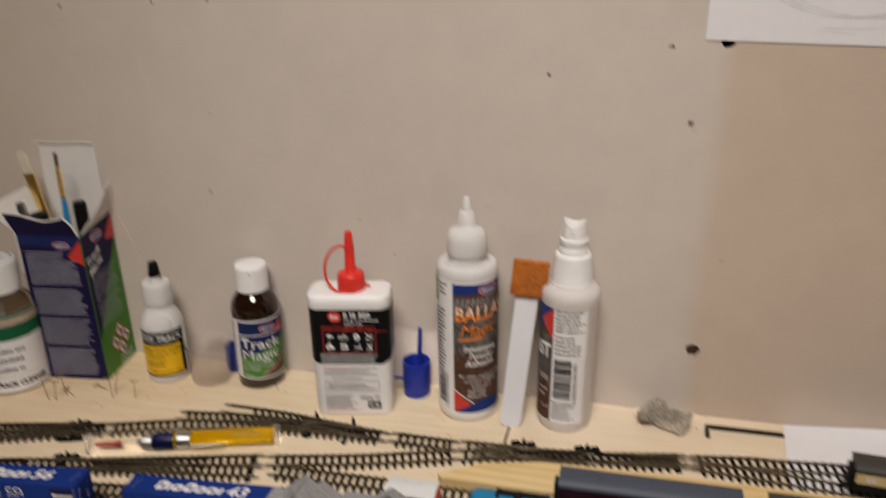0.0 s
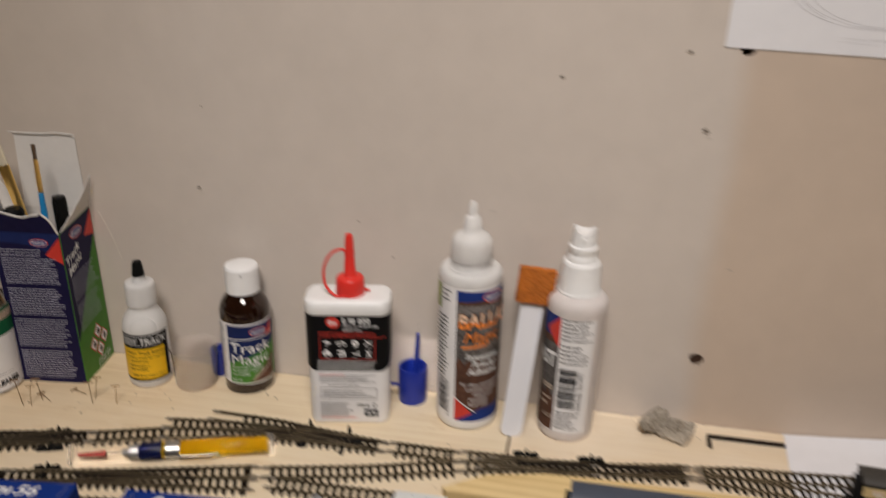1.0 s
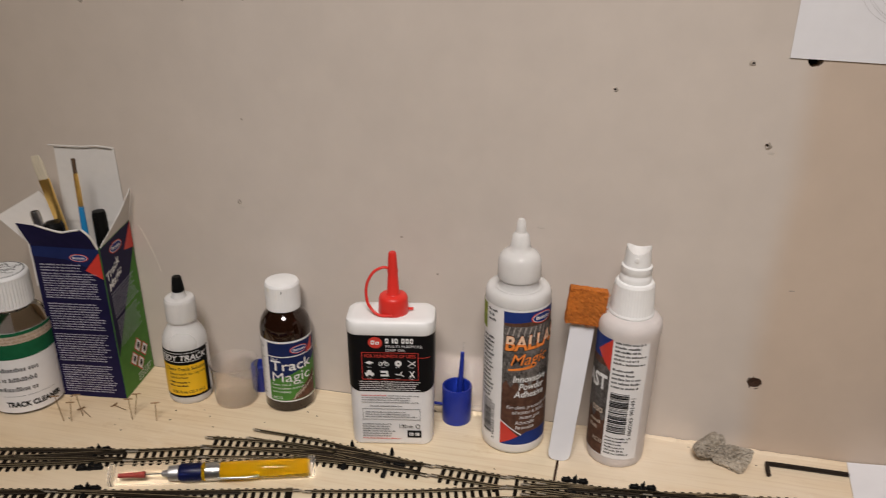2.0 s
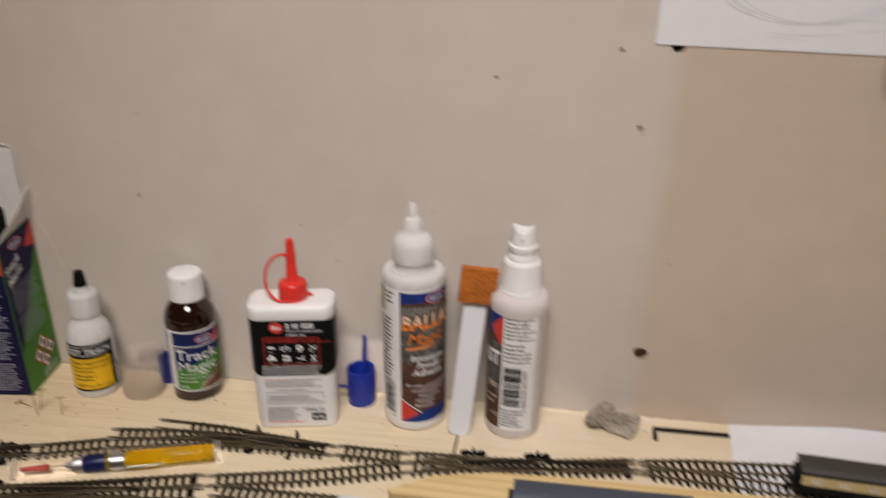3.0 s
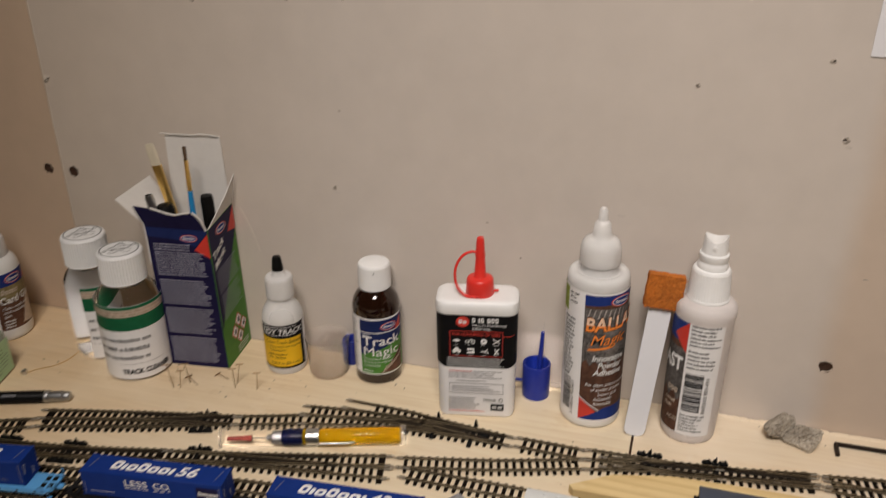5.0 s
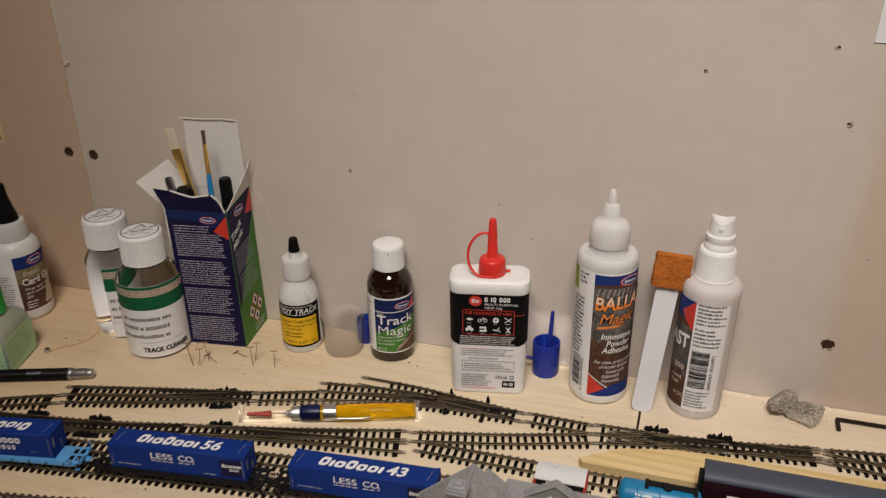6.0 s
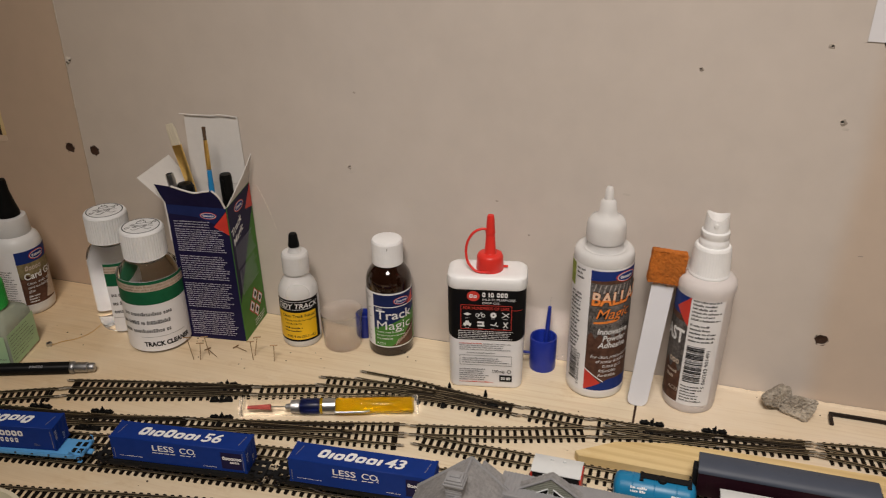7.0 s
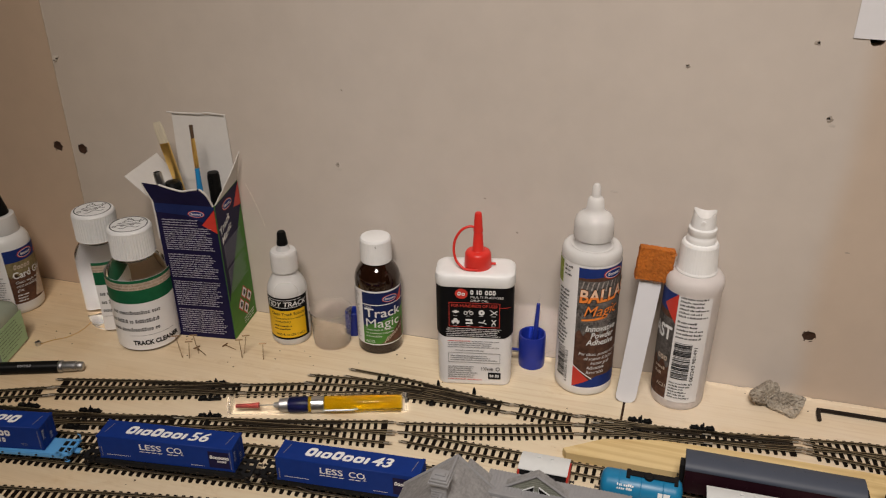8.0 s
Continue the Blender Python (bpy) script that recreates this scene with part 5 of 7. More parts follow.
# cloudy measuring cup
x, y = -267.5, 524.5
cup = thing("measuring_cup", x, y, rz=facing(x, y), label="small cloudy clear plastic measuring cup", category="cup")
part("wall", lathe([(0, 1.0), (14.6, 0.2), (14.6, 0), (15.0, 0.8), (17.0, 30), (17.6, 30.6), (17.6, 31.3), (16.9, 31.4), (16.4, 30.2), (14.4, 1.8), (0, 1.8)], 56), CUPPLAST, cup)


def cleaner_bottle(x, y, turn, label, front):
    b = thing("cleaner_bottle", x, y, rz=facing(x, y) + turn, label=label, category="bottle", group="track cleaner bottles")
    R = 27.0
    glass = part("body", lathe([(0, 2.6), (20, 1.6), (23, 0), (25.4, 1.4), (26.6, 4), (R, 8), (R, 62), (26.4, 65.6), (24.4, 69.4), (21.0, 72.6), (17.4, 74.8), (15.4, 76.4), (14.8, 78), (14.8, 84), (0, 84)], 64), FILLED, b, "clear glass filled with clear cleaner")
    glass.visible_shadow = False
    ring = part("neck_ring", lathe([(14.9, 76.2), (16.2, 76.6), (16.4, 77.6), (15.6, 78.4), (14.9, 78.6)], 48), GLASS, b)
    cap = part("cap", ribbed(18.4, 79.0, 102.8, 48, 0.6), CAPWHITE, b, smooth=25)
    part("cap_top", lathe([(0, 102.75), (16.0, 102.75), (16.0, 103.1), (0, 103.1)], 48), WHITE, cap)
    bm = bmesh.new()
    top = on_face((0, 0, 103.1), (1, 0, 0), (0, 1, 0), 0.1)
    disc(bm, top, 0, 0, 15.6, 15.6, 48, 0.945)
    sketch = [[(-8 + 0.5 * k, -6 - 1.6 * math.sin(0.28 * k)) for k in range(34)],
              [(-9, 3), (-4, 5), (-3, 9), (3, 9.5), (4, 5.5), (8.5, 5), (9, 2), (4, 1), (-3, 1.2), (-9, 3)],
              [(-4, 5), (4, 5.5)], [(-1, 9.2), (-0.5, 12), (2, 12), (2, 9.4)], [(-10, 0), (-2, -1.5), (6, -0.6), (10, -2.5)]]
    for cx, cy, rr in ((-11.4, -2.4, 1.5), (10.8, 6.0, 1.6), (-5, -1.6, 1.3), (3, -1.6, 1.3)):
        sketch.append([(cx + rr * math.cos(k * math.pi / 6), cy + rr * math.sin(k * math.pi / 6)) for k in range(13)])
    for line in sketch:
        for (ax, ay), (cx, cy) in zip(line, line[1:]):
            d = math.hypot(cx - ax, cy - ay)
            nx, ny = -0.34 * (cy - ay) / d, 0.34 * (cx - ax) / d
            quad(bm, top, [(ax - nx, ay - ny), (cx - nx, cy - ny), (cx + nx, cy + ny), (ax + nx, ay + ny)])
    part("cap_drawing", bm, INK, cap)
    lo, hi = (-118, 112) if front else (-32, 235)
    CLN = [(0, 0), (33.2, 45.5), (42, 57.3), (47.6, 63.4), (49.6, 66)]
    r1, r2, r3, r4 = (remap(on_cylinder(R, lift=q), CLN) for q in (0.15, 0.25, 0.35, 0.45))
    lab = part("label", patch(r1, deg(lo, R), deg(hi, R), 1.8, 49.8, 48), LABEL, b)
    part("print", patch(r2, deg(lo, R), deg(hi, R), 33.2, 49.6, 40), GREENB, lab)
    part("picture", patch(r3, deg(lo, R), deg(hi, R), 42, 47.6, 40), SANDP, lab)
    part("picture_strip", bars(r4, deg(lo, R), deg(hi, R), 42.6, 47.2, 2, 71, fill=0.75, ragged=0.0), STRIPINK, lab)
    bm = bmesh.new()
    for n, (v, w0, words) in enumerate(((26.0, -58, "xix.xixixiXixxiXixx.xxix"), (20.2, -66, "xix XiXXiX ix XiXXiXXiXiX"), (14.6, -66, "xixix xxixiXixxiXXixx.xx"))):
        word_shapes(words.replace(".", " "), r4, deg(max(lo + 6, w0), R), v, 2.5, 0.0, 0.24, 0.60, bm=bm)
    part("contact_block", bm, INK, lab)
    for ob in (glass, ring, lab, cap):
        slim = 0.93 if front or ob is cap else 0.80
        ob.matrix_local = Matrix.Diagonal((slim, 0.93, 1, 1))
    part("print_line", patch(r4, deg(-30, R), deg(52, R), 11.6, 11.8, 20), GREYINK, lab)
    if front:
        part("lettering", letters("TRACK CLEANER", r4, deg(-26, R), 5.4, 2.8, bold=0.07, squeeze=1.3), INK, lab)
    return b


cleaner_bottle(-417.5, 489.5, -6, "clear glass track cleaner bottle with ribbed white cap", True)
cleaner_bottle(-464.5, 507, 4, "clear glass bottle with ribbed cap behind another", False)

# glue bottle with a black nozzle
x, y = -561, 503
glue = thing("glue_bottle", x, y, rz=facing(x, y), label="white glue bottle with black nozzle and card glue label", category="bottle")
R = 20.5
part("body", lathe([(0, 1.5), (17, 0.6), (18.4, 0), (20.0, 1.6), (R, 4.5), (R, 60), (20.0, 65), (18.6, 69), (16.0, 72), (14.0, 73.4), (12.6, 74), (0, 74)], 64), MILK, glue)
part("collar", lathe([(0, 72), (14.6, 72.4), (14.8, 74), (13.8, 86), (13.2, 88), (11, 89), (0, 89)], 40), HAZY, glue)
part("nozzle", lathe([(0, 87), (9.4, 87), (9.7, 89), (9.2, 93), (7.6, 99), (5.2, 111), (4.8, 119), (4.2, 121), (0, 121.6)], 36), BLACK, glue)
lab = part("label", patch(remap(on_cylinder(R, lift=0.12), [(9, 10), (55, 62)]), deg(-110, R), deg(96, R), 9, 55, 44), LABEL, glue)
r2, r3, r4 = remap(on_cylinder(R, lift=0.22), [(9, 10), (55, 62)]), remap(on_cylinder(R, lift=0.32), [(9, 10), (55, 62)]), remap(on_cylinder(R, lift=0.42), [(9, 10), (55, 62)])
G0 = deg(-12, R)
part("print", patch(r2, G0, deg(94, R), 9.6, 46, 30), BROWNP, lab)
part("print", patch(r3, G0, deg(94, R), 44.5, 54.5, 30), BLUEP, lab)
part("print", poly_patch(r4, [(deg(70, R), 45), (deg(94, R), 45), (deg(94, R), 54.4)]), REDP, lab)
logo(lab, lambda q: remap(on_cylinder(R, lift=q + 0.12), [(9, 10), (55, 62)]), deg(40, R), 49.6, deg(22, R), 3.6)
part("picture", patch(r3, G0, deg(94, R), 33, 44.4, 30, low=lambda u: 33 + 1.6 * math.sin(u * 0.9)), OLIVEP, lab)
r5 = remap(on_cylinder(R, lift=0.52), [(9, 10), (55, 62)])
part("name_mark", word_shapes("Xxxxx", r5, G0 + 5.4, 38.4, 4.0, 0.2, 0.12, 0.6), SANDP, lab)
bm = letters("Card Glue", r5, G0 + 3.4, 31.0, 5.2, slant=0.0, bold=0.03)
letters("Clean, wash, water-", r5, G0 + 4.4, 26.4, 2.2, slant=0.1, bm=bm)
letters("card modelling", r5, G0 + 4.4, 23.2, 2.2, slant=0.1, bm=bm)
letters("glue", r5, G0 + 4.4, 20.0, 2.2, slant=0.1, bm=bm)
bars(r5, G0 + 3.6, G0 + 13, 11, 18, 3, 91, bm=bm)
part("lettering", bm, WHITEINK, lab)
part("picture", poly_patch(r4, [(deg(40, R), 12), (deg(78, R), 10), (deg(80, R), 34), (deg(60, R), 30)]), SANDP, lab)
part("small_print", bars(r5, deg(-70, R), G0 - 2.4, 14, 40, 13, 92), GREYINK, lab)

# square bottle with a green cap
sq = thing("cement_bottle", -528.5, 431, rz=14, label="square glass bottle with green cap and pale green label", category="bottle")
part("body", loft([rounded_ring(40, 40, 4, 0), rounded_ring(43, 43, 5, 1.5), rounded_ring(43, 43, 5, 33), rounded_ring(40, 40, 6, 37), rounded_ring(30, 30, 9, 42), rounded_ring(24, 24, 10, 44), rounded_ring(24, 24, 10, 48)]), GREYGLASS, sq)
part("cap", ribbed(14.8, 45, 67, 40, 0.35), GREENCAP, sq)
for way, o, s in (((0, 1, 0), (21.55, 0, 0), 1), ((1, 0, 0), (0, -21.55, 0), 2)):
    f1 = on_face(o, way, (0, 0, 1), 0.15)
    lab = part("label", patch(f1, -20, 20, 1.5, 30, 2), GREENLBL, sq)
    part("small_print", bars(on_face(o, way, (0, 0, 1), 0.3), -18, 18, 5, 28, 8, 100 + s, fill=0.22, ragged=0.4), INK, lab)

# leaning black craft knife
pen = thing("craft_knife", -512, 405.5, 4.8, rz=19.0, label="black craft knife with a silver knurled end", category="knife")
part("barrel", tube([(-95, 0, 0), (59.4, 0, 0), (60, 0, 0)], 4.7, 28, taper=[4.7, 4.7, 4.4]), BLACK, pen)
part("collar", tube([(59.8, 0, 0), (60.4, 0, 0), (62.6, 0, 0), (63.2, 0, 0)], 4.6, 28, taper=[4.5, 4.8, 4.8, 4.3]), DULLSTEEL, pen)
part("end_piece", tube([(63.2, 0, 0), (64, 0, 0), (73, 0, 0), (73.6, 0, 0), (74.4, 0, 0), (77.6, 0, 0), (78.6, 0, 0), (78.8, 0, 0)], 4.0, 28, taper=[3.8, 4.0, 4.0, 3.3, 3.6, 3.4, 2.6, 1.2]), DULLSTEEL, pen)
part("maker_mark", word_shapes("xxxixx", on_face((30, -3.3, 3.3), (-1, 0, 0), (0, -1, -1), 0.3), -10, -1.2, 2.6, 0.1, 0.14, 0.6), GREYINK, pen)

# clear tube with an amber needle oiler in it
oiler = thing("needle_oiler", -241.8, 434.8, 6.8, rz=18.0, label="amber needle oiler in a clear plastic tube", category="oiler")
clear_tube = part("tube", lathe([(6.8, -61.5), (6.8, 65), (6.4, 65), (6.4, -61.5), (6.8, -61.5)], 32), TUBECLEAR, oiler)
clear_tube.matrix_local = pose(0, 0, 0, 0, 90, 0)
clear_tube.visible_shadow = False
part("rim", lathe([(6.7, -62), (7.1, -61.7), (7.1, -60), (6.85, -59.6)], 32), CLEAR, oiler).matrix_local = pose(0, 0, 0, 0, 90, 0)
part("barrel", tube([(7, 0, -0.4), (8, 0, -0.4), (62.5, 0, -0.4), (63.5, 0, -0.4)], 6, 28, taper=[5.2, 5.8, 5.8, 5.2]), AMBER, oiler)
part("band", tube([(-2.4, 0, -0.4), (-2, 0, -0.4), (6.6, 0, -0.4), (7, 0, -0.4)], 6, 28, taper=[5.6, 5.95, 5.95, 5.6]), STEEL, oiler)
part("amber_ring", tube([(-4.4, 0, -0.4), (-2.4, 0, -0.4)], 5.85, 24), AMBER, oiler)
part("grip", tube([(-19, 0, -0.4), (-18, 0, -0.4), (-17, 0, -0.4), (-6, 0, -0.4), (-4.4, 0, -0.4)], 6, 24, taper=[4.8, 5.6, 5.9, 5.9, 5.5]), NAVYPLAST, oiler)
part("ferrule", tube([(-30, 0, -0.4), (-29.4, 0, -0.4), (-26.4, 0, -0.4), (-26, 0, -0.4), (-25.4, 0, -0.4), (-20, 0, -0.4), (-19, 0, -0.4)], 3, 20, taper=[0.8, 1.9, 2.2, 2.4, 4.6, 5.2, 4.8]), DULLSTEEL, oiler)
part("end_cap", lathe([(0, 66.8), (6.2, 66.8), (6.9, 66.2), (7.0, 62.8), (6.6, 62.4), (6.3, 65.4), (0, 65.6)], 32), CLEAR, oiler).matrix_local = pose(0, 0, 0, 0, 90, 0)
part("needle", tube([(-46, 0, -0.4), (-28, 0, -0.4)], 0.45, 8), STEEL, oiler)
part("needle_cap", tube([(-57, 0, -0.6), (-46.4, 0, -0.6), (-45.6, 0, -0.6), (-40.4, 0, -0.6), (-40, 0, -0.6)], 2, 20, taper=[1.4, 1.7, 1.8, 2.3, 1.8]), DULLRED, oiler)
part("clip", tube(smooth_line([(6, -5.6, -1.6), (9, -6.0, -1.6), (24, -6.1, -1.6), (29, -5.9, -1.2), (31.5, -6.1, -0.6)], 1.0), 0.8, 10), STEEL, oiler)

# carton of brushes
carton = thing("carton", -373, 523.4, rz=6.5, ry=-1.0, label="open dark blue and green carton holding brushes", category="box")
BW, BD, BH = 49.5, 45.0, 122.0


def panel(pts, t=0.5):
    """A thin card panel from a flat outline in space."""
    bm = bmesh.new()
    vs = [bm.verts.new(p) for p in pts]
    f = bm.faces.new(vs)
    f.normal_update()
    n = f.normal * t
    top = [bm.verts.new(Vector(p) + n) for p in pts]
    bm.faces.new(top[::-1])
    for k in range(len(pts)):
        q = (k + 1) % len(pts)
        bm.faces.new((vs[k], vs[q], top[q], top[k]))
    return bm


hw, hd = BW / 2, BD / 2
part("front_panel", panel([(-hw, -hd, 0), (hw, -hd, 0), (hw, -hd, BH - 2), (-hw, -hd, BH)]), NAVY, carton, smooth=0)
part("side_panel", panel([(hw, -hd, 0), (hw, hd, 0), (hw, hd, BH + 2), (hw, -hd, BH - 2)]), GREENP, carton, smooth=0)
part("side_panel", panel([(-hw, hd, 0), (-hw, -hd, 0), (-hw, -hd, BH), (-hw, hd, BH)]), CARTONIN, carton, smooth=0)
part("back_panel", panel([(hw, hd, 0), (-hw, hd, 0), (-hw, hd, BH), (hw, hd, BH)]), CARTONIN, carton, smooth=0)
part("bottom_panel", panel([(-hw, -hd, 0.1), (hw, -hd, 0.1), (hw, hd, 0.1), (-hw, hd, 0.1)]), CARTONIN, carton, smooth=0)
part("liner", panel([(-hw + 0.6, -hd + 0.8, 4), (hw - 0.6, -hd + 0.8, 4), (hw - 0.6, -hd + 0.8, BH - 2), (-hw + 0.6, -hd + 0.8, BH)]), CARTONIN, carton, smooth=0)
part("liner", panel([(hw - 0.7, -hd + 0.8, 4), (hw - 0.7, hd - 0.6, 4), (hw - 0.7, hd - 0.6, BH + 1), (hw - 0.7, -hd + 0.8, BH - 3)]), CARTONIN, carton, smooth=0)
part("back_flap", panel([(hw - 0.5, hd, BH), (hw - 2.0, hd + 1.5, BH + 56), (-hw + 2.4, hd + 1.5, BH + 56), (-hw + 1.2, hd, BH)]), CARTONIN, carton, smooth=0)
part("back_tuck", tube(smooth_line([(-hw - 0.6, hd - 0.6, BH + 57.6), (-hw + 10, hd - 0.6, BH + 57.2), (2, hd - 0.8, BH + 57.0), (8, hd - 0.8, BH + 57.8), (hw - 3, hd - 0.6, BH + 56.4)], 3), 0.42, 8), CARTONIN, carton)
part("left_flap", panel([(-hw, -hd, BH), (-hw - 21.5, -hd + 2, BH + 19), (-hw - 21.5, hd + 9, BH + 19), (-hw, hd, BH)]), CARTONIN, carton, smooth=0)
part("right_flap", panel([(hw, -hd + 1, BH - 2), (hw, hd, BH + 2), (hw + 7.5, hd - 4, BH + 28), (hw + 3.5, hd - 16, BH + 14)]), CARTONIN, carton, smooth=0)
edge = [(-hw, -hd - 0.3, BH), (hw, -hd - 0.3, BH - 2), (hw - 3, -hd - 2.5, BH + 8), (hw - 8, -hd - 3, BH + 13), (hw - 16, -hd - 3, BH + 12), (2, -hd - 3, BH + 10.5), (-8, -hd - 3, BH + 12.5), (-16, -hd - 3, BH + 15), (-hw - 5, -hd - 3, BH + 16.5)]
part("front_flap", panel(edge, 0.4), NAVY, carton, smooth=0)
for seq in ([(hw - 0.4, -hd - 0.4, BH - 2), (hw - 3, -hd - 2.8, BH + 8), (hw - 8, -hd - 3.3, BH + 13.2)], [(hw - 10, -hd - 3.0, BH + 12.8), (hw - 16, -hd - 3.2, BH + 12), (2, -hd - 3.2, BH + 10.8), (-8, -hd - 3.2, BH + 13), (-16, -hd - 3.2, BH + 15.4)], [(-hw - 5, -hd - 2.8, BH + 16), (-hw - 2.8, -hd - 1.5, BH + 6), (-hw - 0.6, -hd - 0.4, BH), (-hw - 0.5, -hd - 0.4, 90)]):
    part("torn_edge", tube(smooth_line(seq, 3), 0.75, 6), CARTONIN, carton)
ff = on_face((0, -hd, 0), (1, 0, 0), (0, 0, 1), 0.6)
fg = on_face((0, -hd, 0), (1, 0, 0), (0, 0, 1), 0.75)
fh = on_face((0, -hd, 0), (1, 0, 0), (0, 0, 1), 0.9)
part("print", poly_patch(ff, [(-hw, 113.5), (0, 111.5), (hw - 11, 106), (hw, 117.8), (hw, 119.8), (-hw, 121)]), DEEPBLUE, carton)
part("print", poly_patch(fg, [(hw - 12, 103.6), (hw, 97), (hw, 117)]), REDP, carton)
logo(carton, lambda q: on_face((0, -hd, 0), (1, 0, 0), (0, 0, 1), 0.45 + q), 9.5, 113, 7.0, 2.9)
bm = bars(fg, -20.5, 10, 102, 108.5, 3, 200, fill=0.52, ragged=0.1)
for k, (a, b, rows) in enumerate(((81, 101.5, 11), (56, 78, 11), (30, 53.5, 12), (4, 27.5, 12))):
    bars(fg, -20.5, 20.5, a, b, rows, 201 + k, fill=0.55, ragged=0.14, bm=bm)
part("small_print", bm, LILACINK, carton)
sf = on_face((hw, 0, 0), (0, 1, 0), (0, 0, 1), 0.6)
sg = on_face((hw, 0, 0), (0, 1, 0), (0, 0, 1), 0.75)
part("print", poly_patch(sf, [(-hd, 34), (hd, 104), (hd, 123.4), (-hd, 119.4)]), NAVY, carton)
part("print", poly_patch(sg, [(hd - 14, 106), (hd, 103), (hd, 123)]), REDP, carton)
bm = letters("Track", sg, -20.5, 93, 5.8, bold=0.03, rise=0.42, squeeze=1.0)
letters("Magic", sg, -19.0, 85, 5.8, bold=0.03, rise=0.42, squeeze=1.0, bm=bm)
part("lettering", bm, WHITEINK, carton)
bm = bars(sg, -18, 19, 64, 84, 9, 210, fill=0.4, rise=0.1)
bars(sg, -17, 19, 40, 62, 10, 211, fill=0.4, rise=0.1, bm=bm)
part("small_print", bm, LILACINK, carton)
logo(carton, lambda q: on_face((hw, 0, 0), (0, 1, 0), (0, 0, 1), 0.45 + q), -2, 113.5, 9.0, 4.0)
for k, (u, v) in enumerate(((4, 30), (-4, 22.5), (4, 15), (12, 22.5))):
    part("hazard_sign", poly_patch(sg, [(u - 6, v), (u, v - 6.6), (u + 6, v), (u, v + 6.6)], 2), REDP, carton)
    part("hazard_field", poly_patch(on_face((hw, 0, 0), (0, 1, 0), (0, 0, 1), 0.85), [(u - 4.9, v), (u, v - 5.4), (u + 4.9, v), (u, v + 5.4)], 2), LABEL, carton)
    part("hazard_mark", poly_patch(on_face((hw, 0, 0), (0, 1, 0), (0, 0, 1), 0.95), [(u - 1.8, v - 2), (u + 1.6, v - 2), (u + 2.2, v + 1), (u, v + 2.8), (u - 1.6, v + 0.6)], 2), INK, carton)
part("small_print", bars(sg, -2, 19, 2, 9, 3, 215, fill=0.5), LABEL, carton)

# brushes and pens standing in the carton
def brush(name, x, y, lean_x, lean_y, handle, ferrule, bristle, flat, top, label, split=0.70, thick=1.0):
    b = thing(name, x, y, 3, ry=lean_x, rx=lean_y, label=label, category="brush")
    part("handle", tube([(0, 0, 0), (0, 0, 20), (0, 0, top * (split - 0.08)), (0, 0, top * (split + 0.02))], 3, 14, taper=[1.5, 2.8 * thick, 3.4 * thick, 2.6 * thick]), handle, b)
    f1 = split + (1 - split) * 0.76
    part("ferrule", loft([rounded_ring(5.2 * thick, 5.2 * thick, 2.55 * thick, top * split), rounded_ring(5.4 * thick, 5.4 * thick, 2.6 * thick, top * (split + 0.06)), rounded_ring(flat, 2.8, 1.35, top * f1)]), ferrule, b)
    part("bristles", loft([rounded_ring(flat - 0.6, 2.6, 1.2, top * (f1 - 0.005)), rounded_ring(flat, 2.4, 1.1, top * (f1 + 0.06)), rounded_ring(flat * 0.75, 1.0, 0.45, top)]), bristle, b)
    return b


brush("flat_brush", -361, 522, -13.4, -1.0, BLACK, GOLD, BRISTLE, 8.6, 178, "flat brush with brass ferrule and pale bristles", 0.60, 1.15)
brush("round_brush", -372, 523, 0.5, 0, LIGHTBLUE, GOLD, BRISTLED, 3.0, 172, "fine brush with blue handle and dark bristles", 0.80, 0.68)
blk = thing("marker_pen", -353, 519, 3, ry=-0.6, rx=0, label="black pen standing in the carton", category="pen")
part("barrel", lathe([(0, 0), (4.4, 0), (4.6, 2), (4.6, 100), (4.8, 101), (4.8, 136), (4.2, 139), (0, 139.4)], 28), BLACK, blk)
part("clip", block((1.6, 1.2, 24), (0, -5.2, 124), 0.4), BLACK, blk)
stl = thing("metal_tube", -378, 511, 3, ry=-8, rx=1, label="small steel tube standing in the carton", category="tube")
part("barrel", lathe([(0, 0), (3.2, 0), (3.4, 1), (3.4, 138), (2.8, 140), (2.4, 140), (2.4, 128), (0, 128)], 24), STEEL, stl)
grip = thing("knob_handle", -386, 515, 3, ry=-1.5, label="black knobbed handle end standing in the carton", category="handle")
part("stem", lathe([(0, 0), (3, 0), (3, 118), (0, 118)], 16), BLACK, grip)
bm = lathe([(0, 116), (6.0, 117), (7.0, 120), (7.0, 126), (5.4, 129), (0, 130)], 14)
part("knob", bm, BLACK, grip, smooth=0)

# ---- rolling stock ----
def bogie(parent, x, half=6.0):
    b = part("bogie", block((13, 9.5, 3.4), (x, 0, 6.2), 0.5), WAGONBLACK, parent)
    for s in (-4.2, 4.2):
        for e in (-4.8, 4.8):
            ob = part("wheel", lathe([(0, -0.6), (2.9, -0.6), (2.9, 0), (3.3, 0), (3.3, 0.5), (0, 0.6)], 20), DARKSTEEL, b)
            ob.matrix_local = pose((x + s) * MM, e * MM, 6.9 * MM, 90, 0, 0)


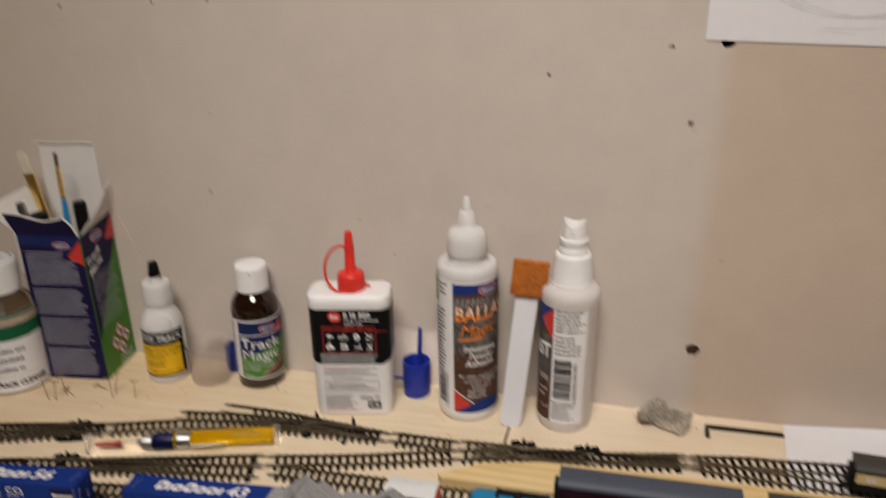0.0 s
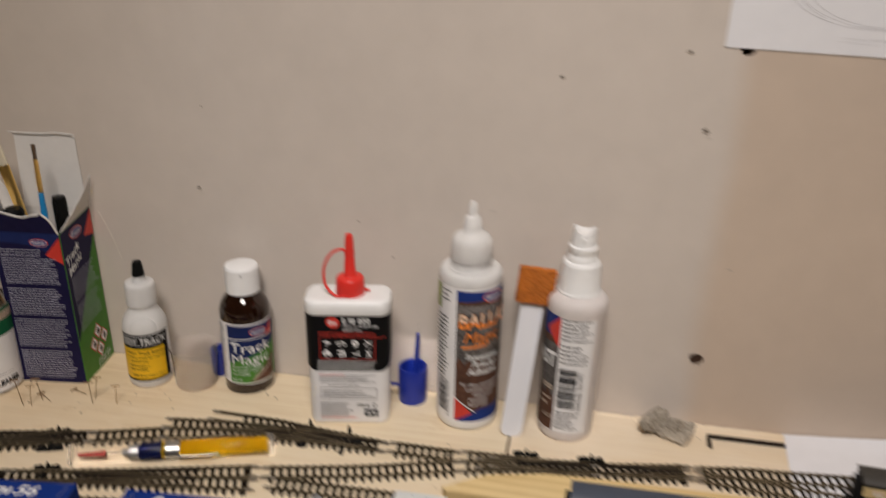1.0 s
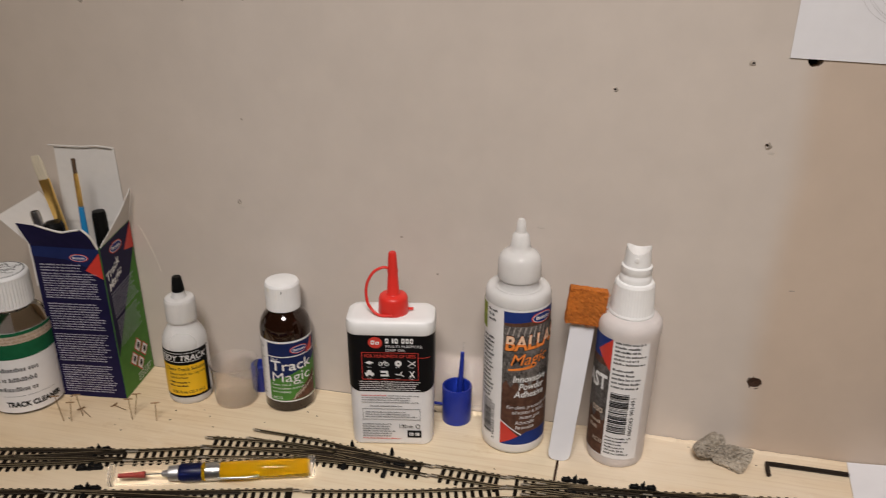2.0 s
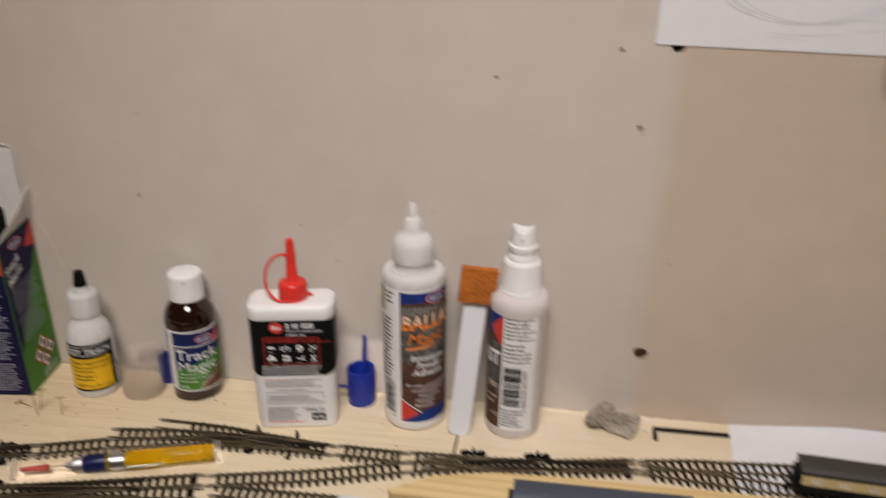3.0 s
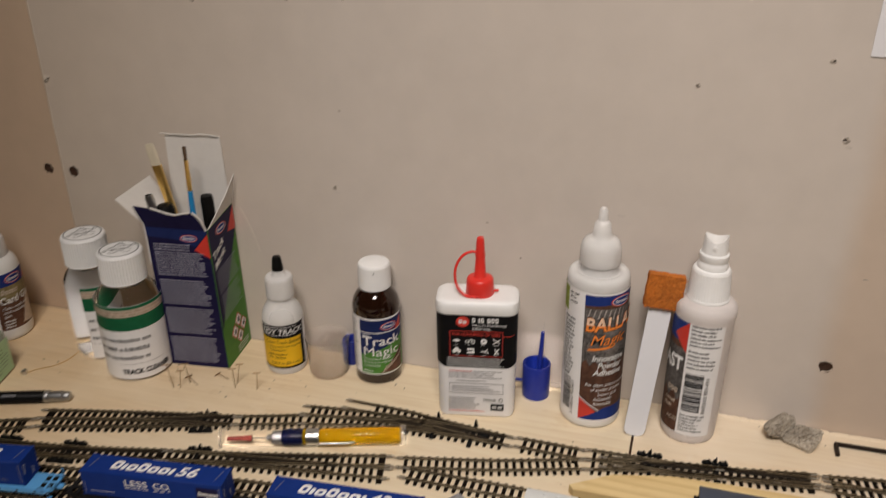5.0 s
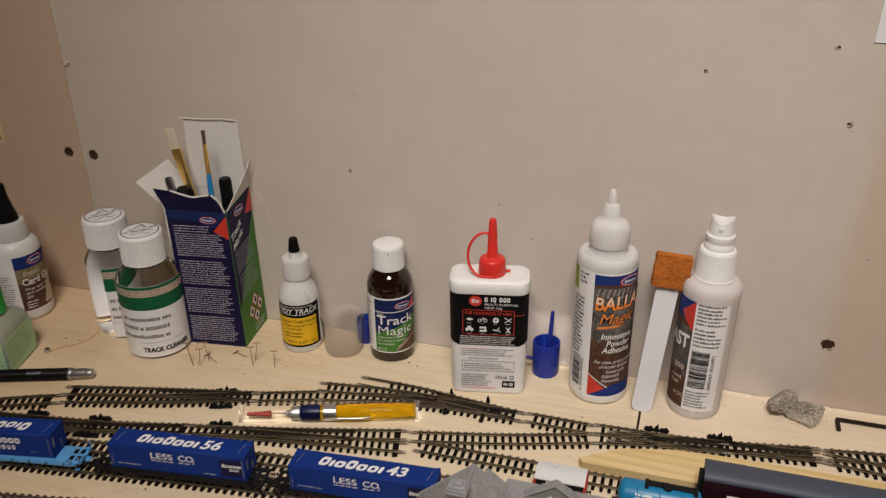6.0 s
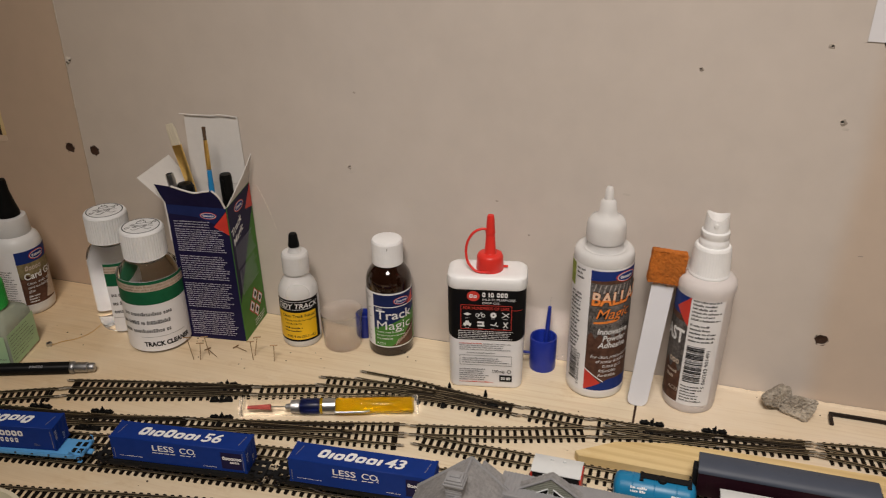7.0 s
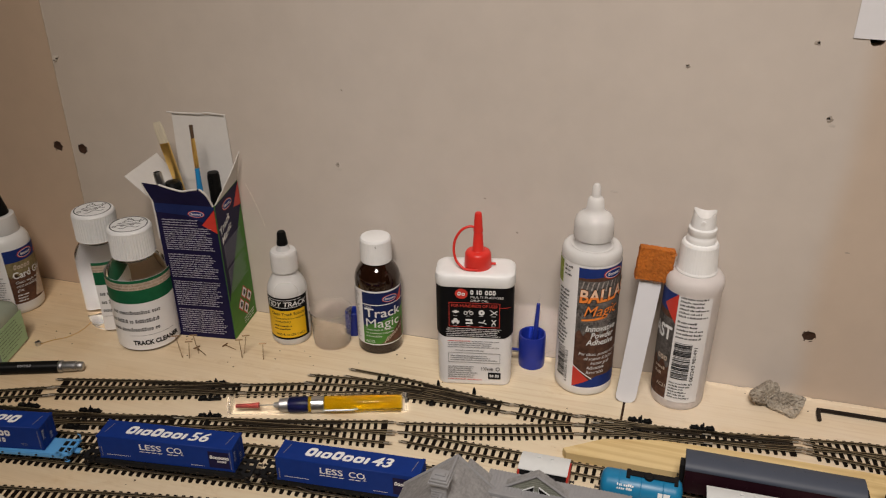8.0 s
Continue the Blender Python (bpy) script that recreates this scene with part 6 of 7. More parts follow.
def couplers(parent, half, material=None):
    for s in (-1, 1):
        bm = block((5.5, 2.0, 1.4), (s * (half + 2.6), 0, 7.6), 0.3)
        block((1.2, 4.2, 2.2), (s * (half + 5.0), 0, 7.8), 0.3, bm)
        part("coupler", bm, material or WAGONBLACK, parent)
        for e in (-5.6, 5.6):
            part("buffer", tube([(s * half, e, 9), (s * (half + 2.2), e, 9), (s * (half + 2.3), e, 9), (s * (half + 2.8), e, 9)], 0.6, 10, taper=[0.6, 0.6, 1.2, 1.1]), DARKSTEEL, parent)


CL, CWD, CHT, DECK = 92.7, 16.8, 18.4, 11.6


def container(x, y, rz, number, mirrored, label):
    c = thing("shipping_container", x, y, DECK, rz=rz, label=label, category="container", group="blue containers on wagons")
    part("shell", block((CL, CWD, CHT), (0, 0, CHT / 2), 0.35, seg=1), CONTBLUE, c)
    for s in (-1, 1):
        for e in (-1, 1):
            for z in (0.8, CHT - 0.6):
                part("corner_casting", block((2.0, 1.0, 1.6), (s * (CL / 2 - 0.9), e * (CWD / 2 - 0.3), z), 0.2, seg=1), CONTBLUE, c)
    for k in range(4):
        part("door_bar", tube([(CL / 2 + 0.35, -6 + 4 * k, 1), (CL / 2 + 0.35, -6 + 4 * k, CHT - 1)], 0.25, 6), CONTBLUE, c)
    end = on_face((CL / 2, 0, 0), (0, 1, 0), (0, 0, 1), 0.5)
    bm = bars(end, -7.4, -4.8, 8, 15.5, 5, 306, fill=0.5)
    bars(end, 0.6, 3.2, 3, 9, 4, 307, fill=0.5, bm=bm)
    part("small_print", bm, WHITEINK, c)
    top = on_face((0, 0, CHT), (1, 0, 0), (0, 1, 0), 0.12)
    if mirrored:
        top = on_face((0, 0, CHT), (-1, 0, 0), (0, -1, 0), 0.12)
    u = -29.0
    for k in "XixXxxi":
        part("roof_mark", word_shapes(k, top, u, -3.6, 7.8, 0.25, 0.12, 0.78), WHITEINK, c)
        u += 7.8 * ((0.30 if k == "i" else 0.78) + 0.12)
    if number:
        part("roof_number", letters(number, top, 14.2, -3.6, 7.8, slant=0.22, bold=0.035, squeeze=1.15), WHITEINK, c)
    side = on_face((0, -CWD / 2, 0), (1, 0, 0), (0, 0, 1), 0.12)
    if not mirrored:
        bm = letters("LESS", side, -17.6, 10.6, 4.4, squeeze=1.28, bold=0.015)
        letters("CO", side, 1.4, 10.6, 4.4, squeeze=1.1, bold=0.015, bm=bm)
        letters("2", side, 10.6, 9.2, 2.8, bm=bm)
        for a, n in ((-17.6, 4), (1.4, 2)):
            for k in range(n):
                quad(bm, side, [(a + 4.1 * k, 8.6), (a + 4.1 * k + 3.3, 8.6), (a + 4.1 * k + 3.6, 9.2), (a + 4.1 * k + 0.3, 9.2)])
        part("side_lettering", bm, WHITEINK, c)
        bm = bars(side, -41, -22, 3.6, 4.6, 1, 300, fill=0.6)
        bars(side, 17, 27, 2.4, 3.4, 1, 301, fill=0.6, bm=bm)
        part("small_print", bm, WHITEINK, c)
        part("panel", patch(side, 29.6, 43.6, 2.4, 15.4, 2), NAVY, c)
        s2 = on_face((0, -CWD / 2, 0), (1, 0, 0), (0, 0, 1), 0.24)
        bm = word_shapes("Xxxxxxx", s2, 30.6, 9.6, 2.8, 0.1, 0.06, 0.6)
        word_shapes("XXXX", s2, 35.5, 7.0, 1.6, 0.0, 0.2, 0.8, bm=bm)
        part("panel_mark", bm, WHITEINK, c)
    else:
        bm = word_shapes("Xxxxxxx", side, -4, 10.6, 6.0, 0.0, 0.1, 0.6)
        word_shapes("XXXX", side, 8, 5.4, 3.6, 0.0, 0.35, 0.6, bm=bm)
        part("side_mark", bm, WHITEINK, c)
        part("small_print", bars(side, 31, 36, 3.4, 5.4, 2, 302), GREYINK, c)
    for face, pts in ((side, [(-CL / 2 + 1.8, 2), (-CL / 2 + 2.2, 2), (-CL / 2 + 2.2, 10), (-CL / 2 + 1.8, 10)]), (side, [(CL / 2 - 2.2, 2), (CL / 2 - 1.8, 2), (CL / 2 - 1.8, 16), (CL / 2 - 2.2, 16)]), (top, [(-CL / 2 + 4, -4), (-CL / 2 + 4.4, -4), (-CL / 2 + 6.4, 5), (-CL / 2 + 6.0, 5)]), (top, [(CL / 2 - 6, -4), (CL / 2 - 5.6, -4), (CL / 2 - 3.6, 5), (CL / 2 - 4.0, 5)])):
        bm = bmesh.new()
        quad(bm, face, pts)
        part("marking_line", bm, GREYINK, c)
    return c


def flat_wagon(x, y, rz, material, length, label):
    w = thing("flat_wagon", x, y, rz=rz, label=label, category="wagon", group="container wagons")
    open_ends = material == WAGONBLACK
    bm = block((length - (36 if open_ends else 0), 15.5, 1.4), (0, 0, 10.8), 0.3)
    if open_ends:
        for s in (-1, 1):
            for e, wide in ((-6.6, 2.4), (0, 3.4), (6.6, 2.4)):
                part("deck_beam", block((18.2, wide, 1.4), (s * (length / 2 - 9), e, 10.8), 0.2, seg=1), material, w)
            for k in range(4):
                part("deck_crossbar", block((2.2, 15.0, 1.2), (s * (length / 2 - 1.2 - 5.2 * k), 0, 10.7), 0.15, seg=1), material, w)
    part("deck", bm, material, w)
    for e in (-7.6, 7.6):
        part("side_beam", block((length - 6, 0.9, 2.6), (0, e, 9.2), 0.2), material, w)
    for s in (-1, 1):
        if not open_ends:
            for k in range(2):
                for e in (3.2 - 0.4 * k, -3.4):
                    part("deck_slot", block((3.0, 4.4, 0.3), (s * (length / 2 - 3.6 - 4.6 * k), e, 11.5), 0.1), BLACK, w)
            part("end_bracket", block((2.4, 1.8, 2.6), (s * (length / 2 - 1.0), 5.4, 12.2), 0.3, seg=1), material, w)
            part("end_rail", tube([(s * (length / 2 - 0.4), -6, 10), (s * (length / 2), -6, 13.4), (s * (length / 2), -2.4, 13.4), (s * (length / 2 - 0.4), -2.4, 10)], 0.4, 6), material, w)
            for e in (-7.9, 7.9):
                part("lamp_bracket", tube([(s * (length / 2 - 0.6), e, 10.6), (s * (length / 2 - 0.6), e, 15.4), (s * (length / 2 - 2.0), e, 15.8)], 0.4, 6), material, w)
        part("hand_wheel", tube([(s * (length / 2 - 3) + 1.5 * math.cos(a * 0.7), -8.4, 8.6 + 1.5 * math.sin(a * 0.7)) for a in range(10)], 0.3, 6), DARKSTEEL, w)
        part("end_bracket", block((1.6, 1.2, 2.0), (s * (length / 2 - 9), -6.6, 12.2), 0.2, seg=1), material, w)
        part("draw_gear", block((4.5, 4.0, 2.2), (s * (length / 2 + 0.8), 0, 8.6), 0.5, seg=1), material, w)
        bogie(w, s * (length / 2 - 16))
        part("brake_wheel", lathe([(1.2, -0.25), (1.9, -0.25), (1.9, 0.25), (1.2, 0.25), (1.2, -0.25)], 16), material, w).matrix_local = pose(s * (length / 2 - 7.5) * MM, -8.6 * MM, 12.6 * MM, 90, 0, 0)
        part("brake_stand", block((1.0, 0.8, 3.4), (s * (length / 2 - 7.5), -8.0, 11.2), 0.15, seg=1), material, w)
        part("end_step", block((3.0, 2.2, 0.6), (s * (length / 2 - 2.4), -8.2, 6.6), 0.15, seg=1), material, w)
    for k in range(int(length / 12)):
        part("tie_down", block((1.4, 0.7, 1.0), (-length / 2 + 8 + 12 * k, -8.3, 9.8), 0.15, seg=1), DARKSTEEL, w)
    part("air_tank", tube([(-10, -5.4, 7.4), (4, -5.4, 7.4)], 1.7, 12), material, w)
    part("truss_rod", tube([(-length / 2 + 24, -7.9, 8.4), (-length / 2 + 34, -7.9, 5.8), (length / 2 - 34, -7.9, 5.8), (length / 2 - 24, -7.9, 8.4)], 0.35, 6), DARKSTEEL, w)
    couplers(w, length / 2, CREAM if material == SKYBLUE else None)
    return w


flat_wagon(-305.2, 349.8, 7.4, WAGONBLACK, 116, "long black flat wagon under a blue container")
container(-304.7, 351.8, 7.4, "56", False, "dark blue container with white roof lettering")
flat_wagon(-183.6, 363.0, 4.6, WAGONBLACK, 116, "long black flat wagon under a blue container")
container(-183.2, 363.4, 4.6, "43", False, "dark blue container with white roof lettering")
flat_wagon(-430, 332.2, 9.5, SKYBLUE, 116, "light blue flat wagon under a dark blue container")
container(-437.4, 332.5, 11.0, "", True, "dark blue container with lettering upside down on top")


def van(x, y, rz, roof, body, length, label, mark):
    v = thing("goods_van", x, y, rz=rz, label=label, category="wagon", group="goods vans")
    part("body", block((length, 14.6, 16.4), (0, 0, 16.6), 0.3), body, v)
    bm = bmesh.new()
    n = 8
    rows = []
    for s in (-1, 1):
        rows.append([bm.verts.new((s * (length / 2 + 0.8), -8.2 + 16.4 * k / n, 24.6 + 1.5 * math.sin(math.pi * k / n))) for k in range(n + 1)])
    rows2 = []
    for s in (-1, 1):
        rows2.append([bm.verts.new((s * (length / 2 + 0.8), -8.2 + 16.4 * k / n, 24.0 + 1.2 * math.sin(math.pi * k / n))) for k in range(n + 1)])
    for k in range(n):
        bm.faces.new((rows[0][k], rows[1][k], rows[1][k + 1], rows[0][k + 1]))
        bm.faces.new((rows2[0][k], rows2[0][k + 1], rows2[1][k + 1], rows2[1][k]))
        bm.faces.new((rows[0][k], rows[0][k + 1], rows2[0][k + 1], rows2[0][k]))
        bm.faces.new((rows[1][k + 1], rows[1][k], rows2[1][k], rows2[1][k + 1]))
    bm.faces.new((rows[0][0], rows2[0][0], rows2[1][0], rows[1][0]))
    bm.faces.new((rows[0][n], rows[1][n], rows2[1][n], rows2[0][n]))
    r = part("roof", bm, roof, v)
    for px in (-4, 4):
        part("vent", block((2.2, 1.4, 0.8), (px, 3.2, 26.6), 0.2), roof, r)
    part("chassis", block((length + 3, 12, 2.6), (0, 0, 7.2), 0.3), WAGONBLACK, v)
    for s in (-1, 1):
        part("axle_guard", block((6, 13, 3), (s * (length / 2 - 7), 0, 7.4), 0.4), WAGONBLACK, v)
        for e in (-4.8, 4.8):
            part("wheel", lathe([(0, -0.6), (2.9, -0.6), (2.9, 0), (3.3, 0), (3.3, 0.5), (0, 0.6)], 20), DARKSTEEL, v).matrix_local = pose(s * (length / 2 - 7) * MM, e * MM, 7.1 * MM, 90, 0, 0)
    couplers(v, length / 2 + 1)
    if mark:
        for s in (-1, 1):
            part("end_post", block((1.2, 14.8, 12), (s * (length / 2 + 0.7), 0, 16.5), 0.2), REDP, v)
        side = on_face((0, -7.3, 0), (1, 0, 0), (0, 0, 1), 0.15)
        part("side_mark", word_shapes("XX", side, -8, 19.8, 3.4, 0.0, 0.4, 0.72), WHITEINK, v)
        part("small_print", bars(side, 3, 9, 19.6, 21.4, 1, 310), GREYINK, v)
    return v


van(-67.5, 398.0, 0.6, ROOFWHITE, WAGONBLACK, 29, "black goods van with white roof and red ends", True)
van(53, 398.5, 1, ROOFWHITE, WAGONBLACK, 46, "dark van with a plain white roof", False)

tank = thing("tank_wagon", -8.5, 398.5, rz=0.8, label="bright blue tank wagon with a black walkway", category="wagon")
body = lathe([(0, -24.4), (4, -24.2), (7.2, -23.2), (8.6, -21.6), (9.0, -20), (9.0, 20), (8.6, 21.6), (7.2, 23.2), (4, 24.2), (0, 24.4)], 36)
bmesh.ops.rotate(body, matrix=Matrix.Rotation(radians(90), 3, "Y"), verts=body.verts, cent=(0, 0, 0))
bmesh.ops.translate(body, vec=(0, 0, 19.6), verts=body.verts)
part("barrel", body, TANKBLUE, tank)
bm = block((30, 4.4, 0.8), (6, 0.8, 29.4), 0.2)
block((2.4, 7.6, 1.4), (-8, 0.4, 28.8), 0.3, bm)
block((2.4, 7.6, 1.4), (20, 0.4, 28.8), 0.3, bm)
part("walkway", bm, WAGONBLACK, tank)
part("hatch", lathe([(0, 28), (3, 28), (3, 30), (2.4, 30.6), (0, 30.7)], 20, (4, 0, 0)), WAGONBLACK, tank)
for k in (-13, 0, 13):
    part("strap", tube([(k, 9.2 * math.cos(radians(a)), 19.6 + 9.2 * math.sin(radians(a))) for a in range(-20, 201, 10)], 0.3, 6), TANKBLUE, tank)
part("chassis", block((50, 11, 3.4), (0, 0, 9.2), 0.3), WAGONBLACK, tank)
for s in (-15, 15):
    part("axle_guard", block((7, 13, 3), (s, 0, 7.6), 0.4), WAGONBLACK, tank)
    for e in (-4.8, 4.8):
        part("wheel", lathe([(0, -0.6), (2.9, -0.6), (2.9, 0), (3.3, 0), (3.3, 0.5), (0, 0.6)], 20), DARKSTEEL, tank).matrix_local = pose(s * MM, e * MM, 7.1 * MM, 90, 0, 0)
tf = lambda u, v: (u, -9.2 * math.cos(v / 9.0), 19.6 + 9.2 * math.sin(v / 9.0))
bm = bars(tf, -14, -4, 3.6, 7.6, 2, 320, fill=0.8, ragged=0.0)
part("side_mark", bm, WHITEINK, tank)
part("plate", patch(tf, 10, 17, 2.8, 5.4, 3), WHITEINK, tank)
couplers(tank, 25, CREAM)


def coach(x, y, rz, length, roof, side, label, cream=None, end=0.0):
    c = thing("railway_coach", x, y, rz=rz, label=label, category="coach", group="model coaches")
    H0, H1 = 8.4, 26.6
    part("body", block((length, 18.0, H1 - H0), (0, 0, (H0 + H1) / 2), 0.4), side, c)
    prof = [(a, b + 2.2) for a, b in ((-9.4, 24.0), (-9.5, 24.8), (-8.6, 26.2), (-6.6, 27.6), (-3.4, 28.6), (0, 28.9), (3.4, 28.6), (6.6, 27.6), (8.6, 26.2), (9.5, 24.8), (9.4, 24.0))]
    part("roof", loft([[(s * length / 2, a, b) for a, b in prof] for s in (-1.004, 1.004)]), roof, c)
    for k in range(5):
        part("roof_vent", lathe([(0, 30.3), (0.5, 30.3), (0.5, 31.2), (0, 31.3)], 8, (-length / 2 + 16 + k * (length - 32) / 4, 2.6 if k % 2 else -1.5, 0)), roof, c)
    if cream:
        sf = on_face((0, -9.0, 0), (1, 0, 0), (0, 0, 1), 0.2)
        part("cream_band", patch(sf, -length / 2 + 0.5, length / 2 - 0.5, 16.4, 24.6, 4), cream, c)
        for k in range(int(length / 16)):
            u = -length / 2 + 9 + 16 * k
            w = part("window", block((6.5, 0.8, 5.2), (u, -9.1, 20.6), 0.2), SANDP, c)
            part("window_frame", block((7.4, 0.5, 0.6), (u, -9.4, 23.4), 0.1), COACHCREAM, w)
            part("table_lamp", block((1.2, 0.6, 2.4), (u - 1.4, -9.6, 19.6), 0.1), ROOFWHITE, w)
            part("table_lamp", block((1.2, 0.6, 2.4), (u + 1.4, -9.6, 19.6), 0.1), ROOFWHITE, w)
    else:
        for k in range(int(length / 20)):
            part("window", block((11, 0.3, 6), (-length / 2 + 11 + 20 * k, -9.0, 19.0), 0.1), side, c)
    for s in (-1, 1):
        e = part("gangway", block((3.0, 7.5, 16), (s * (length / 2 + 1.4), 0, 17), 0.4), WAGONBLACK, c)
        bogie(c, s * (length / 2 - 20))
    couplers(c, length / 2 + 1)
    part("underframe", block((length - 8, 12, 2.6), (0, 0, 7.6), 0.4), WAGONBLACK, c)
    return c


coach(67, 424.2, 0.6, 102, COACHROOF, COACHSIDE, "maroon coach with a blue-grey roof")
coach(192, 426.2, 1.2, 118, COACHDARK, COACHSIDE, "dark coach with a grey roof")
coach(256.2, 477.5, -4.0, 138, COACHDARK, WAGONBLACK, "black and cream coach with small windows", cream=COACHCREAM).scale = (1, 1, 0.85)

# ---- station building ----
st = thing("station_building", -107, 318, label="grey plastic model station with tiled gables and chimney", category="model building")


def gable(name, lx, ly, x, y, z0, zr, mat_, along="x"):
    """A pitched roof over a rectangle, with rows of slates."""
    ob = part(name, bmesh.new(), mat_, st)
    bm = bmesh.new()
    rows = 17
    for s in (-1, 1):
        for i in range(rows):
            f0, f1 = i / rows, (i + 1) / rows
            if along == "x":
                y0, y1 = s * ly / 2 * (1 - f0), s * ly / 2 * (1 - f1)
                za, zb = z0 + (zr - z0) * f0, z0 + (zr - z0) * f1
                n = int(lx / 2.1)
                for k in range(n):
                    xa = -lx / 2 + lx * k / n + (0.5 * lx / n if i % 2 else 0)
                    xb = min(xa + lx / n * 0.93, lx / 2)
                    j = 0.42
                    quad(bm, lambda a, b: (a, b[0], b[1]), [(xa, (y0, za + j)), (xb, (y0, za + j)), (xb, (y1, zb + 0.1)), (xa, (y1, zb + 0.1))])
                    quad(bm, lambda a, b: (a, b[0], b[1]), [(xa, (y0, za)), (xb, (y0, za)), (xb, (y0, za + j)), (xa, (y0, za + j))])
            else:
                x0, x1 = s * lx / 2 * (1 - f0), s * lx / 2 * (1 - f1)
                za, zb = z0 + (zr - z0) * f0, z0 + (zr - z0) * f1
                n = int(ly / 2.1)
                for k in range(n):
                    ya = -ly / 2 + ly * k / n + (0.5 * ly / n if i % 2 else 0)
                    yb = min(ya + ly / n * 0.93, ly / 2)
                    j = 0.42
                    quad(bm, lambda a, b: (b[0], a, b[1]), [(ya, (x0, za + j)), (yb, (x0, za + j)), (yb, (x1, zb + 0.1)), (ya, (x1, zb + 0.1))])
                    quad(bm, lambda a, b: (b[0], a, b[1]), [(ya, (x0, za)), (yb, (x0, za)), (yb, (x0, za + j)), (ya, (x0, za + j))])
    bmesh.ops.translate(bm, vec=(x, y, 0), verts=bm.verts)
    me = mesh_of("slating", bm, mat_, 0)
    sl = new("slating", me)
    sl.parent = ob
    tagged(sl, kind="stuff")
    base = bmesh.new()
    if along == "x":
        pts = [(-lx / 2, -ly / 2, z0), (lx / 2, -ly / 2, z0), (lx / 2, ly / 2, z0), (-lx / 2, ly / 2, z0), (-lx / 2, 0, zr), (lx / 2, 0, zr)]
        faces = [(0, 1, 5, 4), (2, 3, 4, 5), (0, 4, 3), (1, 2, 5), (0, 3, 2, 1)]
    else:
        pts = [(-lx / 2, -ly / 2, z0), (lx / 2, -ly / 2, z0), (lx / 2, ly / 2, z0), (-lx / 2, ly / 2, z0), (0, -ly / 2, zr), (0, ly / 2, zr)]
        faces = [(0, 4, 5, 3), (1, 2, 5, 4), (0, 1, 4), (2, 3, 5), (0, 3, 2, 1)]
    vs = [base.verts.new((a + x, b + y, c)) for a, b, c in pts]
    for f in faces:
        base.faces.new([vs[i] for i in f])
    old = ob.data
    ob.data = mesh_of(name, base, mat_, 0)
    bpy.data.meshes.remove(old)
    return ob


part("wall", block((54, 50, 43), (0, -4, 21.5), 0.4), MODELGREY, st)
part("wall", block((74, 36, 47), (55, 18, 23.5), 0.4), MODELGREY, st)
gable("roof", 64, 60, 0, -7, 39.6, 68, SLATE, "y")
gable("wing_roof", 76, 40, 55, 18, 36, 49.6, SLATE, "x")
gable("dormer_roof", 46, 5, 44, 30, 46.4, 61.4, SLATE, "y")
part("ridge_beam", block((30, 2.6, 2.4), (33, 19.0, 50.6), 0.3), MODELGREY, st)
part("rear_slope", panel([(4, 22, 58.6), (23, 22, 44.4), (23, 33, 44.4), (4, 33, 58.6)], 1.4), SLATE, st, smooth=0)
can_roof = part("canopy", block((80, 18, 1.6), (55, 29.4, 49.4), 0.2), MODELGREY, st)
for k in range(40):
    part("canopy_rib", block((0.6, 17.6, 0.5), (55 - 39 + 2 * k, 29.4, 50.35), 0.0), MODELGREY, can_roof)
for k in range(9):
    z = 47.4 + 1.45 * k
    w = 22.4 * (61.6 - z - 0.7) / 14.2
    if w > 1:
        part("weather_board", block((2 * w, 0.9, 1.2), (44, 27.2, z), 0.15, seg=1), BOARDGREY, st)
for s in (-1, 1):
    part("dormer_board", tube([(44 + s * 23.6, 26.6, 46.2), (44, 26.6, 61.8)], 0.8, 6), MODELGREY, st)
    win = part("dormer_window", panel([(44 + s * 1.4, 26.4, 48.0), (44 + s * 11, 26.4, 48.0), (44 + s * 1.4, 26.4, 54.4)], 0.4), BLACK, st, smooth=0)
    part("window_frame", tube([(44 + s * 1.4, 26.0, 48.0), (44 + s * 11, 26.0, 48.0), (44 + s * 1.4, 26.0, 54.4), (44 + s * 1.4, 26.0, 48.0)], 0.5, 6), ROOFWHITE, win)
ch = part("chimney", block((8.4, 8, 42), (-1.4, -4, 56), 0.3), MODELGREY, st)
for k in range(13):
    part("brick_course", block((8.8, 8.4, 1.3), (-1.4, -4, 50.4 + 1.75 * k), 0.15, seg=1), MODELGREY, ch)
for k, (w, h, z) in enumerate(((9.8, 1.4, 73.4), (11.2, 1.5, 75.0), (10.0, 1.2, 76.6), (8.2, 1.0, 77.8))):
    part("chimney_cap", block((w, w - 0.4, h), (-1.4, -4, z), 0.25), MODELGREY, ch)
part("chimney_cap", block((5.6, 3.2, 1.0), (-1.4, -4, 78.7), 0.25), MODELGREY, ch)
part("ridge_tile", tube([(0, -37, 68.2), (0, 23, 68.2)], 0.9, 8), MODELGREY, st)
for s in (-1, 1):
    part("barge_board", tube([(0, 23.4, 68.3), (s * 32.4, 23.4, 39.6)], 0.9, 6), MODELGREY, st)

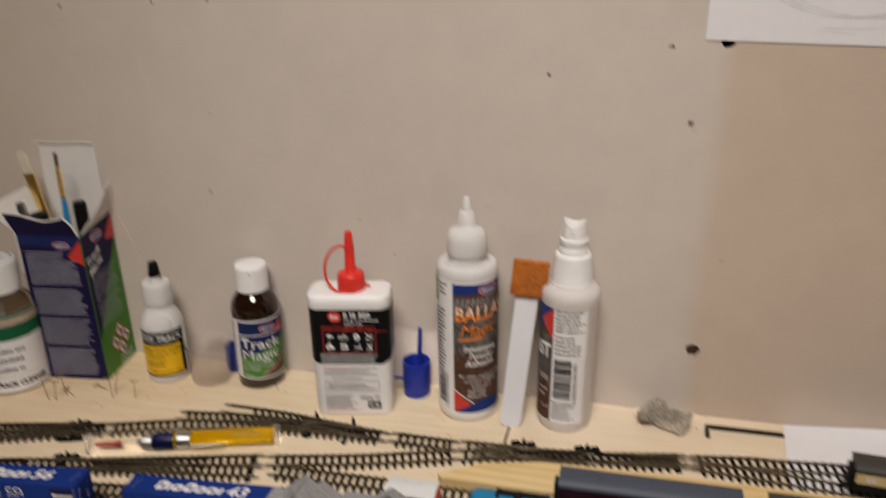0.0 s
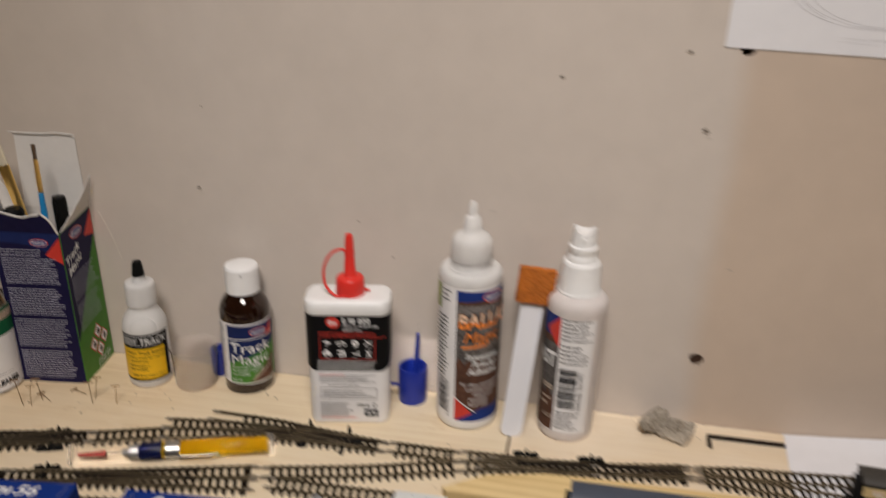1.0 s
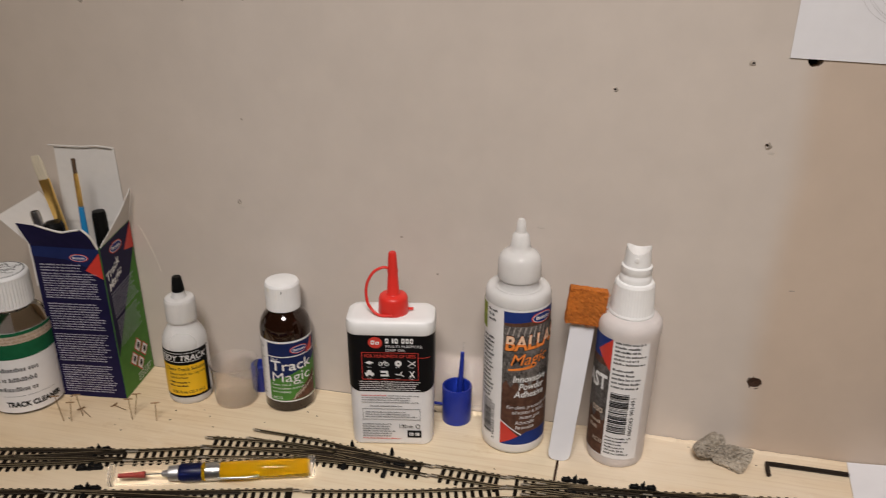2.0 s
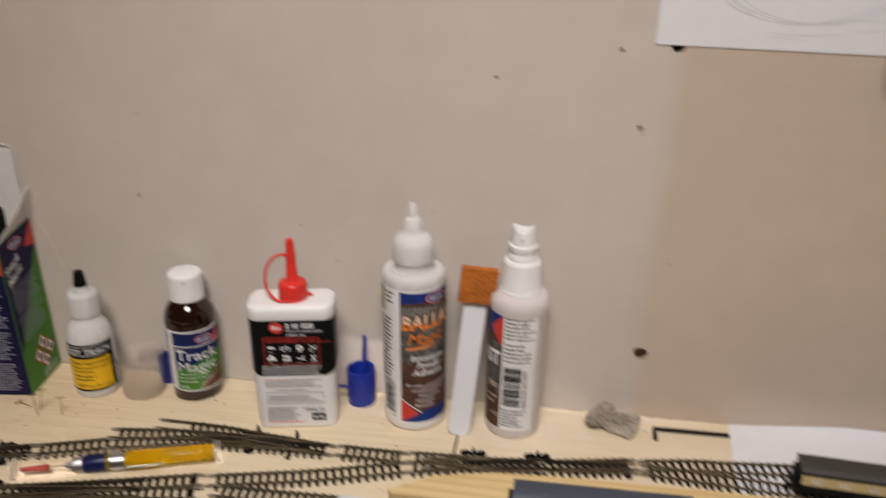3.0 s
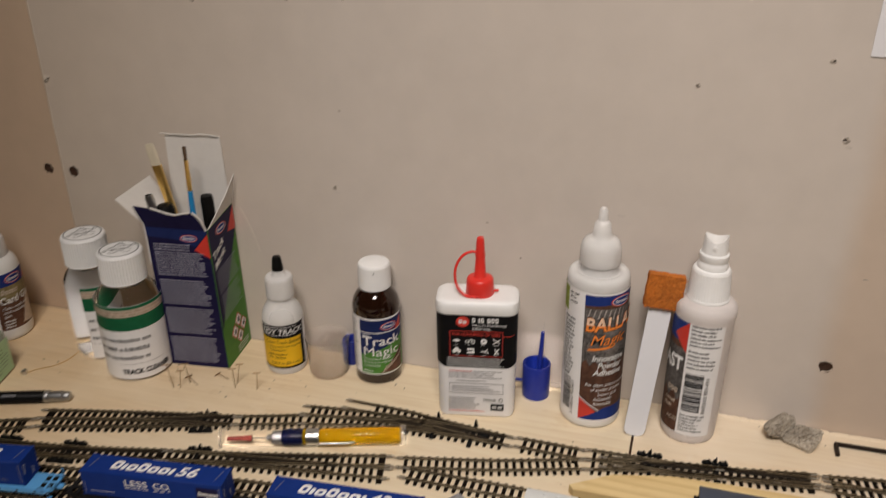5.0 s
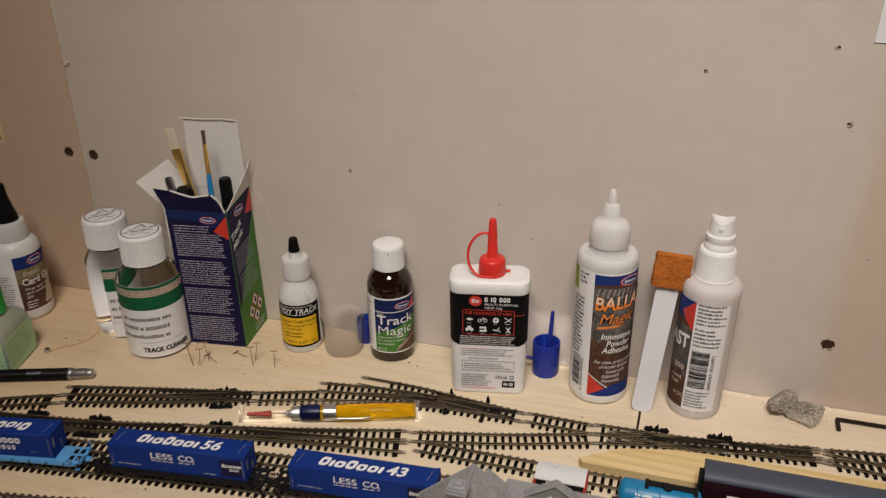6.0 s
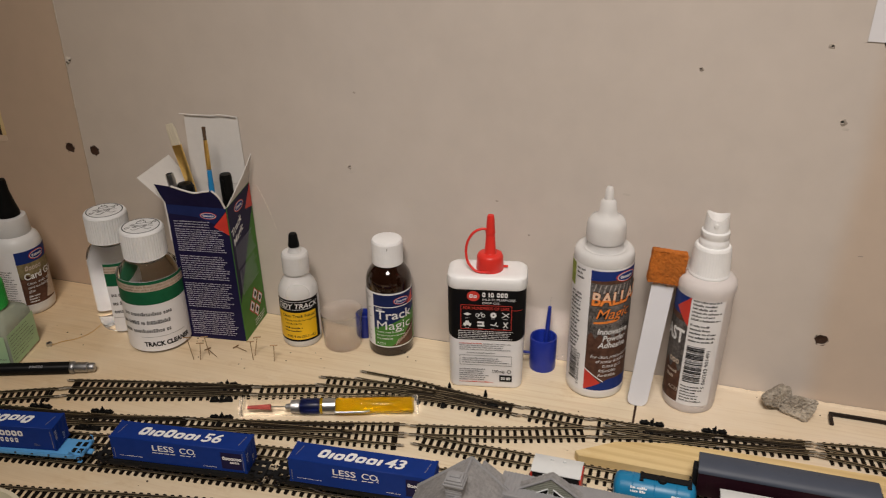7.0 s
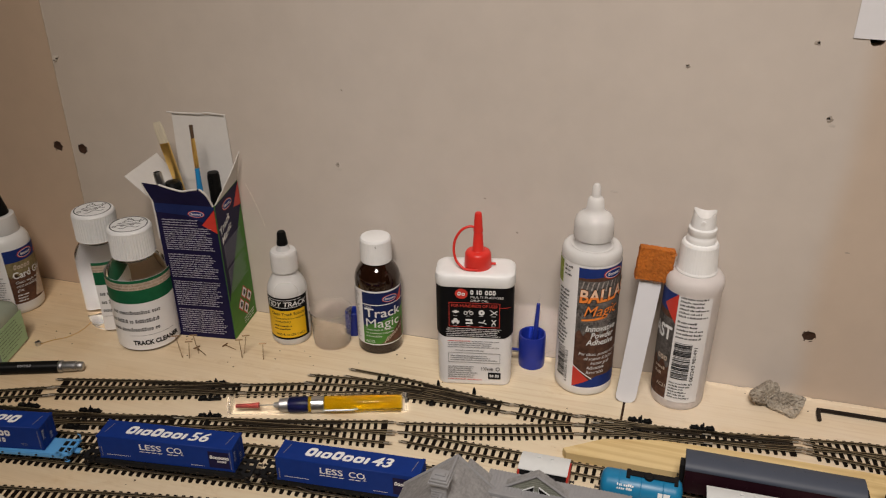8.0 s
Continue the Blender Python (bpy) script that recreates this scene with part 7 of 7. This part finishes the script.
# ---- small loose things ----
# stone: two grown-together lumps, each split along flat faces
def rock(bm, at, size, seed, cuts=11):
    q = random.Random(seed)
    planes = []
    for k in range(cuts):
        n = Vector((q.gauss(0, 1), q.gauss(0, 1), q.gauss(0, 1))).normalized()
        planes.append((n, q.uniform(0.50, 0.88)))
    own = bmesh.new()
    bmesh.ops.create_icosphere(own, subdivisions=5, radius=1.0)
    for v in own.verts:
        p = v.co.normalized()
        r = 1.0
        for n, d in planes:
            c = n.dot(p)
            if c > 0.05:
                r = min(r, d / c)
        e, c2 = noise.voronoi(p * 3.2 + Vector((seed, 0, 0)))
        r -= 0.17 * max(0.0, 1 - (e[1] - e[0]) / 0.08)
        r += 0.05 * noise.noise(p * 4 + Vector((seed, 2, 0))) + 0.03 * noise.noise(p * 14)
        v.co = Vector((at[0] + p.x * r * size[0], at[1] + p.y * r * size[1], max(0.0, at[2] + p.z * r * size[2])))
    return join(bm, own)


bm = rock(bmesh.new(), (-9.5, 2.5, 7.0), (11.5, 10.5, 13.0), 4)
rock(bm, (6.8, -3.0, 5.8), (15.5, 10.0, 12.0), 11)
rock(bm, (-4.0, 5.0, 9.5), (6.5, 6.0, 9.5), 21, 8)
solid("stone", bm, STONE, "rough grey lump of stone against the wall", "stone", at=pose(0.0765, 0.532, 0, 0, 0, 4), smooth=22)

# hex key
bm = tube(smooth_line([(0, -12, 0), (0, -3, 0), (0.6, -0.8, 0), (3, 0, 0), (50, 0.4, 0)], 1.0), 1.6, 6)
solid("hex_key", bm, DARKSTEEL, "black bent hex key lying on the board", "hex key", at=pose(0.1055, 0.5345, 0.0016, 0, 0, 0), smooth=20)

# sheet of white card by the wall, its far edge curling up the wall
bm = bmesh.new()
grid = []
for i in range(25):
    u = i / 24
    row = []
    for j in range(13):
        v = j / 12
        xx = 157 - 5 * (1 - v) + 230 * u
        yy = 474 + v * 75.3
        zz = 1.0 + 5.0 * max(0.0, v - 0.72) ** 2 / 0.0784 * min(1.0, u * 3) * (1 + 0.3 * math.sin(6 * u))
        row.append((xx, min(yy, 549.2), zz))
    grid.append(row)
for drop in (0.0, 0.4):
    vs = [[bm.verts.new((a, b, c - drop)) for a, b, c in row] for row in grid]
    for a, b in zip(vs, vs[1:]):
        for j in range(12):
            bm.faces.new((a[j], b[j], b[j + 1], a[j + 1]) if drop == 0.0 else (a[j], a[j + 1], b[j + 1], b[j]))
    rim = [vs[0][j] for j in range(13)] + [row[12] for row in vs[1:]] + [vs[-1][j] for j in range(11, -1, -1)] + [row[0] for row in vs[-2:0:-1]]
    if drop == 0.0:
        upper = rim
for k in range(len(rim)):
    q = (k + 1) % len(rim)
    bm.faces.new((upper[k], upper[q], rim[q], rim[k]))
solid("white_card", bm, PAPER, "white card lying under the tracks by the wall", "card")

# drawing pinned on the wall
sheet = thing("pencil_drawing", 80.5, WALL_Y - 0.6, 262, ry=1.2, label="white paper with faint pencil curves on the wall", category="drawing")
part("paper", block((297, 0.3, 210), (148.5, 0, 105)), PAPER, sheet, smooth=0)
sk = on_face((0, -0.15, 0), (1, 0, 0), (0, 0, 1), 0.12)
bm = bmesh.new()


def stroke(pts, w, seed=0):
    """A freehand line whose pressure and course waver."""
    line = smooth_line(pts, 3.0)
    for k, (a, b) in enumerate(zip(line, line[1:])):
        d = (b - a).normalized()
        wave = [0.9 * noise.noise(Vector((0.09 * (k + e), seed * 3.1, 0))) for e in (0, 1)]
        side = Vector((-d.y, d.x, 0))
        a, b, n = a + side * wave[0], b + side * wave[1], side * w * (0.55 + 0.9 * abs(noise.noise(Vector((0.2 * k, seed, 5)))))
        quad(bm, sk, [((a - n).x, (a - n).y), ((b - n).x, (b - n).y), ((b + n).x, (b + n).y), ((a + n).x, (a + n).y)])


for k in range(3):
    stroke([(24 + 4 * k, 44), (36 + 5 * k, 26 + k), (58 + 2 * k, 17.5 + 1.2 * k), (84, 15 + 0.7 * k), (110, 19 + 1.6 * k), (132, 29 + 3 * k)], 0.20 - 0.03 * k, k)
stroke([(30, 46), (33, 34), (42, 25), (52, 20)], 0.12, 5)
stroke([(62, 9.4), (80, 9.0), (104, 10.6)], 0.17, 6)
stroke([(60, 7.0), (84, 6.8)], 0.13, 7)
stroke([(108, 12), (128, 13.4), (152, 18)], 0.13, 8)
stroke([(112, 18), (132, 20), (156, 27)], 0.15, 9)
part("pencil_sketch", bm, PENCIL, sheet)

blackbox = thing("black_holder", 227, 539, 258, label="black plastic holder hung on the wall", category="holder")
part("shell", block((32, 20, 90), (0, 0, 45), 6, seg=4), BLACK, blackbox)

# nut with a fine wire
bm = tube(smooth_line([(0, 0, 0.4), (7, 9, 0.5), (15, 16, 0.4), (20, 28, 0.4), (19, 44, 0.4), (14, 56, 0.4)], 2.0), 0.22, 6)
wire = thing("wire_with_nut", -499, 451.5, label="thin copper wire with a small nut", category="wire")
part("wire", bm, GOLD, wire)
nut = lathe([(1.1, 0), (2.4, 0), (2.4, 3.2), (1.1, 3.2), (1.1, 0)], 6)
part("nut", nut, STEEL, wire)

# track pins strewn before the carton
for px, py, dx, h in ((-373, 468, -4, 20), (-368, 469, 2, 16), (-364, 477, -3, 17), (-327, 481, -1, 17), (-329, 487, 4, 18), (-310, 484, 1, 15)):
    pin = thing("track_pin", px, py, -1.5, label="small brown steel track pin standing in the board", category="pin", group="track pins before the carton")
    part("shank", tube([(0, 0, 0), (dx, 0.5, h + 1.5)], 0.30, 6), STRAW, pin)
    part("head", tube([(dx - 2.8, -0.6, h + 1.3), (dx + 2.8, 1.2, h + 1.6)], 0.5, 6), STRAW, pin)
for px, py, a, l in ((-357, 476, 150, 15), (-338, 490, 165, 12)):
    pin = thing("track_pin", px, py, 0.5, rz=a, label="small brown steel track pin lying flat", category="pin", group="track pins before the carton")
    part("shank", tube([(0, 0, 0), (l, 0, 0.4)], 0.30, 6), STRAW, pin)
    part("head", tube([(l, -2.8, 0.3), (l, 2.8, 0.5)], 0.5, 6), STRAW, pin)

# tub with scatter at the board's front
x, y = -368, 231
tub = thing("scatter_tub", x, y, label="cream tub filled with yellow-green scatter", category="tub")
part("wall", lathe([(0, 0), (30, 0), (32, 1), (36, 40), (37.4, 41), (37.4, 42.4), (35, 42.4), (33, 36), (0, 36)], 48), CREAM, tub)
bm = bmesh.new()
for k in range(500):
    a, r = rnd.uniform(0, 6.283), 32 * math.sqrt(rnd.random())
    block((rnd.uniform(1, 2.6), rnd.uniform(1, 2.6), rnd.uniform(1, 2.6)), (r * math.cos(a), r * math.sin(a), 36.6 + rnd.uniform(0, 2.4)), 0, bm, m=Matrix.Rotation(rnd.uniform(0, 3), 4, "Z"))
tagged(part("scatter", bm, MOSS, tub, smooth=0), kind="stuff")

# specks of ballast and grit on the board
bm = bmesh.new()
for k in range(150):
    px, py = rnd.uniform(-560, 180), rnd.uniform(300, 546)
    s = rnd.uniform(0.25, 0.8)
    block((s * rnd.uniform(0.8, 2), s, s * 0.7), (px, py, s * 0.35), 0, bm, m=Matrix.Rotation(rnd.uniform(0, 3), 4, "Z"))
solid("grit", bm, VOID, "dark grit strewn over the board", "grit", "stuff", smooth=0)
